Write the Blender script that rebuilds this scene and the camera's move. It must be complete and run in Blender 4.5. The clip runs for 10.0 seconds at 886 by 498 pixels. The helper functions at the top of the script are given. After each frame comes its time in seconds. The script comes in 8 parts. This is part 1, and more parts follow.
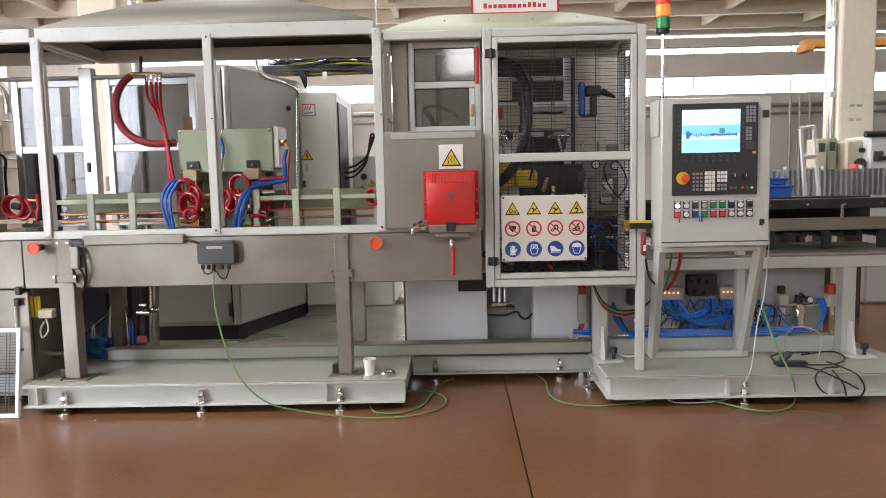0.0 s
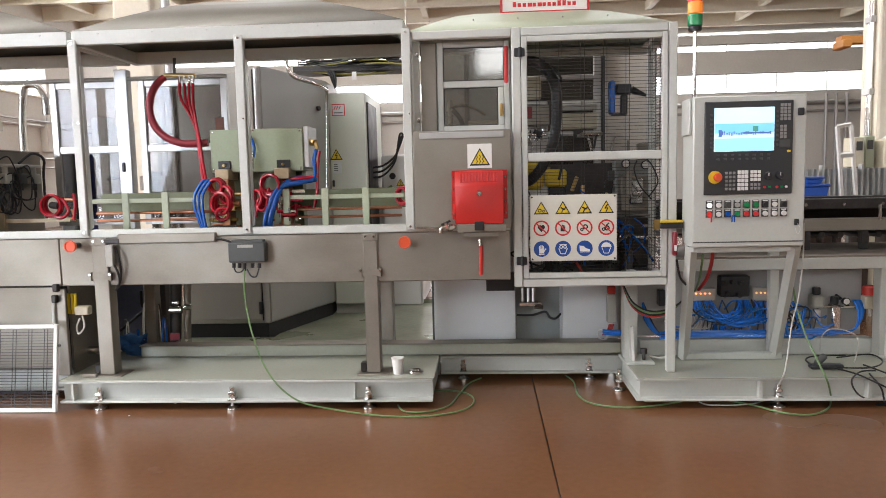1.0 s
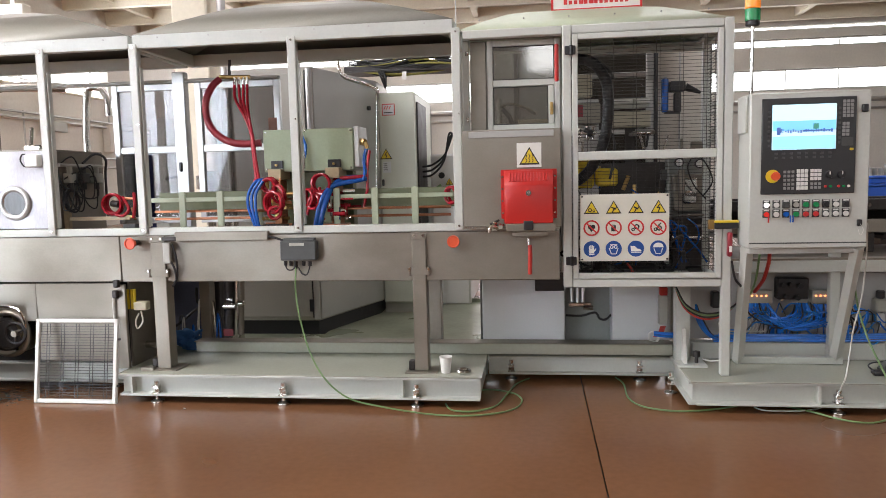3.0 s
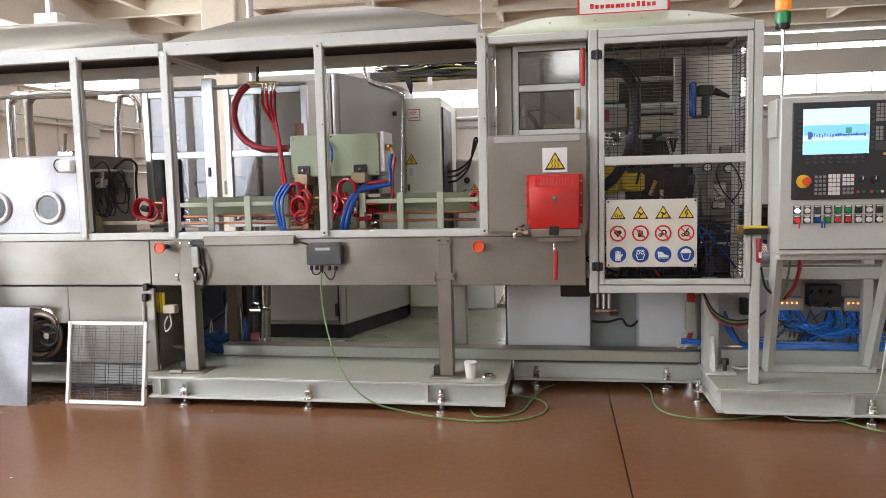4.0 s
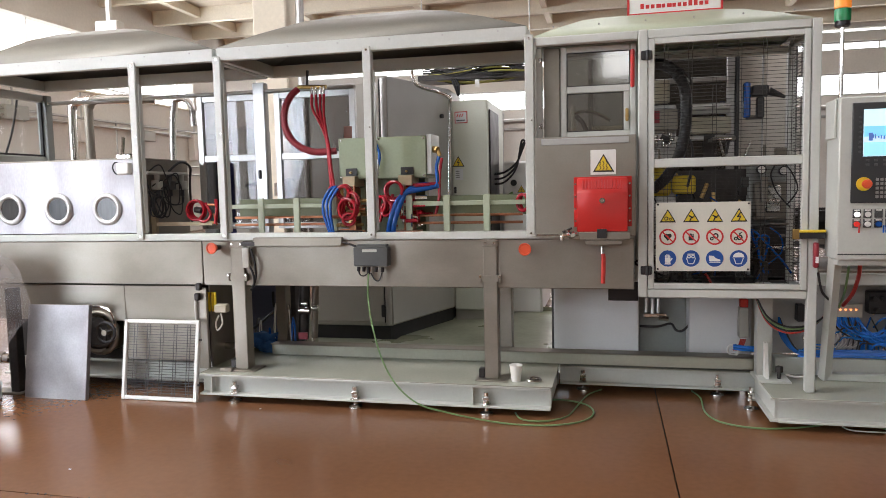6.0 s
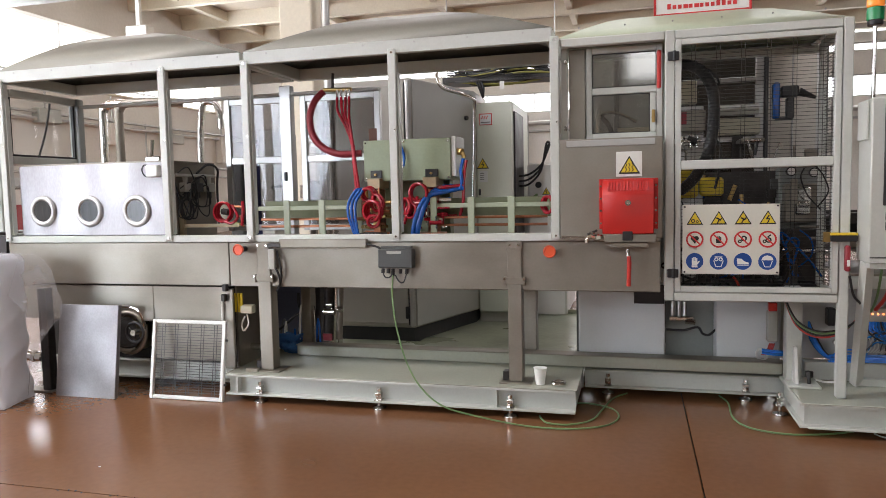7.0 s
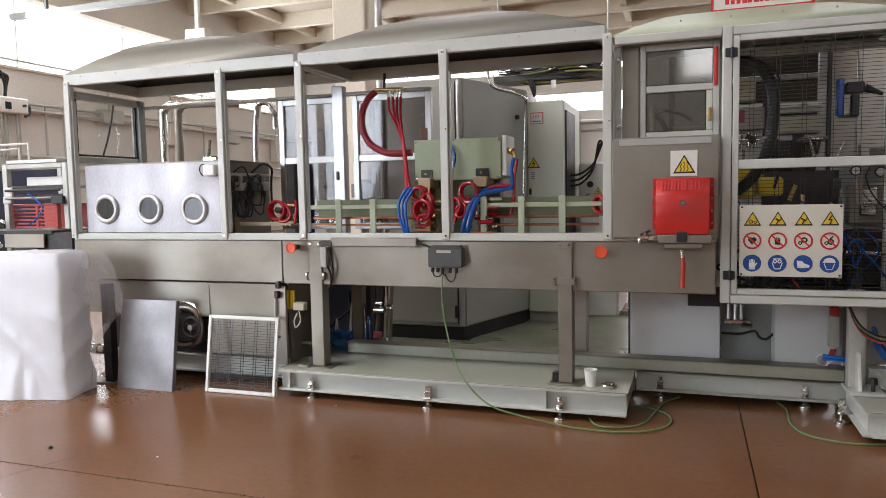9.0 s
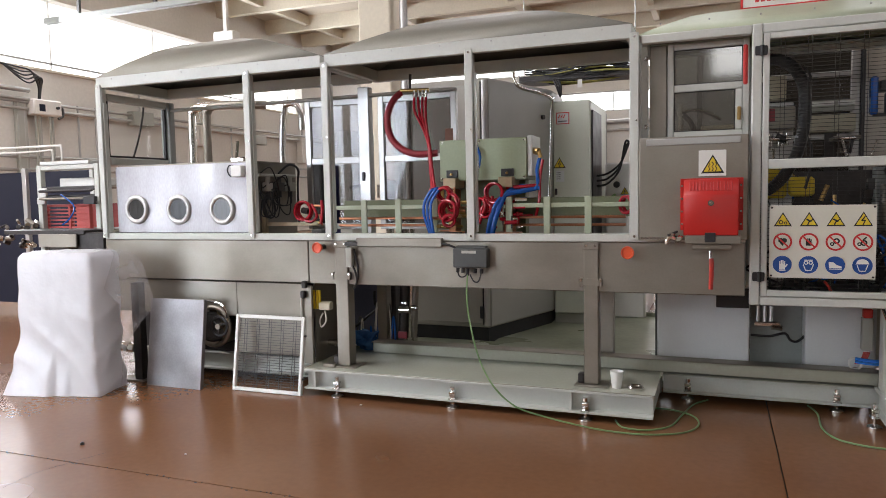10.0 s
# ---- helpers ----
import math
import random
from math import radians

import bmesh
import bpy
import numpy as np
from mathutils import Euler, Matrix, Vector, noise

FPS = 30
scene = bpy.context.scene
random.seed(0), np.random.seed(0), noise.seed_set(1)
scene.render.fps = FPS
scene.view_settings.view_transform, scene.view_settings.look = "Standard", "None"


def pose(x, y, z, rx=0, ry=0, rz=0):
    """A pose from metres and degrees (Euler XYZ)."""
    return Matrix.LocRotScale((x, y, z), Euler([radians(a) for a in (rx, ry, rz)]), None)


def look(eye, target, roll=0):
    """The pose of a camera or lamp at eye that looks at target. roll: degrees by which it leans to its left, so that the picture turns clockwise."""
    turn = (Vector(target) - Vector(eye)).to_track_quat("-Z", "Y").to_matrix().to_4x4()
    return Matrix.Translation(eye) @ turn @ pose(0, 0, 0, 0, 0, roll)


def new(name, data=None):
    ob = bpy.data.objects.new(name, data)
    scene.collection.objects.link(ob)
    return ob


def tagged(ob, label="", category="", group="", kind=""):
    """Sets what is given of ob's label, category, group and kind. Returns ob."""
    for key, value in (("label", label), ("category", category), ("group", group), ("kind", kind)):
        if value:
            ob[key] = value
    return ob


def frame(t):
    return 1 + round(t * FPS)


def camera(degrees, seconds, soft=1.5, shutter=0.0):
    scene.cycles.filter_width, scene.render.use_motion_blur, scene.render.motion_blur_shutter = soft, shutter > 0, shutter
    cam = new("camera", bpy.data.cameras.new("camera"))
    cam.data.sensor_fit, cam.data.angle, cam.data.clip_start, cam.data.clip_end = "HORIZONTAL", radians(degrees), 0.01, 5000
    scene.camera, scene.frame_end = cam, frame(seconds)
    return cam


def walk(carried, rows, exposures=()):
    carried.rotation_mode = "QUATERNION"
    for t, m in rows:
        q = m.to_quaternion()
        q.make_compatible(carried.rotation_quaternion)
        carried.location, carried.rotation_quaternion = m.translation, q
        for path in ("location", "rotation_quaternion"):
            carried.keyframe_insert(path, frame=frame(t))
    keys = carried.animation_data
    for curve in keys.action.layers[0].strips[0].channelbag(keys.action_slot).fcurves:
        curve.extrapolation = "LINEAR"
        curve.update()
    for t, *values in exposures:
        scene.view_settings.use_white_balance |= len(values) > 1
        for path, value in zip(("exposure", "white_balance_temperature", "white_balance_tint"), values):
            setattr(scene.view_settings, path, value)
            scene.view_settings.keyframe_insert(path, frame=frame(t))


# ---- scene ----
# ---- camera: a pan from one spot, held at chest height ----
cam = camera(63.7, 10.0, soft=0.9)
EYE = (0.0, 0.0, 1.2)
PAN = [  # seconds, yaw, pitch, roll
    (0.0, 1.07, -5.46, 1.27),
    (0.5, 2.28, -5.44, 1.32),
    (1.0, 3.35, -5.46, 1.31),
    (1.5, 4.25, -5.51, 1.33),
    (2.0, 5.35, -5.56, 1.36),
    (2.5, 6.32, -5.58, 1.34),
    (4.0, 9.29, -4.98, 1.31),
    (4.5, 10.33, -4.91, 1.29),
    (5.0, 11.24, -4.87, 1.29),
    (5.5, 12.10, -4.81, 1.26),
    (7.0, 14.97, -4.51, 1.24),
    (7.5, 15.95, -4.48, 1.24),
    (8.0, 16.91, -4.46, 1.21),
    (8.5, 17.92, -4.44, 1.15),
    (9.0, 18.99, -4.48, 1.11),
    (9.5, 20.04, -4.46, 1.13),
    (10.0, 21.01, -4.41, 1.15),
]
walk(cam, [(t, pose(*EYE, 90 + pitch, roll, yaw)) for t, yaw, pitch, roll in PAN],
     exposures=[(0.0, -0.14), (2.5, -0.19), (5.0, -0.31), (7.5, -0.46), (10.0, -0.66)])

# ---- light: an overcast sky, through clerestory windows and roof lights ----
world = bpy.data.worlds.new("sky")
scene.world = world
world.use_nodes = True
_sky = world.node_tree.nodes.new("ShaderNodeTexSky")
_sky.sky_type = "NISHITA"
_sky.sun_disc = False
_sky.sun_elevation, _sky.sun_rotation = radians(48), radians(-60)
_sky.air_density, _sky.dust_density = 1.0, 4.0
_bg = world.node_tree.nodes["Background"]
_bg.inputs["Strength"].default_value = 0.15
world.node_tree.links.new(_sky.outputs[0], _bg.inputs["Color"])


def sun_lamp():
    d = bpy.data.lights.new("sun", "SUN")
    d.energy, d.angle, d.color = 1.2, radians(12), (1.0, 0.96, 0.9)
    new("sun", d).matrix_world = look((0, 0, 0), (0.62, -0.3, -0.9))


def window_light(name, centre, target, w, h, power, color=(1.0, 0.98, 0.95), spread=180):
    """Daylight that enters by one opening."""
    d = bpy.data.lights.new(name, "AREA")
    d.shape, d.size, d.size_y, d.energy, d.color = "RECTANGLE", w, h, power, color
    d.spread = radians(spread)
    ob = new(name, d)
    ob.matrix_world = look(centre, target)
    return ob


sun_lamp()
COOL = (0.98, 0.94, 0.98)
# clerestories in three walls, three glazed strips in the roof
window_light("west_window_light", (-13.93, 7.75, 4.92), (-5, 7.0, 2.6), 29.0, 1.5, 2150, (0.90, 0.91, 0.99))
window_light("south_window_light", (3.5, -7.93, 4.4), (3.5, 0, 2.6), 15.0, 2.2, 35, COOL)
# unseen gate's lamp narrowed to 42 degrees as fill on the wrapped pedestal
window_light("gate_light", (-10.5, -7.9, 2.4), (-5.0, 3.3, 0.5), 6.0, 4.3, 95, (0.75, 0.85, 1.0), 42)
window_light("north_window_light", (-1.0, 27.93, 4.85), (-1.0, 20, 3.0), 24.0, 0.8, 520, COOL)
window_light("roof_strip_light", (-7.2, 0.2, 6.95), (-7.2, 0.21, 0), 6.4, 1.5, 1050, COOL)
# unseen strip added to brighten the fronts behind the machine line
window_light("roof_strip_light", (2.0, 2.8, 6.95), (2.0, 2.81, 0), 11.6, 1.1, 170, COOL)
window_light("roof_strip_light", (-1.0, 9.5, 6.95), (-1.0, 9.51, 0), 24.0, 1.5, 850, COOL)

# ---- mesh helpers ----
class Mesh:
    """Collects simple solids in world space."""

    def __init__(self):
        self.bm = bmesh.new()

    def box(self, x0, x1, y0, y1, z0, z1, bev=0.0, seg=1, rot=None):
        b = bmesh.new()
        bmesh.ops.create_cube(b, size=1.0)
        for v in b.verts:
            v.co = Vector(((x0 + x1) / 2 + v.co.x * (x1 - x0), (y0 + y1) / 2 + v.co.y * (y1 - y0), (z0 + z1) / 2 + v.co.z * (z1 - z0)))
        if bev:
            bmesh.ops.bevel(b, geom=b.edges[:], offset=bev, segments=seg, affect="EDGES", profile=0.6)
        self._take(b, rot)
        return self

    def cyl(self, p0, p1, r, seg=20, r2=None, bev=0.0):
        p0, p1 = Vector(p0), Vector(p1)
        b = bmesh.new()
        bmesh.ops.create_cone(b, cap_ends=True, segments=seg, radius1=r, radius2=r if r2 is None else r2, depth=(p1 - p0).length)
        if bev:
            es = [e for e in b.edges if len(e.link_faces) == 2 and any(len(f.verts) > 4 for f in e.link_faces)]
            bmesh.ops.bevel(b, geom=es, offset=bev, segments=2, affect="EDGES")
        m = Matrix.Translation((p0 + p1) / 2) @ (p1 - p0).to_track_quat("Z", "Y").to_matrix().to_4x4()
        self._take(b, m)
        return self

    def ring(self, c, axis, R, r, seg=32, sub=10, squash=1.0):
        """A torus round axis."""
        m = Matrix.Translation(c) @ Vector(axis).to_track_quat("Z", "Y").to_matrix().to_4x4()
        vs = [[self.bm.verts.new(m @ Vector(((R + r * math.cos(b)) * math.cos(a), (R + r * math.cos(b)) * math.sin(a), r * squash * math.sin(b))))
               for b in (2 * math.pi * j / sub for j in range(sub))] for a in (2 * math.pi * i / seg for i in range(seg))]
        for i in range(seg):
            for j in range(sub):
                self.bm.faces.new((vs[i][j], vs[(i + 1) % seg][j], vs[(i + 1) % seg][(j + 1) % sub], vs[i][(j + 1) % sub]))
        return self

    def tube(self, pts, r, seg=8, smooth=6, cap=True):
        """A hose or wire through the points."""
        P = spline([Vector(p) for p in pts], smooth) if smooth else [Vector(p) for p in pts]
        up = Vector((0.13, 0.31, 0.94))
        rings = []
        for i, p in enumerate(P):
            d = (P[min(i + 1, len(P) - 1)] - P[max(i - 1, 0)]).normalized()
            u = (up - d * up.dot(d)).normalized()
            up = u
            w = d.cross(u)
            rings.append([self.bm.verts.new(p + (u * math.cos(a) + w * math.sin(a)) * r) for a in (2 * math.pi * k / seg for k in range(seg))])
        for a, b in zip(rings, rings[1:]):
            for k in range(seg):
                self.bm.faces.new((a[k], a[(k + 1) % seg], b[(k + 1) % seg], b[k]))
        if cap:
            self.bm.faces.new(rings[0][::-1])
            self.bm.faces.new(rings[-1])
        return self

    def prism(self, poly, axis, a, b, bev=0.0):
        """A flat outline drawn out along an axis from a to b; the outline's two numbers are the other two axes in x, y, z order."""
        def place(u, v, w):
            return {"x": (w, u, v), "y": (u, w, v), "z": (u, v, w)}[axis]
        m = bmesh.new()
        lo = [m.verts.new(place(u, v, a)) for u, v in poly]
        hi = [m.verts.new(place(u, v, b)) for u, v in poly]
        m.faces.new(lo)
        m.faces.new(hi[::-1])
        n = len(poly)
        for i in range(n):
            m.faces.new((lo[i], hi[i], hi[(i + 1) % n], lo[(i + 1) % n]))
        bmesh.ops.recalc_face_normals(m, faces=m.faces[:])
        if bev:
            bmesh.ops.bevel(m, geom=m.edges[:], offset=bev, segments=1, affect="EDGES")
        self._take(m, None)
        return self

    def border(self, x0, x1, y0, y1, z0, z1, w, bev=0.003):
        """A rectangular frame in the xz plane, of bars w wide."""
        self.box(x0, x0 + w, y0, y1, z0, z1, bev)
        self.box(x1 - w, x1, y0, y1, z0, z1, bev)
        self.box(x0 + w, x1 - w, y0 + 0.001, y1 - 0.001, z0, z0 + w, bev)
        self.box(x0 + w, x1 - w, y0 + 0.001, y1 - 0.001, z1 - w, z1, bev)
        return self

    def turn(self, m):
        bmesh.ops.transform(self.bm, matrix=m, verts=self.bm.verts[:])
        return self

    def _take(self, b, m):
        if m is not None:
            bmesh.ops.transform(b, matrix=m, verts=b.verts[:])
        me = bpy.data.meshes.new("tmp")
        b.to_mesh(me)
        b.free()
        self.bm.from_mesh(me)
        bpy.data.meshes.remove(me)


def spline(P, n):
    """Catmull-Rom points through P."""
    if len(P) < 3:
        return P
    out = []
    for i in range(len(P) - 1):
        a, b, c, d = P[max(i - 1, 0)], P[i], P[i + 1], P[min(i + 2, len(P) - 1)]
        for k in range(n):
            t = k / n
            out.append(0.5 * (2 * b + (c - a) * t + (2 * a - 5 * b + 4 * c - d) * t * t + (3 * b - a - 3 * c + d) * t ** 3))
    out.append(P[-1])
    return out


def _object(name, bm, material, origin, smooth):
    bmesh.ops.translate(bm, verts=bm.verts[:], vec=-Vector(origin))
    bmesh.ops.recalc_face_normals(bm, faces=bm.faces[:])
    me = bpy.data.meshes.new(name)
    bm.to_mesh(me)
    bm.free()
    for m in material if isinstance(material, (list, tuple)) else [material]:
        me.materials.append(m)
    if smooth:
        me.shade_smooth()
        me.set_sharp_from_angle(angle=radians(38))
    return new(name, me)


def part(name, mesh, material, parent, label="", smooth=True):
    """One mesh object under a thing or a part; its mesh is drawn in world space."""
    at = Vector((0, 0, 0))
    p = parent
    while p:
        at += p.location
        p = p.parent
    ob = _object(name, mesh.bm, material, at, smooth)
    ob.parent = parent
    return tagged(ob, label)


def thing(name, at, label, category, group="", kind=""):
    """An Empty at the base of a thing made of parts."""
    ob = new(name)
    ob.empty_display_size = 0.05
    ob.location = at
    return tagged(ob, label, category, group, kind)


def solid(name, mesh, material, label, category, group="", kind="", smooth=True):
    """A thing of one mesh, with its origin at the middle of its base."""
    vs = [v.co for v in mesh.bm.verts]
    at = Vector(((min(v.x for v in vs) + max(v.x for v in vs)) / 2, (min(v.y for v in vs) + max(v.y for v in vs)) / 2, min(v.z for v in vs)))
    ob = _object(name, mesh.bm, material, at, smooth)
    ob.location = at
    return tagged(ob, label, category, group, kind)


# ---- materials ----
def mat(name, col, rough=0.5, metal=0.0, var=0.10, scale=6.0, fine=60.0, bump=0.05, rvar=0.15, tint=None, coat=0.0, stretch=(1, 1, 1), emit=0.0, spec=0.5, each=0.0, wave=0.0, detail=5):
    """A surface with stains at one scale, grain at a finer one, and uneven gloss."""
    m = bpy.data.materials.new(name)
    m.use_nodes = True
    nt = m.node_tree
    bsdf = nt.nodes["Principled BSDF"]
    N, L = nt.nodes.new, nt.links.new
    geo = N("ShaderNodeNewGeometry")
    mp = N("ShaderNodeMapping")
    mp.inputs["Scale"].default_value = stretch
    L(geo.outputs["Position"], mp.inputs["Vector"])
    big, small = N("ShaderNodeTexNoise"), N("ShaderNodeTexNoise")
    big.inputs["Scale"].default_value, big.inputs["Detail"].default_value = scale, detail
    small.inputs["Scale"].default_value, small.inputs["Detail"].default_value = fine, 3
    L(mp.outputs[0], big.inputs["Vector"])
    L(mp.outputs[0], small.inputs["Vector"])
    ramp = N("ShaderNodeMapRange")
    ramp.inputs["From Min"].default_value, ramp.inputs["From Max"].default_value = 0.2, 0.8
    L(big.outputs["Fac"], ramp.inputs["Value"])
    mix = N("ShaderNodeMix")
    mix.data_type = "RGBA"
    c2 = tint or tuple(c * (1 - 2 * var) for c in col)
    mix.inputs[6].default_value = (*col, 1)
    mix.inputs[7].default_value = (*c2, 1)
    L(ramp.outputs[0], mix.inputs[0])
    g = N("ShaderNodeMix")
    g.data_type, g.blend_type = "RGBA", "MULTIPLY"
    g.inputs[0].default_value = min(1.0, var * 3)
    L(mix.outputs[2], g.inputs[6])
    gr = N("ShaderNodeMapRange")
    gr.inputs["From Min"].default_value, gr.inputs["From Max"].default_value = 0.3, 0.7
    gr.inputs["To Min"].default_value, gr.inputs["To Max"].default_value = 0.75, 1.1
    L(small.outputs["Fac"], gr.inputs["Value"])
    L(gr.outputs[0], g.inputs[7])
    col_out = g.outputs[2]
    if each:
        info = N("ShaderNodeObjectInfo")
        er = N("ShaderNodeMapRange")
        er.inputs["To Min"].default_value, er.inputs["To Max"].default_value = 1 - each, 1 + each
        L(info.outputs["Random"], er.inputs["Value"])
        em = N("ShaderNodeMix")
        em.data_type, em.blend_type = "RGBA", "MULTIPLY"
        em.inputs[0].default_value = 1.0
        L(col_out, em.inputs[6])
        L(er.outputs[0], em.inputs[7])
        col_out = em.outputs[2]
    L(col_out, bsdf.inputs["Base Color"])
    rr = N("ShaderNodeMapRange")
    rr.inputs["From Min"].default_value, rr.inputs["From Max"].default_value = 0.2, 0.8
    rr.inputs["To Min"].default_value, rr.inputs["To Max"].default_value = max(0.02, rough * (1 - rvar)), min(1.0, rough * (1 + rvar))
    L(big.outputs["Fac"], rr.inputs["Value"])
    L(rr.outputs[0], bsdf.inputs["Roughness"])
    bsdf.inputs["Metallic"].default_value = metal
    bsdf.inputs["Specular IOR Level"].default_value = spec
    bsdf.inputs["Coat Weight"].default_value = coat
    bsdf.inputs["Coat Roughness"].default_value = 0.12
    if bump:
        bp = N("ShaderNodeBump")
        bp.inputs["Strength"].default_value, bp.inputs["Distance"].default_value = bump, 0.004
        L(small.outputs["Fac"], bp.inputs["Height"])
        L(bp.outputs[0], bsdf.inputs["Normal"])
        if wave:
            wv = N("ShaderNodeBump")
            wv.inputs["Strength"].default_value, wv.inputs["Distance"].default_value = wave, 0.05
            L(big.outputs["Fac"], wv.inputs["Height"])
            L(wv.outputs[0], bp.inputs["Normal"])
    if emit:
        bsdf.inputs["Emission Color"].default_value = (*col, 1)
        bsdf.inputs["Emission Strength"].default_value = emit
    return m


def pane_mat(name, tint, rough=0.02, clear=0.9, shine=0.05):
    """Thin clear sheet: mostly see-through, with a mirror gloss that grows at a slant."""
    m = bpy.data.materials.new(name)
    m.use_nodes = True
    nt = m.node_tree
    nt.nodes.remove(nt.nodes["Principled BSDF"])
    out = nt.nodes["Material Output"]
    tr, gl, mx, fr = (nt.nodes.new(k) for k in ("ShaderNodeBsdfTransparent", "ShaderNodeBsdfGlossy", "ShaderNodeMixShader", "ShaderNodeLayerWeight"))
    tr.inputs["Color"].default_value = (*(c * clear for c in tint), 1)
    gl.inputs["Roughness"].default_value = rough
    pw, sc = nt.nodes.new("ShaderNodeMath"), nt.nodes.new("ShaderNodeMapRange")
    pw.operation = "POWER"
    pw.inputs[1].default_value = 4.0
    sc.inputs["To Min"].default_value, sc.inputs["To Max"].default_value = shine, 0.75
    nt.links.new(fr.outputs["Facing"], pw.inputs[0])
    nt.links.new(pw.outputs[0], sc.inputs["Value"])
    nt.links.new(sc.outputs[0], mx.inputs[0])
    nt.links.new(tr.outputs[0], mx.inputs[1])
    nt.links.new(gl.outputs[0], mx.inputs[2])
    nt.links.new(mx.outputs[0], out.inputs["Surface"])
    return m


FLOOR = mat("brown_resin_floor", (0.232, 0.109, 0.049), 0.26, 0, 0.10, 0.9, 30, 0.0, 0.10, tint=(0.150, 0.068, 0.032), spec=0.5, each=0.04, detail=2.0)
JOINT = mat("dark_joint_filler", (0.02, 0.017, 0.015), 0.8)
PAINT = mat("light_grey_machine_paint", (0.585, 0.605, 0.56), 0.36, 0, 0.05, 5, 80, 0.02)
DECK = mat("grey_green_deck_paint", (0.40, 0.41, 0.335), 0.22, 0, 0.06, 3, 60, 0.02, 0.1, detail=1.5)
GREEN = mat("pale_green_paint", (0.40, 0.445, 0.315), 0.42, 0, 0.06, 5, 70, 0.02)
CABINET = mat("grey_cabinet_paint", (0.42, 0.42, 0.37), 0.45, 0, 0.05, 4, 80, 0.02)
STEEL = mat("brushed_stainless", (0.365, 0.342, 0.298), 0.54, 1.0, 0.05, 2.2, 120, 0.012, 0.25, tint=(0.215, 0.190, 0.152), stretch=(0.7, 1, 1), wave=0.14)
# scuffed steel, paler than STEEL: light from the left front put into the colour
SCUFFED_LIT = mat("scuffed_lit_steel", (0.50, 0.495, 0.51), 0.55, 0.85, 0.12, 5, 90, 0.05, 0.3, tint=(0.39, 0.375, 0.385), stretch=(1, 1, 0.4), wave=0.10)
SHEET = mat("dull_stainless_hood", (0.31, 0.305, 0.265), 0.50, 0.85, 0.07, 2, 90, 0.02)
ALU = mat("anodised_aluminium", (0.52, 0.515, 0.495), 0.38, 0.7, 0.05, 5, 120, 0.01)
CHROME = mat("polished_metal", (0.75, 0.73, 0.70), 0.14, 1.0, 0.06, 10, 80, 0.0)
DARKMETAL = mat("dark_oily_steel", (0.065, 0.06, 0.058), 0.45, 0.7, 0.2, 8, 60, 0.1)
BLACK = mat("black_plastic", (0.018, 0.018, 0.02), 0.42, 0, 0.1, 20, 120, 0.03)
RUBBER = mat("black_rubber", (0.012, 0.012, 0.013), 0.6, 0, 0.1, 20, 120, 0.05)
CHARCOAL = mat("charcoal_panel", (0.035, 0.036, 0.038), 0.4, 0, 0.08, 10, 90, 0.02)
GREYBOX = mat("dark_grey_plastic", (0.07, 0.075, 0.072), 0.5, 0, 0.08, 10, 90, 0.05)
RED = mat("bright_red_paint", (0.50, 0.012, 0.007), 0.36, 0, 0.05, 8, 90, 0.03)
ORANGE = mat("orange_red_plastic", (0.75, 0.10, 0.03), 0.4, 0, 0.04, 20, 90, 0.0)
REDHOSE = mat("dark_red_hose", (0.28, 0.018, 0.03), 0.4, 0, 0.1, 15, 90, 0.04)
REDWIRE = mat("red_cable", (0.52, 0.03, 0.02), 0.4, 0, 0.06, 20, 90, 0.0)
BLUEHOSE = mat("blue_hose", (0.012, 0.10, 0.42), 0.22, 0, 0.08, 15, 90, 0.02)
BLUETUBE = mat("bright_blue_tube", (0.025, 0.20, 0.72), 0.22, 0, 0.08, 15, 90, 0.0, each=0.35)
GREENCABLE = mat("green_yellow_cable", (0.16, 0.27, 0.10), 0.45, 0, 0.08, 20, 90, 0.0)
WHITECABLE = mat("pale_cable", (0.60, 0.60, 0.55), 0.45, 0, 0.05, 20, 90, 0.0)
COPPER = mat("copper", (0.55, 0.24, 0.13), 0.35, 1.0, 0.15, 12, 90, 0.03)
BRASS = mat("brass", (0.50, 0.34, 0.13), 0.35, 1.0, 0.12, 12, 90, 0.03)
WHITE = mat("white_enamel", (0.80, 0.80, 0.76), 0.4, 0, 0.03, 6, 90, 0.0)
CREAM = mat("cream_wall_plaster", (0.80, 0.77, 0.71), 0.85, 0, 0.07, 0.5, 14, 0.06)
CONCRETE = mat("pale_precast_concrete", (0.80, 0.74, 0.60), 0.8, 0, 0.07, 0.8, 18, 0.08)
ROOF = mat("grey_roof_underside", (0.60, 0.53, 0.42), 0.85, 0, 0.08, 0.6, 12, 0.05)
YELLOW = mat("signal_yellow", (0.74, 0.55, 0.03), 0.45, 0, 0.03, 10, 90, 0.0)
SIGNWHITE = mat("aged_white_sign", (0.68, 0.67, 0.585), 0.4, 0, 0.03, 6, 90, 0.0)
SIGNRED = mat("sign_red", (0.60, 0.03, 0.03), 0.45, 0, 0.03, 10, 90, 0.0)
SIGNBLUE = mat("sign_blue", (0.010, 0.070, 0.30), 0.45, 0, 0.03, 10, 90, 0.0)
SIGNBLACK = mat("sign_black", (0.015, 0.015, 0.015), 0.5, 0, 0.03, 10, 90, 0.0)
GREENLENS = mat("green_lens", (0.02, 0.30, 0.10), 0.25, 0, 0.05, 10, 90, 0.0)
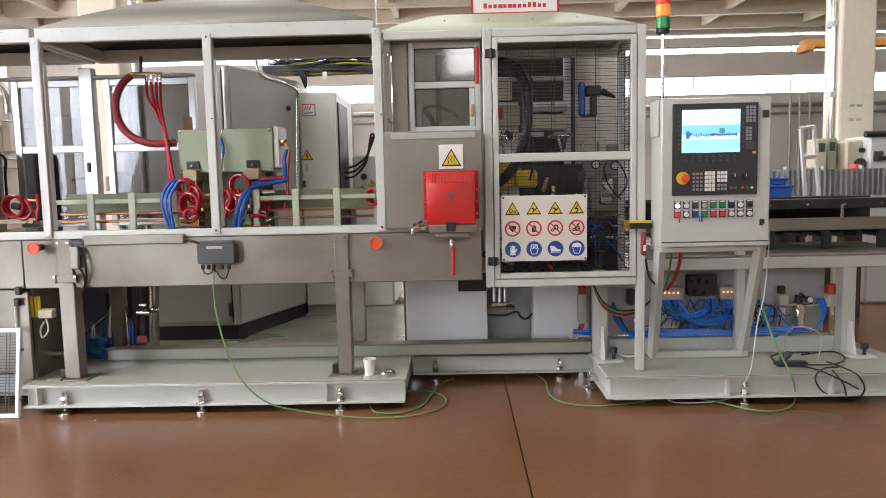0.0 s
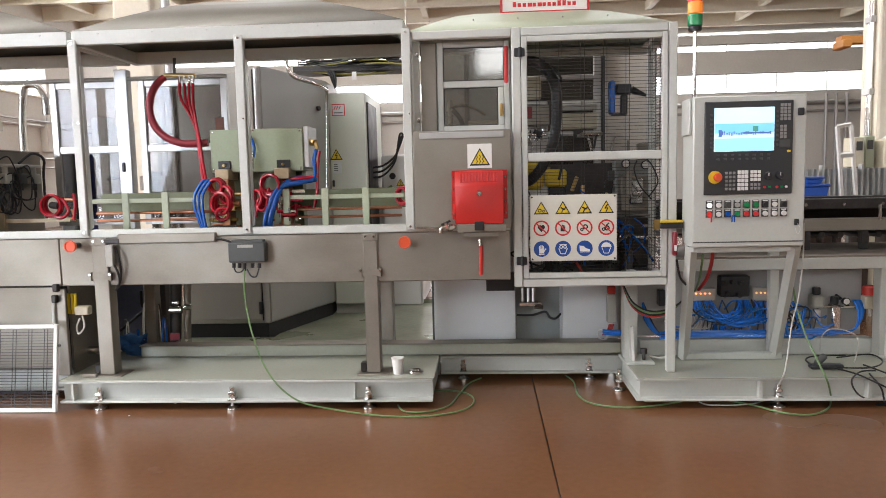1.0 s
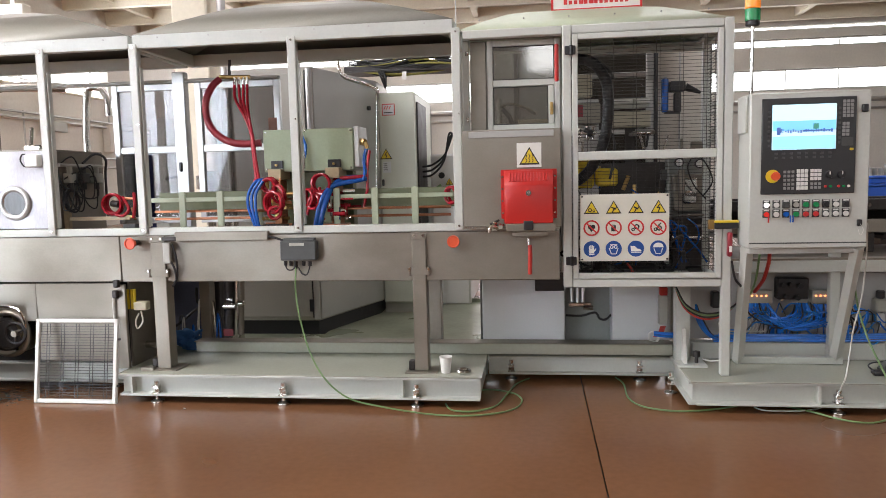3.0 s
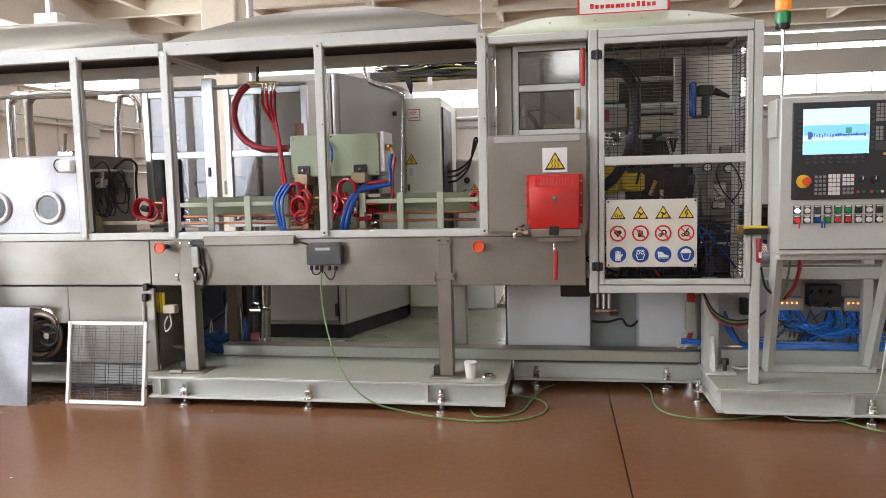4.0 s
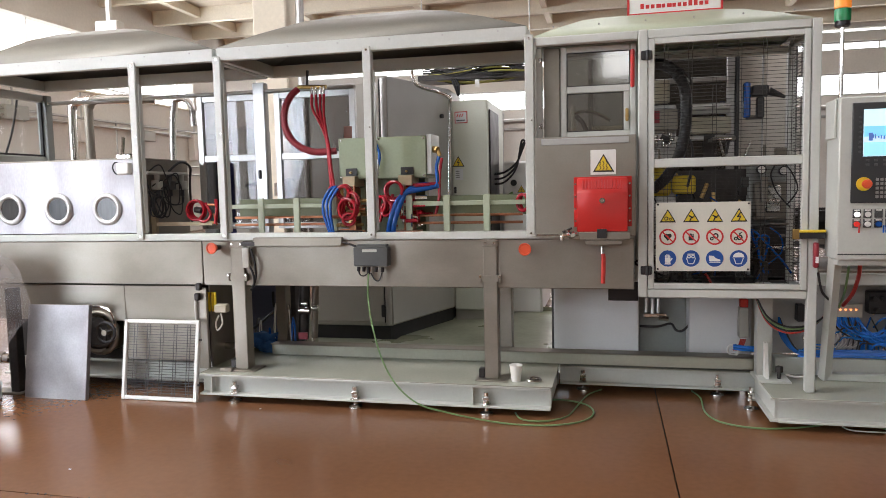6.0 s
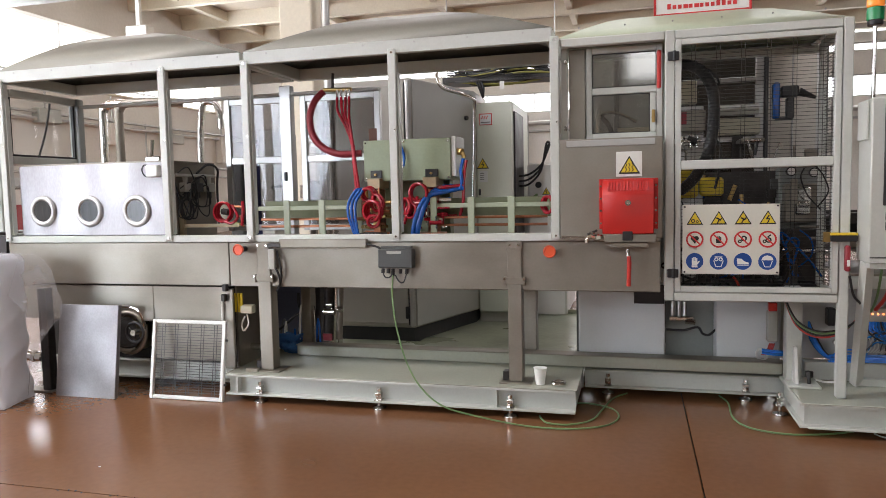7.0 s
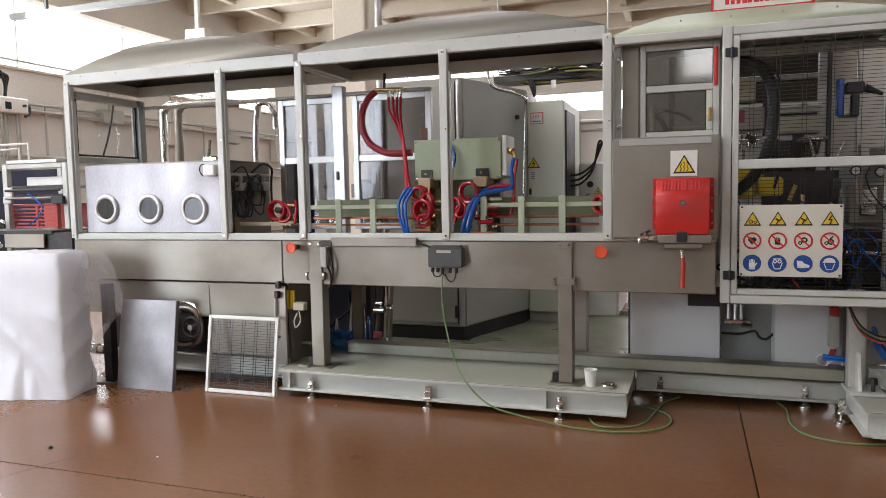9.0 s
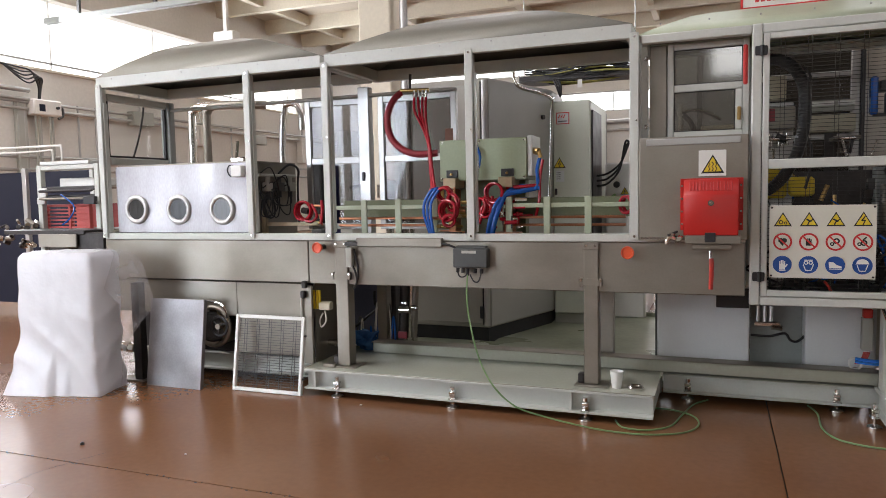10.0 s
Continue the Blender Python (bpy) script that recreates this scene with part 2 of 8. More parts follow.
ORANGELENS = mat("orange_lens", (0.95, 0.28, 0.03), 0.25, 0, 0.05, 10, 90, 0.0, emit=0.5)
REDLENS = mat("red_lens", (0.75, 0.04, 0.03), 0.25, 0, 0.05, 10, 90, 0.0, emit=0.25)
BIN = mat("blue_bin_plastic", (0.02, 0.10, 0.48), 0.4, 0, 0.05, 8, 60, 0.02)
NAVY = mat("navy_panel", (0.012, 0.014, 0.030), 0.5, 0, 0.08, 4, 60, 0.02, spec=0.2)
GLASS = pane_mat("clear_pane", (0.95, 0.93, 0.93), 0.02, 0.64, 0.03)
HOSEBLACK = mat("glossy_black_conduit", (0.010, 0.010, 0.011), 0.32, 0, 0.1, 10, 90, 0.0)
ENDGLASS = pane_mat("clear_end_pane", (0.97, 0.98, 0.98), 0.02, 0.96, 0.03)
GUARDGLASS = pane_mat("guard_door_glass", (0.85, 0.83, 0.78), 0.07, 0.9, 0.22)
SCREEN_SKY = mat("screen_pale_blue", (0.62, 0.86, 0.95), 0.3, 0, 0.01, 10, 90, 0.0, emit=0.85)
SCREEN_BLUE = mat("screen_blue", (0.22, 0.62, 0.90), 0.3, 0, 0.01, 10, 90, 0.0, emit=0.8)
SCREEN_DARK = mat("screen_dark_blue", (0.10, 0.18, 0.45), 0.3, 0, 0.01, 10, 90, 0.0, emit=0.6)
SCREEN_GREEN = mat("screen_green", (0.08, 0.32, 0.25), 0.3, 0, 0.01, 10, 90, 0.0, emit=0.6)
LED = mat("orange_led", (1.0, 0.30, 0.10), 0.3, 0, 0.01, 10, 90, 0.0, emit=3.0)
LAMPWHITE = mat("lit_white_button", (1.0, 1.0, 0.98), 0.3, 0, 0.01, 10, 90, 0.0, emit=1.2)
# for the unseen south wall: dark so that the steel fronts reflect less light
SOUTHWALL = mat("dark_reflected_wall", (0.24, 0.22, 0.19), 0.8, 0, 0.08, 0.6, 14, 0.05)
MESHWIRE = mat("dull_mesh_wire", (0.035, 0.034, 0.032), 0.55, 0.0, 0.08, 8, 60, 0.0)
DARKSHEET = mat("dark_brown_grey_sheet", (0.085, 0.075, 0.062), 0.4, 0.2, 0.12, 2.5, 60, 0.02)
DULLSHEET = mat("dull_zinc_sheet", (0.40, 0.39, 0.40), 0.55, 0.8, 0.10, 4, 90, 0.05, 0.3, tint=(0.27, 0.26, 0.265))
OVERCAST = mat("overcast_sky", (0.95, 0.97, 1.0), 1.0, 0, 0.0, 1, 10, 0.0, emit=3.0)
SMOKED = mat("smoked_glass", (0.05, 0.05, 0.05), 0.12, 0, 0.3, 9, 60, 0.0, stretch=(3, 1, 0.2))
# polished steel with a brass reflection put into its base colour
BRASSGLINT = mat("brass_reflection_steel", (0.45, 0.38, 0.24), 0.28, 1.0, 0.15, 8, 80, 0.0)
CREAMBOX = mat("cream_plastic", (0.62, 0.58, 0.44), 0.5, 0, 0.05, 20, 90, 0.0)
REDPLASTIC = mat("red_plastic", (0.50, 0.07, 0.06), 0.45, 0, 0.06, 20, 90, 0.0)
OLIVE = mat("olive_plate", (0.16, 0.18, 0.10), 0.5, 0, 0.08, 5, 60, 0.02)
REDCOIL = mat("red_hose", (0.36, 0.010, 0.022), 0.2, 0, 0.08, 15, 90, 0.0)
TGREEN = mat("grey_green_enamel", (0.29, 0.34, 0.22), 0.42, 0, 0.08, 4, 70, 0.02)
BRASSY = mat("tan_block", (0.42, 0.33, 0.20), 0.5, 0, 0.1, 12, 90, 0.05)
BROWNP = mat("brown_plate_paint", (0.20, 0.09, 0.06), 0.6, 0, 0.1, 12, 90, 0.02)
DARKPANE = pane_mat("smoky_pane", (0.62, 0.60, 0.57), 0.04, 0.9, 0.08)
RAG = mat("blue_cloth", (0.03, 0.12, 0.30), 0.85, 0, 0.2, 20, 150, 0.3)
WHITECAB = mat("cool_white_enamel", (0.66, 0.68, 0.68), 0.4, 0, 0.03, 4, 80, 0.01)
GREYPANEL = mat("mid_grey_paint", (0.30, 0.32, 0.30), 0.5, 0, 0.06, 5, 70, 0.02)
NAVYSTEEL = mat("blue_grey_sheet", (0.12, 0.13, 0.18), 0.4, 0.6, 0.1, 4, 70, 0.02)
SKYTUBE = mat("sky_blue_air_tube", (0.03, 0.22, 0.62), 0.25, 0, 0.1, 20, 90, 0.0)
GREYBEIGE = mat("grey_beige_sheet", (0.58, 0.54, 0.47), 0.5, 0, 0.08, 3, 60, 0.02)
GREYLIGHT = mat("pale_grey_panel", (0.40, 0.405, 0.395), 0.45, 0, 0.05, 4, 70, 0.02)
TRAY = mat("worn_grey_green_tray", (0.27, 0.29, 0.20), 0.32, 0, 0.2, 1.5, 25, 0.1, 0.4)
YELLOWC = mat("yellow_cable", (0.30, 0.27, 0.06), 0.5, 0, 0.1, 20, 90, 0.0)
NAVYBLUE = mat("navy_drum", (0.02, 0.025, 0.12), 0.4, 0, 0.08, 5, 70, 0.02)
CABSIDE = mat("satin_sheet_steel", (0.52, 0.53, 0.52), 0.45, 0.8, 0.06, 2, 110, 0.02)
CABGREEN = mat("grey_green_cabinet_paint", (0.64, 0.67, 0.57), 0.42, 0, 0.05, 4, 80, 0.02)
CABMETAL = mat("beige_cabinet_paint", (0.40, 0.385, 0.34), 0.40, 0.1, 0.06, 2, 110, 0.02)
GALV = mat("galvanised_steel", (0.50, 0.51, 0.50), 0.38, 0.8, 0.12, 8, 60, 0.03, each=0.15)
BROWNSTOCK = mat("dark_brown_stock", (0.09, 0.06, 0.045), 0.7, 0, 0.2, 6, 60, 0.1, each=0.3)
HOIST = mat("orange_hoist_paint", (0.62, 0.27, 0.06), 0.5, 0, 0.06, 4, 60, 0.02)

# ---- the hall ----
def hall():
    W, E, S, N, TOP = -14.0, 27.0, -8.0, 28.0, 7.0
    m = Mesh().box(W, E, S, N, -0.25, -0.012)
    base = solid("floor", m, JOINT, "brown glossy resin factory floor with dark saw-cut joints", "floor", kind="structure")
    for x0, x1 in ((W, 0.261), (0.267, E)):
        for y0, y1 in ((S, 2.366), (2.372, N)):
            part("slab", Mesh().box(x0, x1, y0, y1, -0.011, 0.0), FLOOR, base)
    # left wall with its clerestory
    wall = thing("wall_west", (W, 10, 0), "cream plastered hall wall with a long clerestory window", "wall", kind="structure")
    m = Mesh().box(W - 0.3, W, S, N, 0, 4.12).box(W - 0.3, W, S, N, 5.72, TOP).box(W - 0.3, W, S, -7.0, 4.12, 5.72).box(W - 0.3, W, 22.5, N, 4.12, 5.72)
    part("wall_face", m, CREAM, wall, smooth=False)
    part("window_sill", Mesh().box(W - 0.3, W + 0.06, -7.0, 22.5, 4.08, 4.14, 0.01), CONCRETE, wall)
    for i in range(10):
        y = -7.0 + i * 3.2
        part("mullion", Mesh().box(W - 0.2, W - 0.14, y - 0.012, y + 0.012, 4.14, 5.72), WHITE, wall)
    part("window_frame", Mesh().box(W - 0.2, W - 0.14, -7.0, 22.5, 4.30, 4.34).box(W - 0.2, W - 0.14, -7.0, 22.5, 4.14, 4.17), ALU, wall)
    # back wall with two strips of window
    wall = thing("wall_north", (0, N, 0), "cream plastered far wall with strips of bright windows", "wall", kind="structure")
    m = Mesh().box(W, E, N, N + 0.3, 0, 4.23).box(W, E, N, N + 0.3, 5.00, 5.78).box(W, E, N, N + 0.3, 6.09, 6.42).box(W, E, N, N + 0.3, 6.54, TOP)
    part("wall_face", m, CREAM, wall, smooth=False)
    for z0, z1 in ((4.23, 5.00), (5.78, 6.09)):
        part("window_frame", Mesh().box(W, E, N + 0.1, N + 0.16, z0, z0 + 0.05).box(W, E, N + 0.1, N + 0.16, z1 - 0.05, z1), ALU, wall)
        for i in range(22):
            x = W + 1 + i * 1.85
            part("mullion", Mesh().box(x - 0.015, x + 0.015, N + 0.1, N + 0.16, z0 + 0.05, z1 - 0.05), ALU, wall)
    wall = thing("wall_south", (0, S, 0), "unseen wall kept dark grey to darken reflections, with tall windows", "wall", kind="structure")
    # pier from x -2.2 to -0.12 is added to bound the glare in a pane
    m = Mesh().box(-7.4, E, S - 0.3, S, 0, 3.5).box(-2.2, -0.12, S - 0.3, S, 3.5, 5.6).box(-7.4, E, S - 0.3, S, 5.6, TOP).box(W, -7.4, S - 0.3, S, 4.6, TOP).box(W, W + 0.5, S - 0.3, S, 0, 4.6).box(-7.4, -4.4, S - 0.3, S, 3.5, 5.6).box(11.2, E, S - 0.3, S, 3.5, 5.6)
    part("wall_face", m, SOUTHWALL, wall, smooth=False)
    for i in range(9):
        x = -4.4 + i * 1.95
        part("mullion", Mesh().box(x - 0.04, x + 0.04, S - 0.2, S - 0.14, 3.5, 5.6), ALU, wall)
    part("gate_frame", Mesh().box(-13.5, -7.4, S - 0.2, S - 0.1, 4.5, 4.6).box(-10.5, -10.4, S - 0.2, S - 0.1, 0, 4.5), ALU, wall)
    # bright overcast sky beyond the windows
    sky = thing("backdrop", (W - 1.2, 8, 0), "bright white overcast sky beyond the windows", "sky", kind="structure")
    part("west_sky", Mesh().box(W - 1.25, W - 1.2, S - 1, N + 1, 3.0, 8.5), OVERCAST, sky)
    part("north_sky", Mesh().box(W - 1, E + 1, N + 1.2, N + 1.25, 3.0, 9.0), OVERCAST, sky)
    part("south_sky", Mesh().box(W - 1, E + 1, S - 1.25, S - 1.2, 0.0, 8.5), OVERCAST, sky)
    solid("wall_east", Mesh().box(E, E + 0.3, S, N, 0, TOP), CREAM, "cream plastered hall wall", "wall", kind="structure", smooth=False)
    # roof with three glazed strips; the one at y 2.2 to 3.4 is an unseen addition
    m = Mesh().box(W, E, S, -0.6, TOP, TOP + 0.2).box(W, -10.5, -0.6, 1.0, TOP, TOP + 0.2).box(-3.9, E, -0.6, 1.0, TOP, TOP + 0.2).box(W, E, 1.0, 2.2, TOP, TOP + 0.2).box(W, -4.0, 2.2, 3.4, TOP, TOP + 0.2).box(8.0, E, 2.2, 3.4, TOP, TOP + 0.2).box(W, E, 3.4, 8.7, TOP, TOP + 0.2).box(W, E, 10.3, N, TOP, TOP + 0.2)
    solid("ceiling", m, ROOF, "grey underside of the hall roof with glazed strips", "ceiling", kind="structure", smooth=False)
    ground = Mesh().box(W - 60, E + 60, S - 60, N + 60, -0.32, -0.26)
    solid("ground", ground, CONCRETE, "pale concrete yard around the hall", "ground", kind="structure", smooth=False)
    for i, y in enumerate((13.0, 15.5, 18.0, 20.5, 22.7, 24.9, 27.2)):
        m = Mesh().prism([(y - 0.16, TOP), (y + 0.16, TOP), (y + 0.10, TOP - 0.42), (y - 0.10, TOP - 0.42)], "x", W, E)
        solid("roof_beam", m, CONCRETE, "white precast roof beam spanning the hall", "beam", "roof beams", "structure", smooth=False)
    for x in (-12.4, -9.3, -5.6, -1.9, 1.8, 5.5, 9.2, 12.9, 16.6, 20.3, 24.0):
        m = Mesh().box(x - 0.09, x + 0.09, 11.0, N, TOP - 0.30, TOP - 0.02)
        solid("roof_beam", m, CONCRETE, "white precast cross beam under the roof", "beam", "cross beams", "structure", smooth=False)
    rng = random.Random(3)
    for i in range(16):
        x, y = rng.uniform(-11, 9), rng.choice((18.2, 20.6, 22.8, 25.0))
        m = Mesh().tube([(x, y, TOP - 0.40), (x + rng.choice((-1.1, 1.1)), y + 1.1, TOP - 0.06)], 0.035, 6, 0)
        solid("roof_brace", m, CONCRETE, "slanting pale brace under the roof", "brace", "roof braces", "structure")


def column(x0, x1, y, label, depth=0.5):
    t = thing("column", ((x0 + x1) / 2, y + 0.25, 0), label, "column", "hall columns", "structure")
    part("shaft", Mesh().box(x0, x1, y, y + depth, 0, 6.99, 0.02), CONCRETE, t)
    return t


hall()
_c = column(-4.662, -4.181, 9.0, "pale concrete column with a downpipe beside it")
part("downpipe", Mesh().cyl((-4.021, 9.1, 0), (-4.021, 9.1, 6.9), 0.055), ALU, _c, "grey downpipe")
_c = column(3.686, 4.020, 7.0, "pale concrete column with conduits up its side", 0.33)
for _y, _r in ((7.10, 0.022), (7.16, 0.012)):
    part("conduit", Mesh().cyl((3.66, _y, 0), (3.66, _y, 6.9), _r), CHROME, _c)
for _z in (1.95, 2.62, 3.3):
    part("pipe_clip", Mesh().box(3.634, 3.684, 7.07, 7.19, _z - 0.03, _z + 0.03, 0.004), ALU, _c)
for _x in (3.80, 3.87):
    for _z in (1.70, 1.83):
        part("anchor_plate", Mesh().box(_x - 0.022, _x + 0.022, 6.992, 6.9995, _z - 0.012, _z + 0.012, 0.002), ALU, _c)

# ---- the machine line: bases ----
FY = 3.744  # plane of the guard posts
RY = 4.36   # rear plane


def levelling_foot(x, y, parent):
    f = part("levelling_foot", Mesh().cyl((x, y, 0.0), (x, y, 0.012), 0.036, 20, bev=0.003).cyl((x, y, 0.012), (x, y, 0.02), 0.026, 20, 0.014), CHROME, parent)
    part("bolt", Mesh().cyl((x, y, 0.02), (x, y, 0.115), 0.009, 10).cyl((x, y, 0.06), (x, y, 0.078), 0.019, 6).cyl((x, y, 0.105), (x, y, 0.122), 0.013, 6), CHROME, f)
    part("lug", Mesh().box(x - 0.022, x + 0.022, y - 0.025, y + 0.03, 0.0535, 0.0595, 0.002).box(x - 0.018, x + 0.018, y - 0.018, y + 0.018, 0.080, 0.098, 0.003), CHROME, f)


def beam_x(x0, x1, y, z0, z1, flange=0.06):
    """A channel beam along x whose hollow faces the aisle."""
    return Mesh().box(x0, x1, y, y + flange, z1 - 0.012, z1, 0.002).box(x0, x1, y, y + flange, z0, z0 + 0.012, 0.002).box(x0, x1, y + flange - 0.022, y + flange - 0.014, z0 + 0.012, z1 - 0.012)


def left_base():
    t = thing("support_skid", (-1.3, 3.9, 0), "light grey welded channel base with a painted deck on levelling feet", "machine base", "machine bases")
    part("front_beam", beam_x(-2.33, -0.296, 3.655, 0.041, 0.162, 0.07), PAINT, t)
    for a, b in ((-0.335, -0.300), (-2.33, -2.29)):
        part("end_beam", Mesh().box(a, b, 3.726, 4.19, 0.041, 0.161, 0.002), PAINT, t)
    part("deck", Mesh().box(-2.33, -0.285, 3.655, 4.36, 0.163, 0.169, 0.002), DECK, t)
    for x in (-2.258, -0.713):
        part("stiffener", Mesh().box(x - 0.006, x + 0.006, 3.660, 3.704, 0.054, 0.149), PAINT, t)
    for x in (-2.115, -1.378, -0.637):
        levelling_foot(x, 3.675, t)
        levelling_foot(x, 4.12, t)
    # added beam down to the floor: keeps light from behind out of the gap
    part("closing_beam", Mesh().box(-2.33, -0.30, 4.32, 4.355, 0.002, 0.162, 0.002), PAINT, t)
    part("rear_beam", Mesh().box(-2.115, 0.78, 4.16, 4.25, 0.1695, 0.234, 0.004), DECK, t)
    part("beam_lip", Mesh().box(-2.121, 0.78, 4.152, 4.256, 0.2345, 0.240, 0.002), STEEL, t, "thin stainless capping")


def middle_base():
    t = thing("support_skid", (0.25, 4.3, 0), "light grey set-back channel base between two decks", "machine base", "machine bases")
    part("front_beam", beam_x(-0.283, 0.80, 4.19, 0.041, 0.150, 0.06), PAINT, t)
    part("deck", Mesh().box(-0.283, 0.80, 4.17, 4.9, 0.151, 0.157, 0.002), DECK, t)
    # added at the back to block light from the far windows under the base
    part("closing_beam", Mesh().box(-0.283, 0.80, 4.86, 4.895, 0.002, 0.150, 0.002), PAINT, t)
    levelling_foot(-0.150, 4.22, t)
    levelling_foot(0.601, 4.22, t)


def right_base():
    t = thing("support_skid", (1.6, 3.95, 0), "light grey welded base plate with channel edge on levelling feet", "machine base", "machine bases")
    part("front_beam", beam_x(0.80, 2.42, 3.645, 0.041, 0.160, 0.07), PAINT, t)
    m = Mesh().box(0.765, 0.800, 3.66, 4.18, 0.041, 0.053).box(0.765, 0.800, 3.66, 4.18, 0.148, 0.160).box(0.79, 0.799, 3.69, 4.18, 0.053, 0.148)
    part("end_beam", m, PAINT, t)
    part("deck", Mesh().box(0.77, 2.42, 3.64, 4.55, 0.161, 0.167, 0.002), DECK, t)
    for x in (1.392, 1.932):
        part("stiffener", Mesh().box(x - 0.008, x + 0.008, 3.652, 3.70, 0.053, 0.148), PAINT, t)
    # added rear beam, stops light from behind reaching the floor beneath
    part("closing_beam", Mesh().box(0.80, 2.42, 4.51, 4.545, 0.002, 0.160, 0.002), PAINT, t)
    levelling_foot(1.487, 3.675, t)
    levelling_foot(0.735, 3.98, t)
    # upright plate-legs with rear cross beam
    part("cross_beam", Mesh().box(0.875, 2.17, 4.10, 4.18, 0.168, 0.262, 0.004), PAINT, t)


def leg(x0, x1, y, z1, parent, feet=True):
    l = part("leg", Mesh().box(x0, x1, y, y + 0.08, 0.178, z1, 0.004), STEEL, parent, "square stainless leg")
    if feet:
        part("foot_plate", Mesh().box(x0 - 0.05, x1 + 0.05, y - 0.03, y + 0.11, 0.1695, 0.178, 0.002), STEEL, l)
        part("clamp", Mesh().box(x0 - 0.035, x0 - 0.002, y + 0.01, y + 0.06, 0.18, 0.23, 0.004), DARKMETAL, l)
    part("bracket", Mesh().box(x0 - 0.008, x1 + 0.008, y - 0.004, y - 0.001, 0.705, 0.742, 0.001).box(x0 - 0.020, x0 - 0.007, y - 0.010, y + 0.01, 0.700, 0.746, 0.002).box(x1 + 0.007, x1 + 0.020, y - 0.010, y + 0.01, 0.700, 0.746, 0.002), STEEL, l)
    for x in (x0 - 0.014, x1 + 0.014):
        part("bracket_screw", Mesh().cyl((x, y - 0.016, 0.735), (x, y - 0.010, 0.735), 0.006, 8), CHROME, l)
    if feet:
        part("top_plate", Mesh().box(x0 - 0.004, x1 + 0.004, y - 0.006, y - 0.001, 0.895, 0.933, 0.002), STEEL, l)
        for x in (x0 + 0.015, x1 - 0.015):
            part("plate_screw", Mesh().cyl((x, y - 0.012, 0.916), (x, y - 0.006, 0.916), 0.006, 8), CHROME, l)
    return l


def trough():
    t = thing("quench_trough", (-1.9, 4.0, 0.17), "long brushed stainless steel trough on square legs", "trough")
    part("left_body", Mesh().box(-3.95, -2.333, FY + 0.012, RY - 0.02, 0.672, 0.934, 0.004), STEEL, t)
    part("right_body", Mesh().box(-2.330, 0.128, FY + 0.012, RY - 0.02, 0.671, 0.934, 0.004), STEEL, t)
    part("rim", Mesh().box(-3.94, 0.128, FY + 0.004, FY + 0.05, 0.9345, 0.976, 0.004), PAINT, t, "light grey painted rim")
    part("bed", Mesh().box(-3.90, 0.12, FY + 0.052, RY - 0.03, 0.9345, 0.945), DARKMETAL, t)
    leg(-2.140, -2.056, FY - 0.004, 0.934, t)
    leg(-0.654, -0.578, FY - 0.004, 0.934, t)
    leg(-0.649, -0.572, RY - 0.09, 0.67, t, False)
    leg(-2.13, -2.06, RY - 0.09, 0.67, t, False)
    part("ledge", Mesh().box(-1.980, -1.443, 3.715, FY + 0.010, 0.902, 0.953, 0.004), STEEL, t)
    for p in ((-2.221, 3.700, 0.896), (-0.422, 3.700, 0.886)):
        x, y, z = p
        k = part("emergency_button", Mesh().cyl((x, y, z), (x, y - 0.026, z), 0.024, 24, 0.030).ring((x, y - 0.027, z), (0, 1, 0), 0.029, 0.004, 28, 8), ORANGE, t, "round orange-red push button")
        part("stem", Mesh().cyl((x, y, z), (x, FY + 0.013, z), 0.016, 12), DARKMETAL, k)
    return t


def guard_frame():
    t = thing("guard_enclosure", (-1.9, 4.05, 0.97), "light grey profile guard frame with open front bays", "guard frame")
    for x, z0 in ((-3.925, 0.945), (-2.726, 0.945), (-2.172, 0.945), (-1.273, 0.945), (-0.395, 0.945)):
        p = part("post", Mesh().box(x - 0.024, x + 0.022, FY - 0.010, FY + 0.003, z0, 1.985, 0.004).box(x - 0.022, x + 0.020, FY + 0.0035, FY + 0.045, z0 + 0.033, 1.96, 0.004), PAINT, t)
        for dx, z, r in ((0, z0 + 0.02, 0.008), (0, 1.965, 0.008), (0.010, 1.55, 0.005)):
            part("bolt", Mesh().cyl((x + dx, FY - 0.014, z), (x + dx, FY - 0.0105, z), r * 0.8, 8), CHROME, p)
        part("hinge_strip", Mesh().box(x + 0.0225, x + 0.031, FY + 0.006, FY + 0.04, z0 + 0.04, 1.86, 0.002), PAINT, p)
    for x in (-3.925, -2.24):
        # left post takes darker grey: the shade on it is put into its colour
        part("rear_post", Mesh().box(x - 0.042, x + 0.042, RY, RY + 0.06, 0.94, 1.93, 0.006), GREYPANEL if x < -3 else ALU, t)
    part("rear_top_rail", Mesh().box(-3.88, -1.58, RY + 0.005, RY + 0.055, 1.862, 1.884, 0.004), CABINET, t)
    for z in (1.905, 1.472, 0.97):
        part("side_rail", Mesh().box(-3.95, -3.90, FY + 0.052, RY - 0.002, z - 0.025, z + 0.025, 0.005), PAINT, t)
    p = part("side_pane", Mesh().box(-3.93, -3.925, FY + 0.052, RY - 0.002, 1.50, 1.88), ENDGLASS, t, "clear end pane")
    p.visible_shadow = False
    part("pane_gasket", Mesh().box(-3.935, -3.915, FY + 0.055, FY + 0.065, 1.50, 1.88).box(-3.935, -3.915, RY - 0.016, RY - 0.004, 1.50, 1.88).box(-3.935, -3.915, FY + 0.055, RY - 0.004, 1.50, 1.512), RUBBER, t)


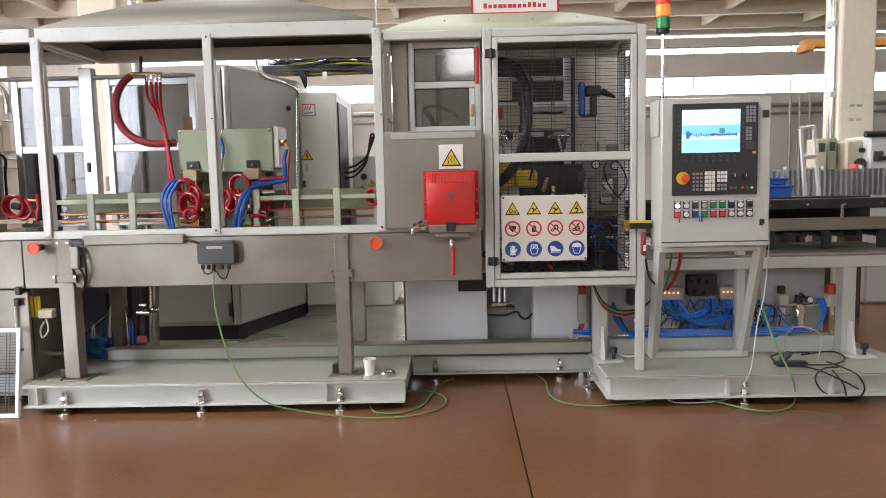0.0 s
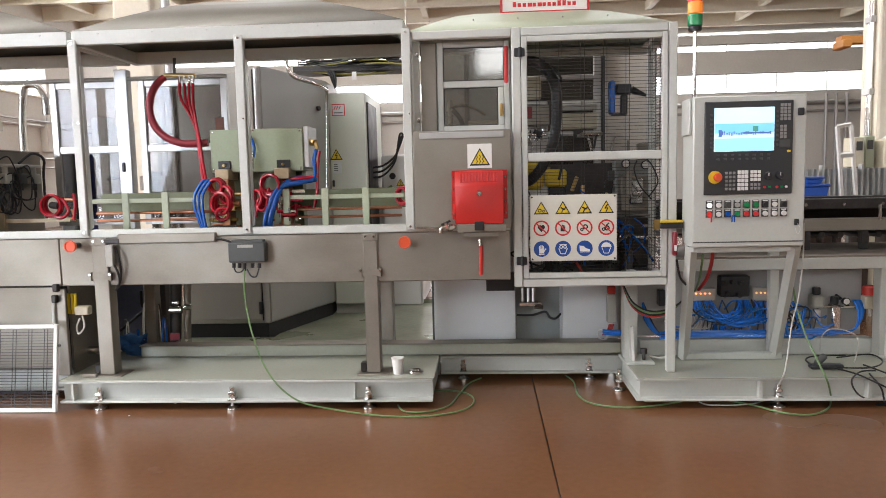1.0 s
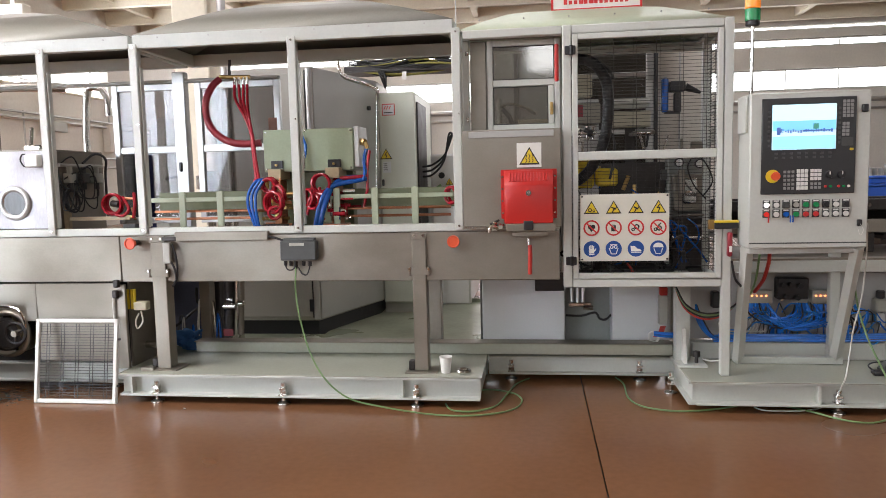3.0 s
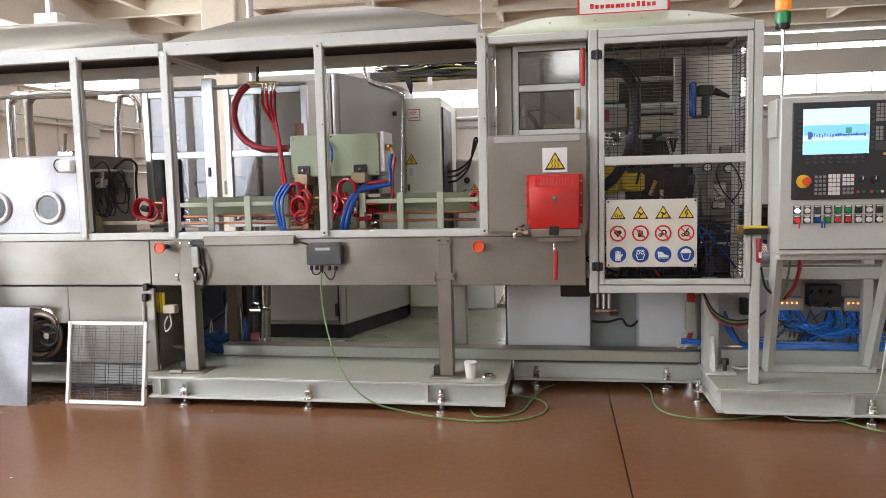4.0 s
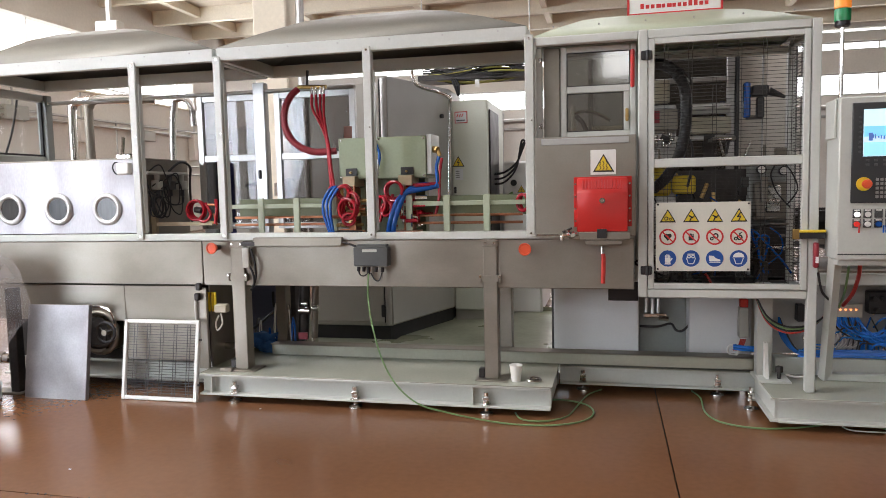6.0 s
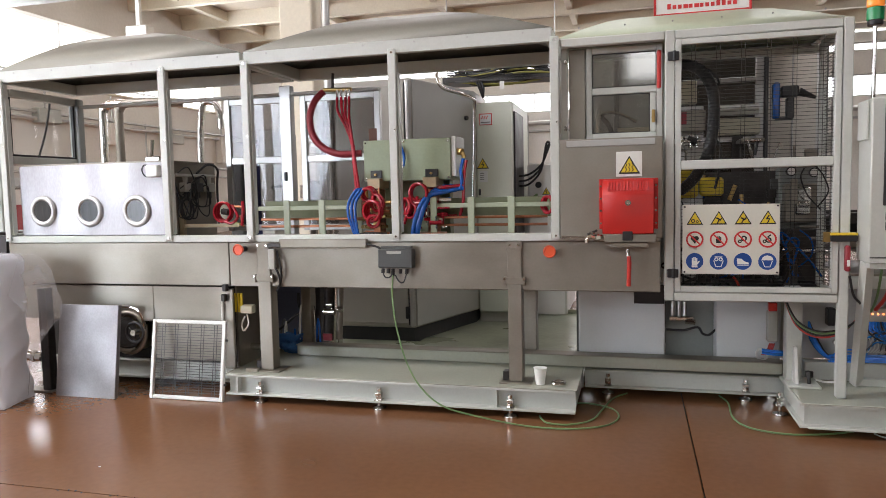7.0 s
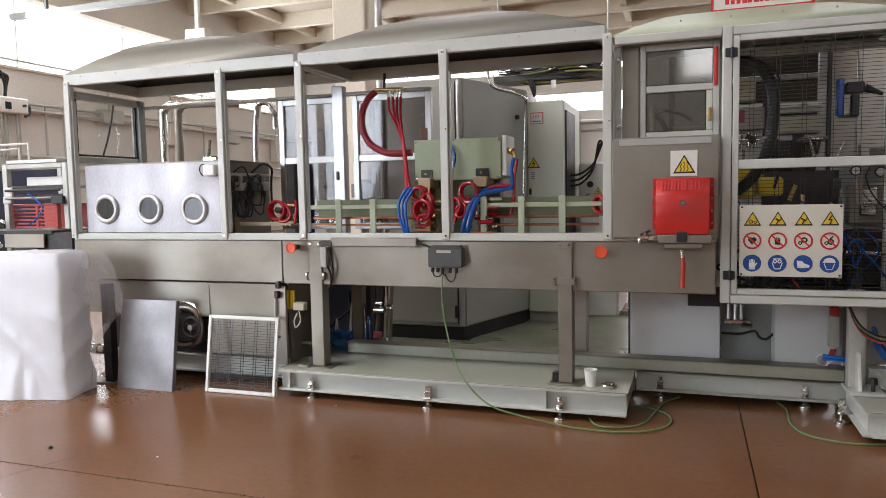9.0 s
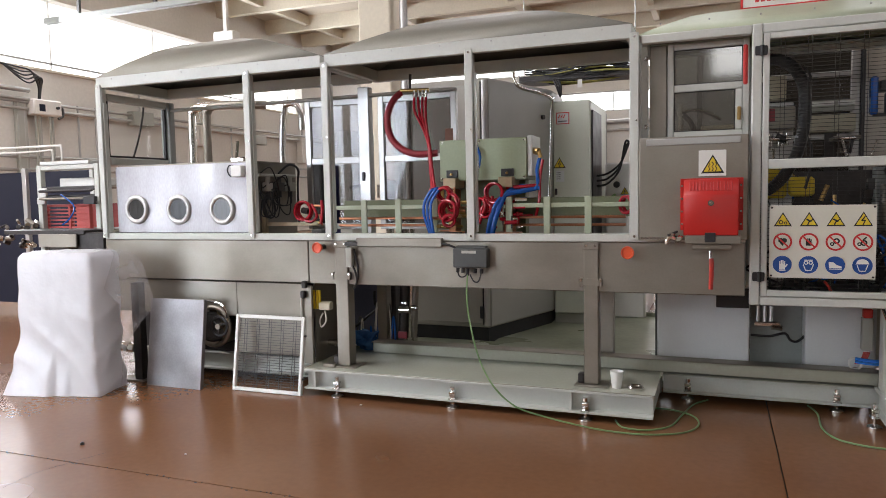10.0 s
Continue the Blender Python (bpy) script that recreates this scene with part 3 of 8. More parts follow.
def rear_door(x0, x1, name="guard_door"):
    t = thing("guard_door", ((x0 + x1) / 2, RY + 0.03, 0.97), "aluminium-framed guard door with clear upper and lower panes", "guard door", "rear guard doors")
    z0, z1, zm = 0.97, 1.86, 1.444
    part("door_frame", Mesh().border(x0, x1, RY + 0.012, RY + 0.048, z0, z1, 0.04), ALU, t)
    part("mid_rail", Mesh().box(x0 + 0.041, x1 - 0.041, RY + 0.014, RY + 0.046, zm - 0.022, zm + 0.022, 0.003), ALU, t)
    for a, b in ((z0 + 0.04, zm - 0.022), (zm + 0.022, z1 - 0.04)):
        p = part("pane", Mesh().box(x0 + 0.04, x1 - 0.04, RY + 0.028, RY + 0.032, a, b), GLASS, t)
        p.visible_shadow = False
    part("handle", Mesh().box(x1 - 0.03, x1 - 0.01, RY - 0.012, RY + 0.011, 1.30, 1.36, 0.004), BLACK, t)


def hood(x0, x1, material, label, zt=2.24, xa=0.42, xb=0.62, fascia=0.075):
    """A low folded extraction hood on a fascia band."""
    y0, y1, zf = FY + 0.01, RY + 0.08, 1.962
    t = thing("extraction_hood", ((x0 + x1) / 2, (y0 + y1) / 2, zf), label, "extraction hood", "extraction hoods")
    part("fascia", Mesh().frame_xy(x0, x1, y0, y1, zf, zf + fascia, 0.035), PAINT, t, "light grey painted fascia band")
    b = Mesh()
    L = x1 - x0
    rings = []
    for f, h in ((0.0, 0.0), (0.30, 0.42), (0.62, 0.80), (0.86, 0.97), (1.0, 1.0)):
        ax, bx = x0 + L * xa * f, x1 - L * (1 - xb) * f
        ay, by = y0 + 0.27 * f, y1 - 0.27 * f
        z = zf + fascia - 0.002 + (zt - zf - fascia) * h
        rings.append([b.bm.verts.new(p) for p in ((ax, ay, z), (bx, ay, z), (bx, by, z), (ax, by, z))])
    for a, c in zip(rings, rings[1:]):
        for i in range(4):
            b.bm.faces.new((a[i], a[(i + 1) % 4], c[(i + 1) % 4], c[i]))
    b.bm.faces.new(rings[-1])
    ob = part("canopy", b, material, t, smooth=True)
    sm = ob.modifiers.new("thick", "SOLIDIFY")
    sm.thickness, sm.offset = 0.004, -1
    for i in range(6):
        x = x0 + L * (i + 0.5) / 6
        part("bolt", Mesh().cyl((x, y0 - 0.004, zf + 0.055), (x, y0, zf + 0.055), 0.005, 8), ALU, t)
    return t


def _frame_xy(self, x0, x1, y0, y1, z0, z1, w):
    self.box(x0, x1, y0, y0 + w, z0, z1, 0.004).box(x0, x1, y1 - w, y1, z0, z1, 0.004)
    return self.box(x0, x0 + w, y0 + w, y1 - w, z0 + 0.001, z1 - 0.001, 0.004).box(x1 - w, x1, y0 + w, y1 - w, z0 + 0.001, z1 - 0.001, 0.004)


Mesh.frame_xy = _frame_xy

left_base()
middle_base()
right_base()
trough()
guard_frame()
rear_door(-2.704, -2.229)
rear_door(-2.138, -1.577)
hood(-3.96, -2.205, SHEET, "folded sheet metal extraction hood with a grey fascia", 2.255, 0.36, 0.52)
hood(-2.18, -0.41, SHEET, "folded sheet metal extraction hood with a grey fascia", 2.225, 0.42, 0.58)


# ---- flat sign shapes ----
def disc(m, x, y, z, r, n=28, t=0.0015):
    return m.prism([(x + r * math.cos(2 * math.pi * i / n), z + r * math.sin(2 * math.pi * i / n)) for i in range(n)], "y", y - t, y)


def annulus(m, x, y, z, r0, r1, n=32, t=0.0015):
    for i in range(n):
        a, b = 2 * math.pi * i / n, 2 * math.pi * (i + 1) / n
        m.prism([(x + r0 * math.cos(a), z + r0 * math.sin(a)), (x + r1 * math.cos(a), z + r1 * math.sin(a)), (x + r1 * math.cos(b), z + r1 * math.sin(b)), (x + r0 * math.cos(b), z + r0 * math.sin(b))], "y", y - t, y)
    return m


def triangle(m, x, y, z, w, t=0.0015):
    return m.prism([(x - w / 2, z - w * 0.43), (x + w / 2, z - w * 0.43), (x, z + w * 0.43)], "y", y - t, y)


def stroke(m, a, b, w, y, t=0.0015):
    """A flat bar between two points of the plane."""
    dx, dz = b[0] - a[0], b[1] - a[1]
    l = math.hypot(dx, dz)
    nx, nz = -dz / l * w / 2, dx / l * w / 2
    return m.prism([(a[0] + nx, a[1] + nz), (b[0] + nx, b[1] + nz), (b[0] - nx, b[1] - nz), (a[0] - nx, a[1] - nz)], "y", y - t, y)


def warning_triangle(x, y, z, w, parent, mark):
    s = part("warning_triangle", triangle(Mesh(), x, y, z, w), SIGNBLACK, parent, "black-edged yellow triangle")
    part("field", triangle(Mesh(), x, y - 0.0016, z - w * 0.015, w * 0.78), YELLOW, s)
    m, u, yy = Mesh(), w * 0.30, y - 0.0032
    zc = z - w * 0.12
    if mark == "bolt":
        stroke(m, (x + u * 0.25, zc + u * 0.9), (x - u * 0.35, zc), u * 0.22, yy)
        stroke(m, (x - u * 0.35, zc + 0.001), (x + u * 0.3, zc + u * 0.15), u * 0.2, yy)
        stroke(m, (x + u * 0.3, zc + u * 0.15), (x - u * 0.1, zc - u * 0.8), u * 0.2, yy)
    elif mark == "heat":
        for k in (-1, 0, 1):
            for j in range(4):
                stroke(m, (x + k * u * 0.5 + (0.12 * u if j % 2 else -0.12 * u), zc - u * 0.7 + j * u * 0.35), (x + k * u * 0.5 + (-0.12 * u if j % 2 else 0.12 * u), zc - u * 0.35 + j * u * 0.35), u * 0.11, yy)
    elif mark == "rollers":
        annulus(m, x - u * 0.35, yy, zc - u * 0.2, u * 0.25, u * 0.42, 14)
        annulus(m, x + u * 0.5, yy, zc - u * 0.35, u * 0.16, u * 0.3, 14)
    else:
        stroke(m, (x - u * 0.5, zc + u * 0.4), (x + u * 0.4, zc - u * 0.1), u * 0.3, yy)
        stroke(m, (x + u * 0.1, zc + u * 0.1), (x - u * 0.3, zc - u * 0.75), u * 0.22, yy)
        stroke(m, (x + u * 0.3, zc - u * 0.05), (x + u * 0.6, zc + u * 0.4), u * 0.2, yy)
    part("mark", m, SIGNBLACK, s)


def safety_board():
    y = 3.722
    t = thing("safety_sign_board", (0.457, y, 0.768), "white board of yellow warning, red prohibition and blue duty pictograms", "sign")
    x0, x1, z0, z1 = 0.231, 0.675, 0.771, 1.114
    part("panel", Mesh().box(x0, x1, y, y + 0.004, z0, z1, 0.001), SIGNWHITE, t)
    for x in (x0 + 0.01, x1 - 0.01):
        for z in (z0 + 0.01, z1 - 0.01):
            part("screw", Mesh().cyl((x, y, z), (x, y - 0.003, z), 0.005, 8), DARKMETAL, t)
    w = (x1 - x0) / 4
    r = 0.041
    for i, mk in enumerate(("rollers", "slip", "trip", "bolt")):
        x = x0 + w * (i + 0.5) + 0.002
        h = z1 - z0
        warning_triangle(x, y, z1 - h * 0.19, 0.078, t, mk)
        z = z1 - h * 0.5
        s = part("prohibition_sign", annulus(Mesh(), x, y, z, r * 0.80, r), SIGNRED, t, "red ring with a slash")
        m = Mesh()
        if i == 0:
            disc(m, x - 0.008, y, z + 0.006, 0.011, 14)
            disc(m, x + 0.008, y, z + 0.006, 0.011, 14)
            m.prism([(x - 0.017, z + 0.002), (x + 0.017, z + 0.002), (x, z - 0.020)], "y", y - 0.0014, y)
        elif i == 1:
            m.box(x - 0.012, x + 0.012, y - 0.0014, y, z - 0.018, z + 0.004)
            for k in range(4):
                m.box(x - 0.012 + k * 0.0064, x - 0.0075 + k * 0.0064, y - 0.0014, y, z + 0.004, z + 0.018 - abs(k - 1.4) * 0.003)
        else:
            annulus(m, x + 0.004, y, z + (0.004 if i == 2 else -0.004), 0.007, 0.014, 14)
            annulus(m, x - 0.014, y, z - 0.010, 0.004, 0.009, 12)
            if i == 3:
                stroke(m, (x, z + 0.01), (x + 0.014, z + 0.022), 0.006, y)
        part("mark", m, SIGNBLACK, s)
        part("slash", stroke(Mesh(), (x - r * 0.58, z + r * 0.58), (x + r * 0.58, z - r * 0.58), 0.007, y - 0.0016), SIGNRED, s)
        z = z1 - h * 0.815
        s = part("duty_sign", disc(Mesh(), x, y, z, r), SIGNBLUE, t, "blue disc with a white symbol")
        m, yy = Mesh(), y - 0.0016
        if i == 0:
            m.box(x - 0.013, x + 0.013, yy - 0.0015, yy, z - 0.022, z + 0.002)
            for k in range(4):
                m.box(x - 0.013 + k * 0.0068, x - 0.0078 + k * 0.0068, yy - 0.0015, yy, z + 0.002, z + 0.022 - abs(k - 1.4) * 0.004)
            stroke(m, (x + 0.013, z - 0.012), (x + 0.022, z + 0.002), 0.006, yy)
            m.box(x - 0.014, x + 0.014, yy - 0.0015, yy, z - 0.030, z - 0.024)
        elif i == 1:
            annulus(m, x - 0.010, yy, z + 0.010, 0.005, 0.0095, 14)
            annulus(m, x + 0.010, yy, z + 0.010, 0.005, 0.0095, 14)
            for a, b in (((x - 0.022, z + 0.004), (x - 0.012, z - 0.026)), ((x + 0.022, z + 0.004), (x + 0.012, z - 0.026)), ((x - 0.012, z - 0.026), (x + 0.012, z - 0.026)), ((x - 0.018, z + 0.022), (x + 0.018, z + 0.022))):
                stroke(m, a, b, 0.004, yy)
        elif i == 2:
            m.prism([(x - 0.027, z + 0.015), (x - 0.005, z + 0.013), (x + 0.006, z + 0.001), (x + 0.027, z - 0.006), (x + 0.027, z - 0.014), (x - 0.024, z - 0.014)], "y", yy - 0.0015, yy)
            m.box(x - 0.024, x + 0.027, yy - 0.0015, yy, z - 0.020, z - 0.0165)
        else:
            m.prism([(x - 0.03, z + 0.006)] + [(x - 0.026 * math.cos(a), z + 0.008 + 0.022 * math.sin(a)) for a in (0, 0.5, 1.0, 1.57, 2.1, 2.6, 3.14)] + [(x + 0.03, z + 0.006)], "y", yy - 0.0015, yy)
            for a, b in (((x - 0.022, z + 0.003), (x - 0.012, z - 0.026)), ((x + 0.022, z + 0.003), (x + 0.012, z - 0.026)), ((x - 0.012, z - 0.026), (x + 0.012, z - 0.026))):
                stroke(m, a, b, 0.0035, yy)
        part("symbol", m, WHITE, s)


def wire_mesh(x0, x1, z0, z1, y, pitch=0.0175, pair=0.118, r=0.0011, plane="y"):
    """Close horizontal wires on pairs of uprights. In plane 'x', the first two numbers run along y."""
    m = Mesh()

    def bar(a0, a1, b0, b1, d):
        if plane == "y":
            m.box(a0, a1, y + d - r, y + d + r, b0, b1)
        else:
            m.box(y + d - r, y + d + r, a0, a1, b0, b1)
    n = int((z1 - z0) / pitch)
    for i in range(1, n):
        z = z0 + (z1 - z0) * i / n
        bar(x0, x1, z - r, z + r, 0)
    k = max(1, round((x1 - x0) / pair))
    for i in range(k):
        x = x0 + (x1 - x0) * (i + 0.5) / k
        for dx in (-0.009, 0.009):
            bar(x + dx - r, x + dx + r, z0, z1, 2 * r)
    return m


def mesh_guard():
    """The guard cell with its hinged mesh door."""
    t = thing("guard_cell", (0.56, 3.97, 0.63), "light grey profile guard cell of dark wire mesh around tooling", "guard cell")
    x0, x1, z0, z1, yb = 0.147, 0.985, 0.632, 1.972, 4.19
    for x in (x0, x1 - 0.045):
        part("post", Mesh().box(x, x + 0.045, FY, FY + 0.045, (z0 if x == x0 else 0.168), z1, 0.005), PAINT, t)
    for x in (x0 + 0.0, x1 - 0.04):
        part("rear_post", Mesh().box(x, x + 0.04, yb, yb + 0.04, 0.662, z1 - 0.03, 0.005), PAINT, t)
    part("top_rail", Mesh().box(x0 - 0.51, x0 - 0.001, FY + 0.003, FY + 0.045, z1 - 0.045, z1 - 0.003, 0.005), PAINT, t)
    part("top_rail", Mesh().box(x0 + 0.046, x1 - 0.046, FY + 0.002, FY + 0.045, z1 - 0.043, z1 - 0.001, 0.005), PAINT, t)
    part("bottom_rail", Mesh().box(x0 + 0.046, x1 - 0.046, FY + 0.002, FY + 0.045, z0, z0 + 0.042, 0.005), PAINT, t)
    for z in (z0 + 0.02, z1 - 0.04):
        part("side_rail", Mesh().box(x1 - 0.042, x1 - 0.004, FY + 0.046, yb - 0.001, z - 0.02, z + 0.02, 0.004), PAINT, t)
    part("rear_rail", Mesh().box(x0 + 0.041, x1 - 0.041, yb + 0.002, yb + 0.038, z1 - 0.08, z1 - 0.045, 0.004), PAINT, t)
    part("side_mesh", wire_mesh(FY + 0.046, yb - 0.001, z0 + 0.04, z1 - 0.06, x1 - 0.02, plane="x", pitch=0.016, pair=0.09), MESHWIRE, t)
    d = thing("mesh_door", (0.56, FY + 0.02, z0 + 0.05), "hinged light grey guard door filled with dark wire mesh", "guard door")
    a0, a1, b0, b1 = x0 + 0.049, x1 - 0.049, z0 + 0.046, z1 - 0.047
    w = 0.028
    part("door_frame", Mesh().border(a0, a1, FY - 0.004, FY + 0.034, b0, b1, w), PAINT, d)
    part("mid_rail", Mesh().box(a0 + w, a1 - w, FY - 0.003, FY + 0.033, 1.289, 1.333, 0.003), PAINT, d)
    part("mesh_panel", wire_mesh(a0 + w, a1 - w, b0 + w, b1 - w, FY + 0.014), MESHWIRE, d)
    for z in (1.844, 0.772):
        part("hinge", Mesh().box(x0 + 0.012, x0 + 0.066, FY - 0.016, FY - 0.0045, z - 0.022, z + 0.022, 0.004).cyl((x0 + 0.043, FY - 0.014, z - 0.024), (x0 + 0.043, FY - 0.014, z + 0.024), 0.009, 10), BLACK, d)
    l = thing("door_latch", (0.939, 3.70, 0.923), "yellow and black sliding door bolt with a red handle", "latch")
    za, zb = 0.931, 0.972
    part("plate", Mesh().box(0.865, 0.897, 3.72, FY - 0.005, za - 0.003, zb + 0.004, 0.002), BRASS, l)
    part("bolt_body", Mesh().box(0.891 + 0.002, 1.008, 3.705, FY - 0.006, za, zb - 0.012, 0.003), BLACK, l)
    part("yellow_bar", Mesh().box(0.891 + 0.002, 1.008, 3.702, FY - 0.006, zb - 0.0115, zb, 0.002), YELLOW, l)
    part("red_handle", Mesh().box(0.957, 0.979, 3.700, 3.735, 0.790, 0.912, 0.006), REDHOSE, l)
    part("handle_label", Mesh().box(0.962, 0.975, 3.697, 3.6995, 0.815, 0.845), WHITE, l)


def burner():
    """Stainless enclosure with the red box, its warning plate, tap and lever."""
    x0, x1 = -0.369, 0.135
    z0, z1 = 0.951, 1.456
    t = thing("heater_enclosure", (-0.12, 3.8, z0), "brushed stainless enclosure with a folded lid", "enclosure")
    part("body", Mesh().box(x0, x1, 3.70, 3.742, z0, z1, 0.003).box(x0 + 0.05, x1 - 0.02, 3.743, 4.10, z0 + 0.03, z1 - 0.01), STEEL, t)
    part("fold", Mesh().box(x0 + 0.035, x1 - 0.035, 3.694, 3.6995, 1.416, 1.448, 0.002), ALU, t)
    s = thing("hot_surface_sign", (-0.025, 3.697, 1.261), "white plate with a yellow hot surface triangle", "sign")
    part("panel", Mesh().box(-0.088, 0.037, 3.695, 3.699, 1.261, 1.385, 0.001), WHITE, s)
    warning_triangle(-0.024, 3.695, 1.319, 0.105, s, "heat")
    # red box
    a0, a1 = -0.153, 0.092
    b0, b1 = 0.979, 1.245
    zl = 1.172
    r = thing("red_control_box", ((a0 + a1) / 2, 3.65, b0), "bright red sheet metal cover with a louvred sloping top", "cover")
    part("shell", Mesh().prism([(3.60, b0), (3.60, zl), (3.66, b1), (3.698, b1), (3.698, b0)], "x", a0, a1, 0.004), RED, r)
    part("back_flange", Mesh().box(a0 - 0.018, a1 + 0.022, 3.688, 3.6935, b0 + 0.02, b1 + 0.006, 0.002), RED, r)
    for i in range(13):
        x = a0 + 0.03 + (a1 - a0 - 0.06) * i / 12
        f0, f1 = 0.25, 0.85
        pa = (x, 3.60 + 0.06 * f0 - 0.002, zl + (b1 - zl) * f0)
        pb = (x, 3.60 + 0.06 * f1 - 0.002, zl + (b1 - zl) * f1)
        part("louvre", Mesh().tube([pa, pb], 0.0042, 6, 0), RED, r)
    part("lock", Mesh().cyl((-0.030, 3.600, 1.132), (-0.030, 3.588, 1.132), 0.014, 16).cyl((-0.030, 3.588, 1.132), (-0.030, 3.584, 1.133), 0.009, 12), CHROME, r)
    part("latch", Mesh().box(-0.056, -0.008, 3.588, 3.5985, 0.947, 0.993, 0.003), BLACK, r)
    for x in (a0 - 0.010, a1 + 0.012):
        for k in range(4):
            z = b0 + 0.05 + k * (b1 - b0 - 0.08) / 3
            part("rivet", Mesh().cyl((x, 3.688, z), (x, 3.684, z), 0.005, 8), CHROME, r)
    part("shelf", Mesh().box(a0 + 0.01, a1 + 0.012, 3.60, 3.699, 0.938, b0 - 0.001, 0.003).box(a0 + 0.04, a1 - 0.03, 3.61, 3.69, 0.913, 0.936, 0.002), STEEL, r)
    v = thing("drain_tap", (-0.025, 3.680, 0.709), "small chrome tap with a long red lever", "valve")
    part("lever", Mesh().tube([(-0.027, 3.665, 0.863), (-0.025, 3.660, 0.823), (-0.028, 3.660, 0.714)], 0.011, 8, 4), REDWIRE, v, "red sleeved lever")
    part("stem", Mesh().cyl((-0.033, 3.670, 0.898), (-0.031, 3.665, 0.852), 0.008, 10), CHROME, v)
    v = thing("pipe_fitting", (-0.200, 3.660, 0.938), "cluster of chrome pipe fittings beside the heater", "pipe fitting")
    part("elbow", Mesh().tube([(-0.160, 3.680, 0.965), (-0.188, 3.660, 0.958), (-0.222, 3.650, 0.962), (-0.232, 3.650, 0.933)], 0.010, 8, 5), CHROME, v)
    part("nut", Mesh().cyl((-0.171, 3.670, 0.960), (-0.194, 3.660, 0.958), 0.018, 6), CHROME, v)
    part("nut", Mesh().cyl((-0.205, 3.660, 0.987), (-0.211, 3.660, 0.961), 0.014, 6), CHROME, v)
    part("nozzle", Mesh().cyl((-0.181, 3.660, 0.995), (-0.228, 3.650, 0.974), 0.006, 8), DARKMETAL, v)
    part("latch_arm", Mesh().box(-0.360, -0.248, 3.690, 3.698, 0.952, 0.964), CHROME, v)
    # guard door above the heater, under the top rail
    y = 3.845
    w = thing("guard_door", (-0.05, y, 1.46), "light grey framed guard door with dark reflective panes", "guard door", "rear guard doors")
    part("door_frame", Mesh().border(-0.243, 0.140, y, y + 0.035, 1.46, 1.930, 0.030), PAINT, w)
    zm = 1.707
    part("mid_rail", Mesh().box(-0.212, 0.109, y + 0.002, y + 0.033, zm - 0.017, zm + 0.017, 0.003), PAINT, w)
    part("inner_stile", Mesh().box(0.078, 0.108, y + 0.003, y + 0.032, 1.491, zm - 0.018, 0.003), PAINT, w)
    for x0p, x1p, a, b in ((-0.213, 0.078, 1.490, zm - 0.017), (-0.213, 0.110, zm + 0.017, 1.900)):
        p = part("pane", Mesh().box(x0p, x1p, y + 0.016, y + 0.020, a, b), GUARDGLASS, w)
        p.visible_shadow = False
        part("gasket", Mesh().border(x0p + 0.001, x1p - 0.001, y + 0.012, y + 0.015, a + 0.001, b - 0.001, 0.004, 0.0), RUBBER, w)
    part("latch", Mesh().cyl((0.094, y - 0.02, 1.560), (0.094, y - 0.001, 1.560), 0.010, 10).box(0.086, 0.102, y - 0.016, y - 0.001, 1.535, 1.60, 0.003), BRASS, w)
    sp = thing("corner_cladding", (-0.29, 3.86, 1.46), "stainless cladding strip between two guard posts", "cladding")
    part("sheet", Mesh().box(-0.330, -0.247, 3.835, 3.88, 1.458, 1.926, 0.003), STEEL, sp)
    part("edge_post", Mesh().box(-0.368, -0.335, 3.80, 3.84, 1.46, 1.926, 0.004), PAINT, sp)
    for z in (1.52, 1.86):
        part("clip", Mesh().box(-0.352, -0.336, 3.788, 3.799, z - 0.012, z + 0.012, 0.003), CHROME, sp)
    part("top_flashing", Mesh().box(-0.330, 0.140, 3.80, 3.834, 1.931, 1.958, 0.002), STEEL, sp)
    solid("door_gas_strut", Mesh().cyl((0.120, 3.80, 1.70), (0.120, 3.80, 1.89), 0.011, 16, bev=0.004), RED, "slim red cylinder hung beside the door", "cylinder")
    bk = thing("heater_rear_screen", (-0.10, 4.60, 0.157), "dull brown-grey sheet screen behind the heater", "screen")
    part("sheet", Mesh().box(-0.37, 0.17, 4.60, 4.605, 0.66, 2.10, 0.001), GREYPANEL, bk)
    part("stiffener", Mesh().box(-0.12, -0.09, 4.58, 4.599, 0.66, 2.09, 0.003), GREYBOX, bk)
    part("leg", Mesh().box(-0.36, -0.33, 4.61, 4.64, 0.157, 2.09, 0.003).box(0.13, 0.16, 4.61, 4.64, 0.157, 2.09, 0.003), GREYBOX, bk)
    ar = thing("loading_robot", (-0.17, 4.15, 1.46), "dark jointed arm with a bright hose behind the door", "actuator arm")
    part("column", Mesh().cyl((-0.192, 4.15, 1.457), (-0.192, 4.15, 1.618), 0.014, 12).cyl((-0.192, 4.15, 1.60), (-0.192, 4.15, 1.66), 0.022, 12, 0.012), CABINET, ar)
    part("hose", Mesh().tube([(-0.186, 4.14, 1.612), (-0.125, 4.13, 1.625), (-0.045, 4.12, 1.60), (0.012, 4.11, 1.565)], 0.009, 8, 6), CHROME, ar)
    part("link", Mesh().tube([(-0.175, 4.14, 1.60), (-0.14, 4.13, 1.56), (-0.115, 4.13, 1.50), (-0.10, 4.14, 1.457)], 0.014, 8, 6), BLACK, ar)
    part("crossbar", Mesh().box(-0.09, 0.115, 4.16, 4.19, 1.512, 1.540, 0.003), CREAMBOX, ar)
    part("stay", Mesh().box(0.05, 0.075, 4.165, 4.185, 1.457, 1.511, 0.002), CREAMBOX, ar)


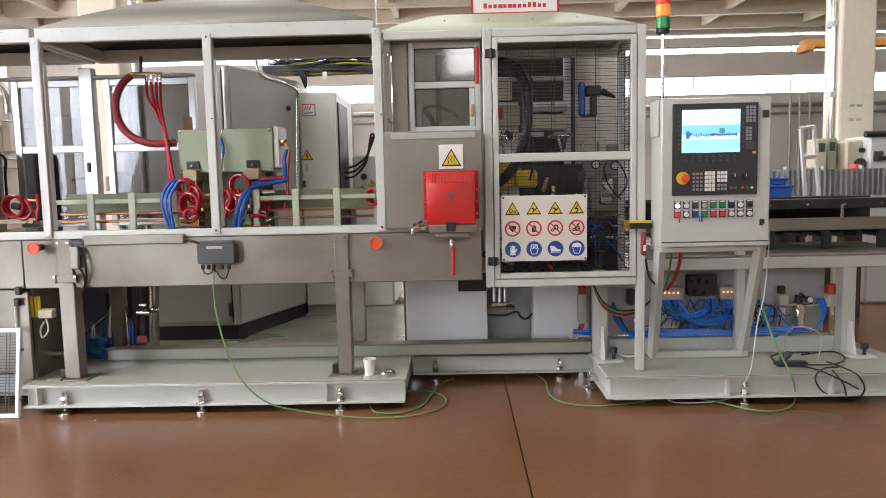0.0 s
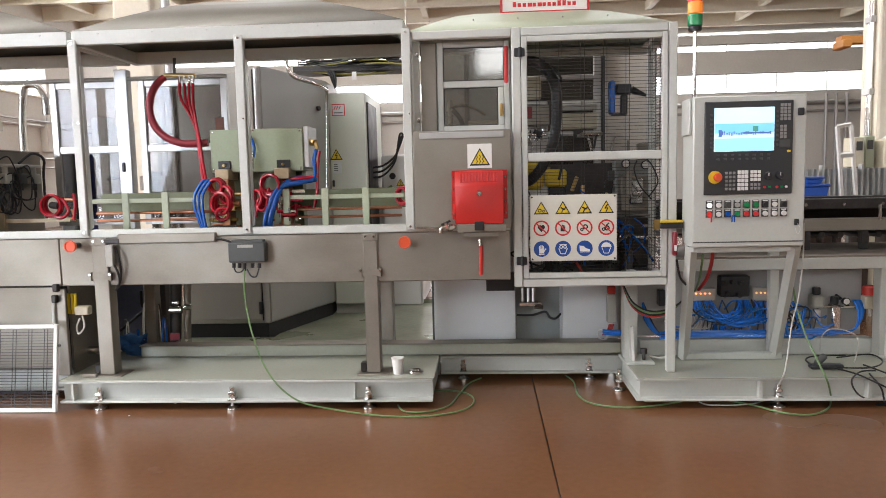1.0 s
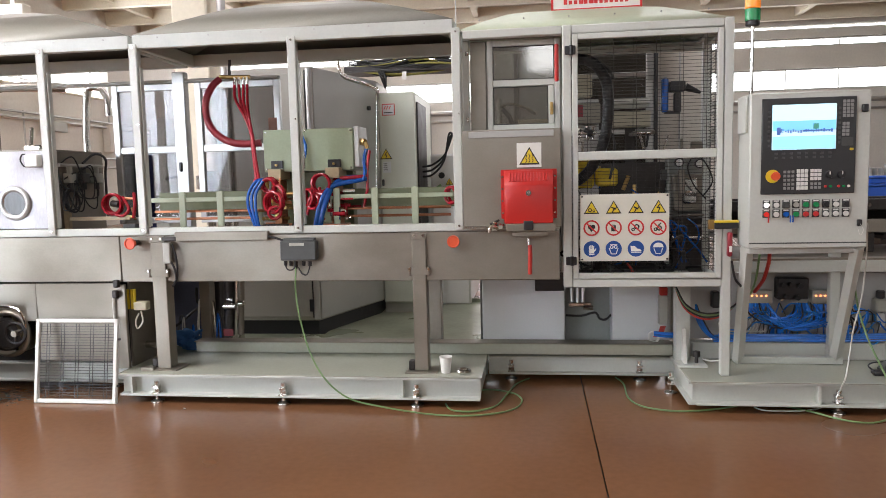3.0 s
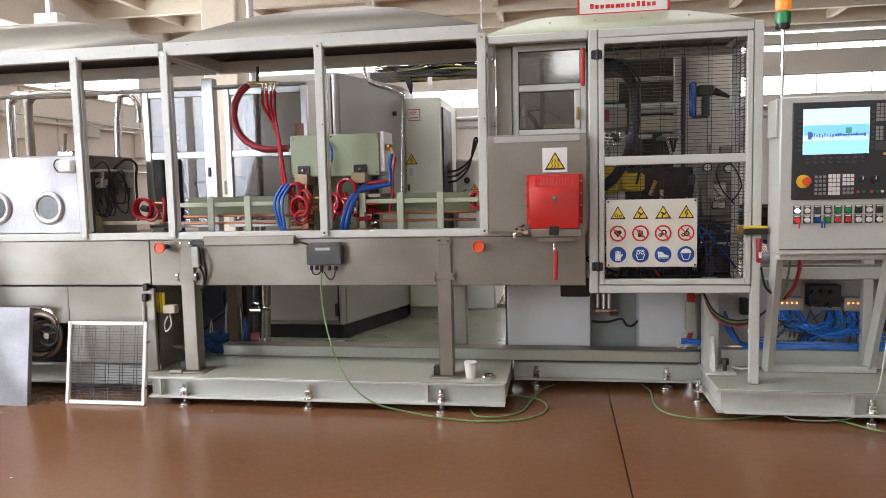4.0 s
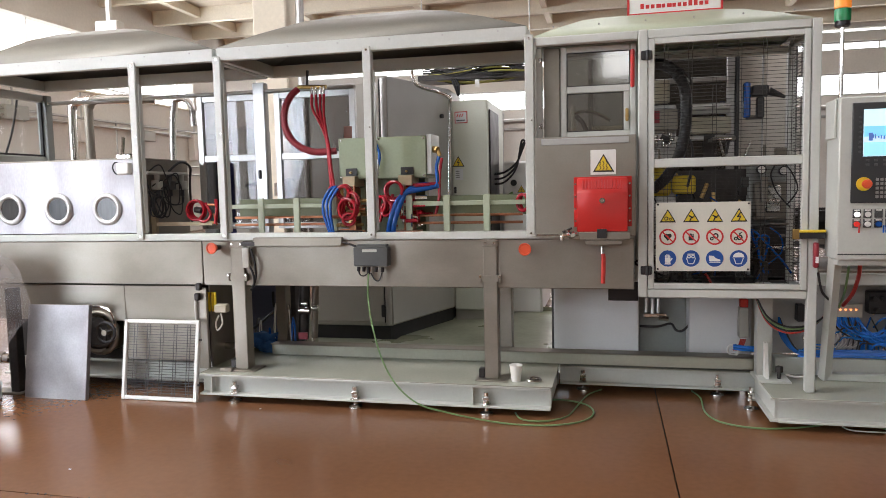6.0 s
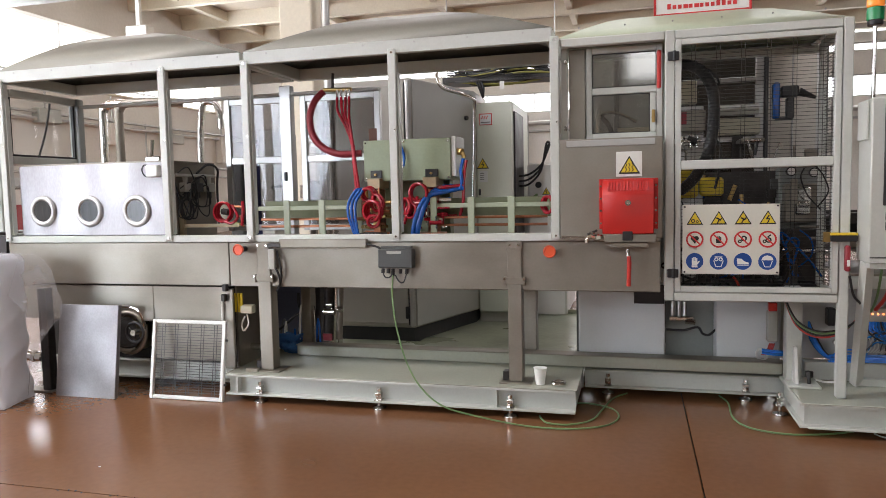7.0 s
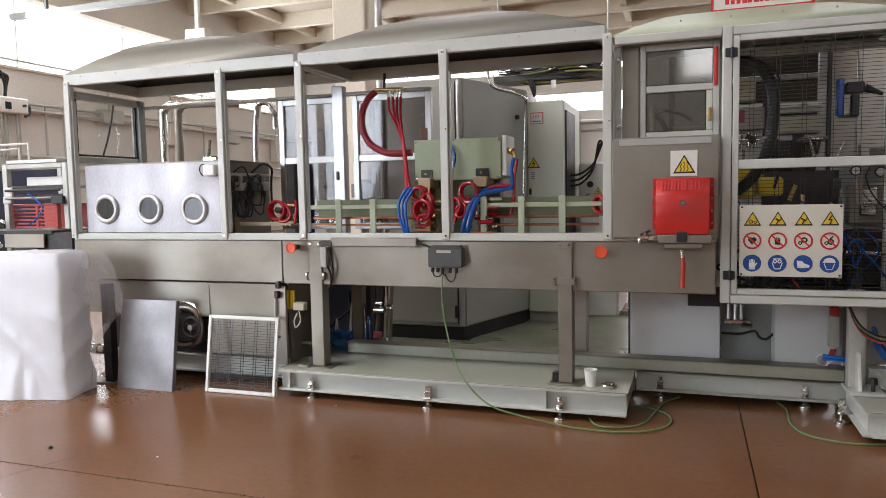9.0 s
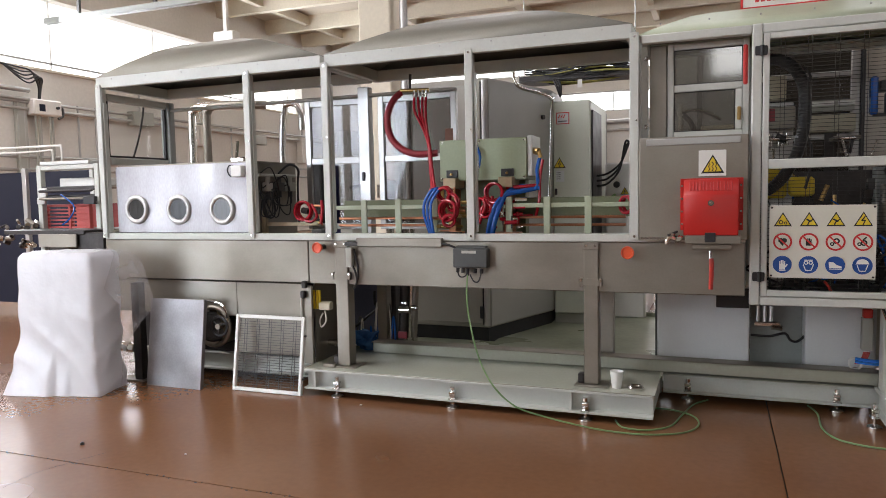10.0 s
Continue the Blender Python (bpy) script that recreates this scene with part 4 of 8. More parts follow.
def control_panel():
    y = 3.58
    x0, x1, z0, z1 = 1.018, 1.555, 0.842, 1.579
    t = thing("operator_console", (1.29, 3.68, 0.168), "light grey operator panel with screen and keys on a slanted stand", "control panel")
    box = part("housing", Mesh().box(x0, x1, y, 3.77, z0, z1, 0.006), PAINT, t)
    part("side_cover", Mesh().box(x0 - 0.012, x0 - 0.001, y + 0.03, 3.75, 1.396, z1 - 0.004, 0.004), PAINT, t)
    part("hinge", Mesh().box(x1 - 0.045, x1 - 0.018, y - 0.016, y - 0.001, 1.475, 1.511, 0.003), BLACK, t)
    part("lock", Mesh().box(1.504, 1.526, y - 0.014, y - 0.001, 0.945, 0.976, 0.003), BLACK, t)
    part("key_tag", Mesh().tube([(1.514, 3.560, 0.954), (1.528, 3.560, 0.928), (1.515, 3.560, 0.903), (1.503, 3.560, 0.935)], 0.0012, 5, 5), WHITE, t)
    part("door_seam", Mesh().box(x0 + 0.004, x1 - 0.004, y - 0.0015, y - 0.0002, 0.864, 0.870), GREYBOX, t)
    f = part("fascia", Mesh().box(1.069, 1.488, y - 0.010, y - 0.0005, 1.101, 1.550, 0.003), CHARCOAL, t, "charcoal control fascia")
    yy = y - 0.0105
    sx0, sx1 = 1.114, 1.398
    sz0, sz1 = 1.310, 1.519
    s = part("screen", Mesh().box(sx0, sx1, yy - 0.002, yy, sz0, sz1), SCREEN_SKY, t, "lit screen showing a machine diagram")
    h, w = sz1 - sz0, sx1 - sx0
    part("screen_band", Mesh().box(sx0 + 0.002, sx1 - 0.002, yy - 0.0032, yy - 0.0022, sz0 + h * 0.42, sz0 + h * 0.64), SCREEN_BLUE, s)
    part("screen_lower", Mesh().box(sx0 + 0.002, sx1 - 0.002, yy - 0.0032, yy - 0.0022, sz0 + 0.002, sz0 + h * 0.30), mat("screen_cyan", (0.35, 0.78, 0.95), 0.3, 0, 0.01, emit=0.8), s)
    m = Mesh()
    rng = random.Random(5)
    for i in range(22):
        x = sx0 + w * (0.08 + 0.84 * i / 21)
        m.box(x, x + w * rng.uniform(0.015, 0.03), yy - 0.0044, yy - 0.0033, sz0 + h * (0.36 + 0.03 * rng.random()), sz0 + h * (0.42 + 0.05 * rng.random()))
    m.box(sx0 + w * 0.07, sx0 + w * 0.13, yy - 0.0044, yy - 0.0033, sz0 + h * 0.33, sz0 + h * 0.50)
    m.box(sx0 + w * 0.48, sx0 + w * 0.92, yy - 0.0044, yy - 0.0033, sz0 + h * 0.40, sz0 + h * 0.43)
    part("diagram", m, SCREEN_DARK, s)
    part("diagram_block", Mesh().box(sx0 + w * 0.64, sx0 + w * 0.73, yy - 0.0056, yy - 0.0045, sz0 + h * 0.45, sz0 + h * 0.57), SCREEN_GREEN, s)

    def keys(cx, cy, nx, ny, dx, dy, kw, kh, material, name="key"):
        for i in range(nx):
            for j in range(ny):
                px, pz = cx + i * dx, cy - j * dy
                part(name, Mesh().box(px - kw / 2, px + kw / 2, yy - 0.003, yy, pz - kh / 2, pz + kh / 2, 0.001), material, f)
    u = (1.482 - 1.067) / 150.0
    X0, Z0 = 1.067, 1.549

    def at(px, py):
        return X0 + (px - 1187) * u, Z0 - (py - 183) * u
    keys(*at(1199, 206), 1, 8, 0, 8.0 * u, 4 * u, 4 * u, GREYBOX)
    keys(*at(1312, 202), 1, 8, 0, 8.2 * u, 4 * u, 4 * u, GREYBOX)
    keys(*at(1211, 276), 8, 2, 12.4 * u, 7 * u, 5 * u, 3.6 * u, GREYBOX)
    keypad = mat("grey_keypad", (0.30, 0.30, 0.29), 0.5)
    keys(*at(1319, 191), 3, 5, 6.2 * u, 6.0 * u, 5 * u, 5 * u, keypad)
    keys(*at(1319, 228), 2, 4, 6.2 * u, 6.0 * u, 5 * u, 5 * u, keypad)
    keys(*at(1325, 258), 1, 1, 0, 0, 18 * u, 14 * u, GREYBOX)
    keys(*at(1226, 307), 3, 5, 6.6 * u, 7.0 * u, 4.6 * u, 4.6 * u, keypad)
    keys(*at(1248, 306), 3, 5, 6.4 * u, 7.2 * u, 5.6 * u, 6.2 * u, WHITE)
    keys(*at(1270, 306), 3, 3, 6.2 * u, 6.6 * u, 5.4 * u, 5.6 * u, WHITE)
    keys(*at(1270, 328), 3, 2, 6.2 * u, 6.6 * u, 4.6 * u, 4.6 * u, keypad)
    keys(*at(1332, 271), 1, 1, 0, 0, 6 * u, 4 * u, YELLOW)
    ex, ez = at(1206, 314)
    e = part("emergency_stop", Mesh().cyl((ex, yy, ez), (ex, yy - 0.006, ez), 0.031, 28), YELLOW, t, "red mushroom button on a yellow collar")
    part("mushroom", Mesh().cyl((ex + 0.005, yy - 0.0065, ez), (ex + 0.005, yy - 0.030, ez), 0.015, 20).cyl((ex + 0.005, yy - 0.030, ez), (ex + 0.005, yy - 0.042, ez), 0.022, 24, 0.018, 0.003), ORANGE, e)
    for px in (1297, 1317):
        kx, kz = at(px, 313)
        k = part("selector_knob", Mesh().cyl((kx, yy, kz), (kx, yy - 0.014, kz), 0.019, 20, 0.016), BLACK, t)
        part("pointer", Mesh().box(kx - 0.002, kx + 0.002, yy - 0.0165, yy - 0.0145, kz, kz + 0.014), WHITE, k)
    for px, c in ((1292, SIGNRED), (1300, GREENLENS), (1313, SIGNRED), (1321, GREENLENS), (1329, WHITE)):
        kx, kz = at(px, 333)
        part("indicator", Mesh().cyl((kx, yy, kz), (kx, yy - 0.006, kz), 0.006, 12), c, t)
    # rows of push buttons
    cols = [[LAMPWHITE, WHITE, GREYBOX, CABINET, GREENLENS, GREENLENS, BLACK, WHITE, BLACK], [REDLENS, WHITE, BLUEHOSE, GREENLENS, SIGNRED, SIGNRED, WHITE, WHITE, WHITE]]
    for j, py in enumerate((362, 378)):
        for i, c in enumerate(cols[j]):
            kx, kz = at(1198 + i * 16.1, py)
            b = part("push_button", Mesh().box(kx - 0.017, kx + 0.017, y - 0.004, y - 0.0004, kz - 0.020, kz + 0.020, 0.002), GREYBOX if (i + j) % 3 else BLACK, t)
            part("cap", Mesh().cyl((kx, y - 0.0045, kz - 0.004), (kx, y - 0.014, kz - 0.004), 0.0125, 16, 0.0115), c, b)
            part("legend", Mesh().box(kx - 0.012, kx + 0.012, y - 0.0050, y - 0.0041, kz + 0.012, kz + 0.018), WHITE, b)
    for px, c in ((1200, SIGNRED), (1236, BLUETUBE), (1240, BLUEHOSE)):
        kx, kz = at(px, 384)
        part("key_tag", Mesh().box(kx - 0.003, kx + 0.004, y - 0.020, y - 0.017, kz - 0.026, kz + 0.008, 0.001), c, t)
    # stand
    a, b = (1.100, 4.021, 0.178), (1.607, 4.037, 0.178)
    for p, q in ((a, (1.045, 3.69, z0)), (b, (1.53, 3.62, z0))):
        st = part("stand_leg", Mesh().tube([p, q], 0.030, 4, 0), PAINT, t)
    part("stand_foot", Mesh().box(a[0] - 0.02, b[0] + 0.03, 4.00, 4.05, 0.168, 0.205, 0.004), PAINT, t)
    part("stand_post", Mesh().box(b[0] - 0.025, b[0] + 0.025, 4.055, 4.10, 0.168, z0 + 0.01, 0.004), PAINT, t)
    part("stand_top", Mesh().box(x0 + 0.015, x1 - 0.01, 3.62, 3.75, z0 - 0.03, z0 - 0.002, 0.004), PAINT, t)
    # stack light
    tx, ty = 1.069, 3.75
    s = thing("stack_light", (tx, ty, z1), "red, orange and green stack light on a chrome pole", "signal light")
    part("pole", Mesh().cyl((tx, ty, z1), (tx, ty, 1.925), 0.0095, 14), CHROME, s)
    part("socket", Mesh().cyl((tx, ty, 1.922), (tx, ty, 1.945), 0.033, 24, bev=0.004), BLACK, s)
    for k, c in enumerate((GREENLENS, ORANGELENS, REDLENS)):
        part("lens", Mesh().cyl((tx, ty, 1.946 + k * 0.061), (tx, ty, 2.003 + k * 0.061), 0.036, 24, bev=0.003), c, s)
    part("top_cap", Mesh().cyl((tx, ty, 2.130), (tx, ty, 2.15), 0.033, 24, 0.02), BLACK, s)


def top_sign():
    y = 4.0
    x0, x1, z0 = 0.105, 0.572, 2.100
    t = thing("maker_sign", (0.34, y, 2.03), "white sign with a red border on two short posts", "sign")
    z1 = z0 + 0.22
    part("panel", Mesh().box(x0, x1, y, y + 0.012, z0, z1, 0.002), WHITE, t)
    part("sign_border", Mesh().border(x0 - 0.006, x1 + 0.006, y - 0.004, y - 0.0005, z0 - 0.004, z1 + 0.006, 0.012, 0.001), SIGNRED, t)
    for i in range(13):
        x = 0.167 + i * 0.0268
        part("lettering_bar", Mesh().box(x, x + (0.024 if i in (3, 5) else 0.018), y - 0.0018, y - 0.0002, 2.130, 2.157 if i in (0, 9, 10) else 2.150), SIGNRED, t)
    part("logo_bar", Mesh().box(x0 + 0.09, x1 - 0.09, y - 0.0018, y - 0.0002, z0 + 0.10, z0 + 0.18), SIGNRED, t)
    for x in (x0 + 0.015, x1 - 0.015):
        part("sign_post", Mesh().cyl((x, y + 0.02, 2.03), (x, y + 0.02, z0 + 0.05), 0.010, 10), ALU, t)


safety_board()
mesh_guard()
burner()
control_panel()
top_sign()
hood(-0.385, 0.975, GREEN, "pale green sheet metal hood over the guard cell", 2.105, 0.30, 0.62, 0.012)


# ---- left end of the line ----
def porthole_cabinet():
    x0, x1, z0, z1 = -3.872, -2.775, 0.978, 1.427
    y0, y1 = 3.80, RY - 0.02
    t = thing("wash_cabinet", (-3.32, 4.05, 0.945), "brushed stainless cabinet with three round portholes", "cabinet")
    m = Mesh().box(x0, x1, y0, y0 + 0.02, z0, z1, 0.003)
    # front is coloured lighter than the sides for the light that falls on it
    part("front", m, SCUFFED_LIT, t)
    part("side", Mesh().box(x1 - 0.012, x1 - 0.001, y0 + 0.021, y1, 0.946, z1 - 0.002), STEEL, t)
    part("side", Mesh().box(x0 + 0.001, x0 + 0.012, y0 + 0.021, y1, 0.946, z1 - 0.002), STEEL, t)
    part("top", Mesh().box(x0 + 0.001, x1 - 0.001, y0 + 0.021, y1, z1 - 0.001, z1 + 0.010, 0.002), STEEL, t)
    part("back", Mesh().box(x0 + 0.013, x1 - 0.013, y1 - 0.012, y1, 0.946, z1 - 0.002), STEEL, t)
    for p in ((-3.693, 3.795, 1.137), (-3.337, 3.795, 1.133), (-2.987, 3.795, 1.129)):
        x, y, z = p
        h = part("porthole", Mesh().ring((x, y0 - 0.006, z), (0, 1, 0), 0.083, 0.017, 40, 12, 0.9).cyl((x, y0 - 0.001, z), (x, y0 - 0.008, z), 0.094, 36), ALU, t, "thick satin porthole ring")
        part("dark_glass", Mesh().cyl((x, y0 - 0.0085, z), (x, y0 - 0.0115, z), 0.070, 32), SMOKED, h)
    b = part("junction_box", Mesh().box(-2.878, -2.796, y0 - 0.05, y0 - 0.001, 1.335, 1.406, 0.006), WHITE, t, "small grey junction box")
    part("cable", Mesh().tube([(-2.853, 3.770, 1.396), (-2.888, 3.760, 1.408), (-2.907, 3.760, 1.377), (-2.895, 3.770, 1.341), (-2.860, 3.770, 1.340)], 0.004, 6, 5), RUBBER, b)
    # fittings on the right-hand side
    rng = random.Random(11)
    f = thing("pneumatic_manifold", (x1, 4.05, 1.10), "dark pneumatic valves with looped black hoses on a cabinet side", "valve manifold")
    for k in range(3):
        y = 3.93 + k * 0.13
        part("valve", Mesh().box(x1 + 0.001, x1 + 0.05, y, y + 0.07, 1.24, 1.30, 0.006).cyl((x1 + 0.025, y + 0.035, 1.30), (x1 + 0.025, y + 0.035, 1.34), 0.016, 10), GREYBOX if k % 2 else CABINET, f)
        part("gland", Mesh().cyl((x1 + 0.03, y + 0.03, 1.20), (x1 + 0.03, y + 0.03, 1.24), 0.014, 8), BLACK, f)
    part("bar", Mesh().tube([(x1 + 0.03, 3.86, 1.345), (x1 + 0.03, 4.28, 1.345)], 0.010, 8, 0), CABINET, f)
    for k in range(7):
        y = 3.88 + rng.random() * 0.36
        z = 1.22 + rng.random() * 0.14
        part("hose", Mesh().tube([(x1 + 0.02, y, z), (x1 + 0.07, y + 0.05, z + 0.03), (x1 + 0.08, y + rng.uniform(-0.05, 0.12), z - 0.10 - 0.08 * rng.random()), (x1 + 0.05, y + rng.uniform(-0.1, 0.02), z - 0.14), (x1 + 0.01, y - 0.02, z - 0.03)], 0.004, 6, 6), RUBBER, f)
    part("coil", Mesh().ring((x1 + 0.03, 3.95, 1.14), (1, 0.15, 0), 0.070, 0.006, 24, 6).ring((x1 + 0.042, 3.955, 1.13), (1, 0.05, 0.1), 0.064, 0.006, 24, 6), RUBBER, f)
    part("loop", Mesh().tube([(x1 + 0.02, 4.1, 1.36), (x1 + 0.04, 4.2, 1.42), (x1 + 0.04, 4.31, 1.39), (x1 + 0.02, 4.33, 1.28), (x1 + 0.02, 4.33, 1.0)], 0.008, 6, 6), RUBBER, f)
    # small robot-like fitting on top
    g = thing("pipe_fitting", (-3.044, 4.050, 1.452), "chrome valve standing on the cabinet top", "pipe fitting")
    part("body", Mesh().box(-3.090, -2.979, 4.03, 4.09, z1 + 0.010, z1 + 0.05, 0.008), CHROME, g)
    part("lever", Mesh().tube([(-3.053, 4.050, 1.472), (-3.038, 4.050, 1.585)], 0.012, 8, 0), CHROME, g)
    for x, m in ((-4.127, CHROME), (-3.976, STEEL)):
        solid("upright_pipe", Mesh().tube([(x, 4.9, 0.0), (x, 4.9, 0.9), (x, 4.9, 1.84), (x + 0.012, 4.9, 1.915), (x + 0.05, 4.9, 1.955), (x + 0.12, 4.91, 1.965), (x + 0.30, 4.93, 1.965), (-3.45, 5.0, 1.955)], 0.034, 14, 6), m, "polished pipe bent over behind the wash cabinet", "pipe", "upright pipes")


def lower_tank():
    """The stainless tank under the left of the trough, with its hatch, wheel and outlets."""
    t = thing("lower_tank", (-3.0, 4.0, 0.05), "stainless lower tank with a round hatch and handwheel", "tank")
    part("front", Mesh().box(-3.94, -2.886, 3.775, 3.79, 0.44, 0.664, 0.003).box(-2.886, -2.386, 3.775, 3.79, 0.205, 0.664, 0.003), STEEL, t)
    part("drum", Mesh().cyl((-3.075, 3.929, 0.368), (-3.068, 3.765, 0.368), 0.128, 36), BRASSGLINT, t, "round steel drum end coloured with a brass reflection")
    part("end_plate", Mesh().box(-2.385, -2.318, 3.752, 3.774, 0.1695, 0.655, 0.003), STEEL, t)
    part("end_side", Mesh().box(-2.330, -2.318, 3.80, 4.30, 0.172, 0.665), STEEL, t)
    # near-black block: its colour gives the deep shade of the recess round the hatch
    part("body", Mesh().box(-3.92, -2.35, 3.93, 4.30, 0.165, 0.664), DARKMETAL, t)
    # added rear beam: shuts off the bright gap under the tank
    part("closing_beam", Mesh().box(-3.94, -2.34, 4.26, 4.295, 0.002, 0.164, 0.002), PAINT, t)
    part("foot_beam", beam_x(-3.94, -2.34, 3.90, 0.041, 0.162, 0.06), PAINT, t)
    h = part("hatch", Mesh().ring((-3.068, 3.760, 0.368), (0, 1, 0), 0.125, 0.016, 36, 10).cyl((-3.079, 3.774, 0.365), (-3.069, 3.762, 0.368), 0.12, 32), STEEL, t, "round polished hatch rim")
    # dark metal here paints the shade inside the hatch rim
    part("hatch_door", Mesh().cyl((-3.069, 3.762, 0.368), (-3.047, 3.735, 0.374), 0.105, 32, 0.085, 0.008), DARKMETAL, h)
    c = (-2.966, 3.690, 0.386)
    wv = part("handwheel", Mesh().ring(c, (0, 1, 0), 0.060, 0.009, 28, 8), BLACK, t, "black spoked handwheel")
    part("hub", Mesh().cyl((c[0], c[1] - 0.02, c[2]), (c[0], 3.72, c[2]), 0.018, 12), STEEL, wv)
    for k in range(3):
        a = 0.4 + k * 2 * math.pi / 3
        part("spoke", Mesh().tube([c, (c[0] + 0.058 * math.cos(a), c[1], c[2] + 0.058 * math.sin(a))], 0.006, 6, 0), BLACK, wv)
    part("grab_rail", Mesh().tube([(-3.285, 3.750, 0.503), (-3.217, 3.700, 0.536), (-2.992, 3.700, 0.540), (-2.924, 3.700, 0.495), (-2.934, 3.740, 0.400)], 0.008, 8, 5), CHROME, t)
    v = thing("sight_gauge", (-2.271, 3.800, 0.420), "yellow sight tubes with a small switch box and wire", "gauge")
    for x in (-2.328, -2.306, -2.288):
        part("sight_tube", Mesh().cyl((x, 3.80, 0.508), (x, 3.80, 0.623), 0.008, 8), YELLOW, v)
    part("switch_box", Mesh().box(-2.296, -2.216, 3.79, 3.84, 0.501, 0.551, 0.006), CREAMBOX, v)
    part("wire_loop", Mesh().tube([(-2.255, 3.800, 0.498), (-2.242, 3.790, 0.437), (-2.276, 3.790, 0.397), (-2.285, 3.790, 0.438), (-2.263, 3.790, 0.484)], 0.005, 6, 5), WHITECABLE, v)
    for x, y, z in ((-2.354, 3.740, 0.665), (-2.365, 3.740, 0.604)):
        part("clip", Mesh().box(x - 0.015, x + 0.015, 3.72, 3.749, z - 0.022, z + 0.022, 0.005), DARKMETAL, v)
    part("drain_pipe", Mesh().tube([(-2.378, 3.740, 0.604), (-2.382, 3.740, 0.552), (-2.383, 3.740, 0.465)], 0.007, 6, 4), WHITECABLE, v)
    part("outlet", Mesh().cyl((-2.321, 3.950, 0.267), (-2.249, 3.950, 0.266), 0.022, 12), CHROME, v)
    part("bracket", Mesh().box(-2.220, -2.143, 3.70, 3.735, 0.170, 0.190, 0.003), STEEL, v)
    # switch on the first leg
    s = thing("limit_switch", (-2.028, 3.730, 0.796), "grey limit switch with black cables on the leg", "switch")
    part("body", Mesh().box(-2.054, -2.012, 3.715, 3.742, 0.778, 0.896, 0.004), CABINET, s)
    part("bracket", Mesh().box(-2.055, -1.971, 3.712, 3.740, 0.905, 0.929, 0.003), DARKMETAL, s)
    part("cable", Mesh().tube([(-2.022, 3.730, 0.796), (-1.998, 3.730, 0.750), (-1.996, 3.740, 0.688), (-2.030, 3.760, 0.646)], 0.006, 6, 5), RUBBER, s)
    part("cable", Mesh().tube([(-2.004, 3.730, 0.886), (-1.977, 3.720, 0.796), (-1.988, 3.740, 0.709), (-2.020, 3.760, 0.664)], 0.006, 6, 5), RUBBER, s)


def leaning_panels():
    # wire grille in a white frame
    x0, x1, y0 = -2.835, -2.335, 3.63
    lean = Matrix.Translation((0, y0, 0)) @ Matrix.Rotation(radians(-9), 4, "X") @ Matrix.Translation((0, -y0, 0))
    H = 0.475
    t = thing("wire_grille", ((x0 + x1) / 2, y0, 0), "white-framed wire mesh panel leaning against the tank", "mesh panel")
    part("panel_frame", Mesh().border(x0, x1, y0 - 0.012, y0 + 0.012, 0.001, H, 0.022).turn(lean), WHITE, t)
    part("mesh_panel", wire_mesh(x0 + 0.027, x1 - 0.027, 0.028, H - 0.027, y0, 0.0155, 0.088, 0.0014).turn(lean), DARKMETAL, t)
    for z in (0.10, 0.36):
        part("peg", Mesh().cyl((x1, y0, z), (x1 + 0.012, y0, z), 0.007, 8).turn(lean), DARKMETAL, t)
    # plain sheet
    x0, x1 = (-3.382, 3.550, 0.000)[0], (-3.033, 3.599, 0.000)[0]
    y0 = 3.56
    lean = Matrix.Translation((0, y0, 0)) @ Matrix.Rotation(radians(-8), 4, "X") @ Matrix.Translation((0, -y0, 0))
    s = solid("steel_sheet", Mesh().box(x0 - 0.08, x1, y0, y0 + 0.004, 0.0, 0.565, 0.001).box(x1 - 0.006, x1, y0 + 0.004, y0 + 0.03, 0.0, 0.565).turn(lean), DULLSHEET, "scuffed bare steel sheet leaning against the tank", "sheet")
    # stand behind the wrapped bin
    g = thing("steel_stand", (-3.560, 3.554, 0.000), "dark steel stand with a chrome coupling under the trough", "stand")
    lx = -3.581
    part("upright", Mesh().box(lx - 0.035, lx + 0.03, 3.62, 3.68, 0.0, 0.66, 0.004), DARKMETAL, g)
    part("foot", Mesh().box(lx - 0.16, lx + 0.05, 3.60, 3.70, 0.0, 0.012, 0.003), STEEL, g)
    part("coupling", Mesh().cyl((-3.752, 3.660, 0.218), (-3.634, 3.660, 0.213), 0.032, 14, bev=0.005), CHROME, g)
    part("collar", Mesh().cyl((-3.712, 3.660, 0.217), (-3.683, 3.660, 0.214), 0.040, 6), CHROME, g)


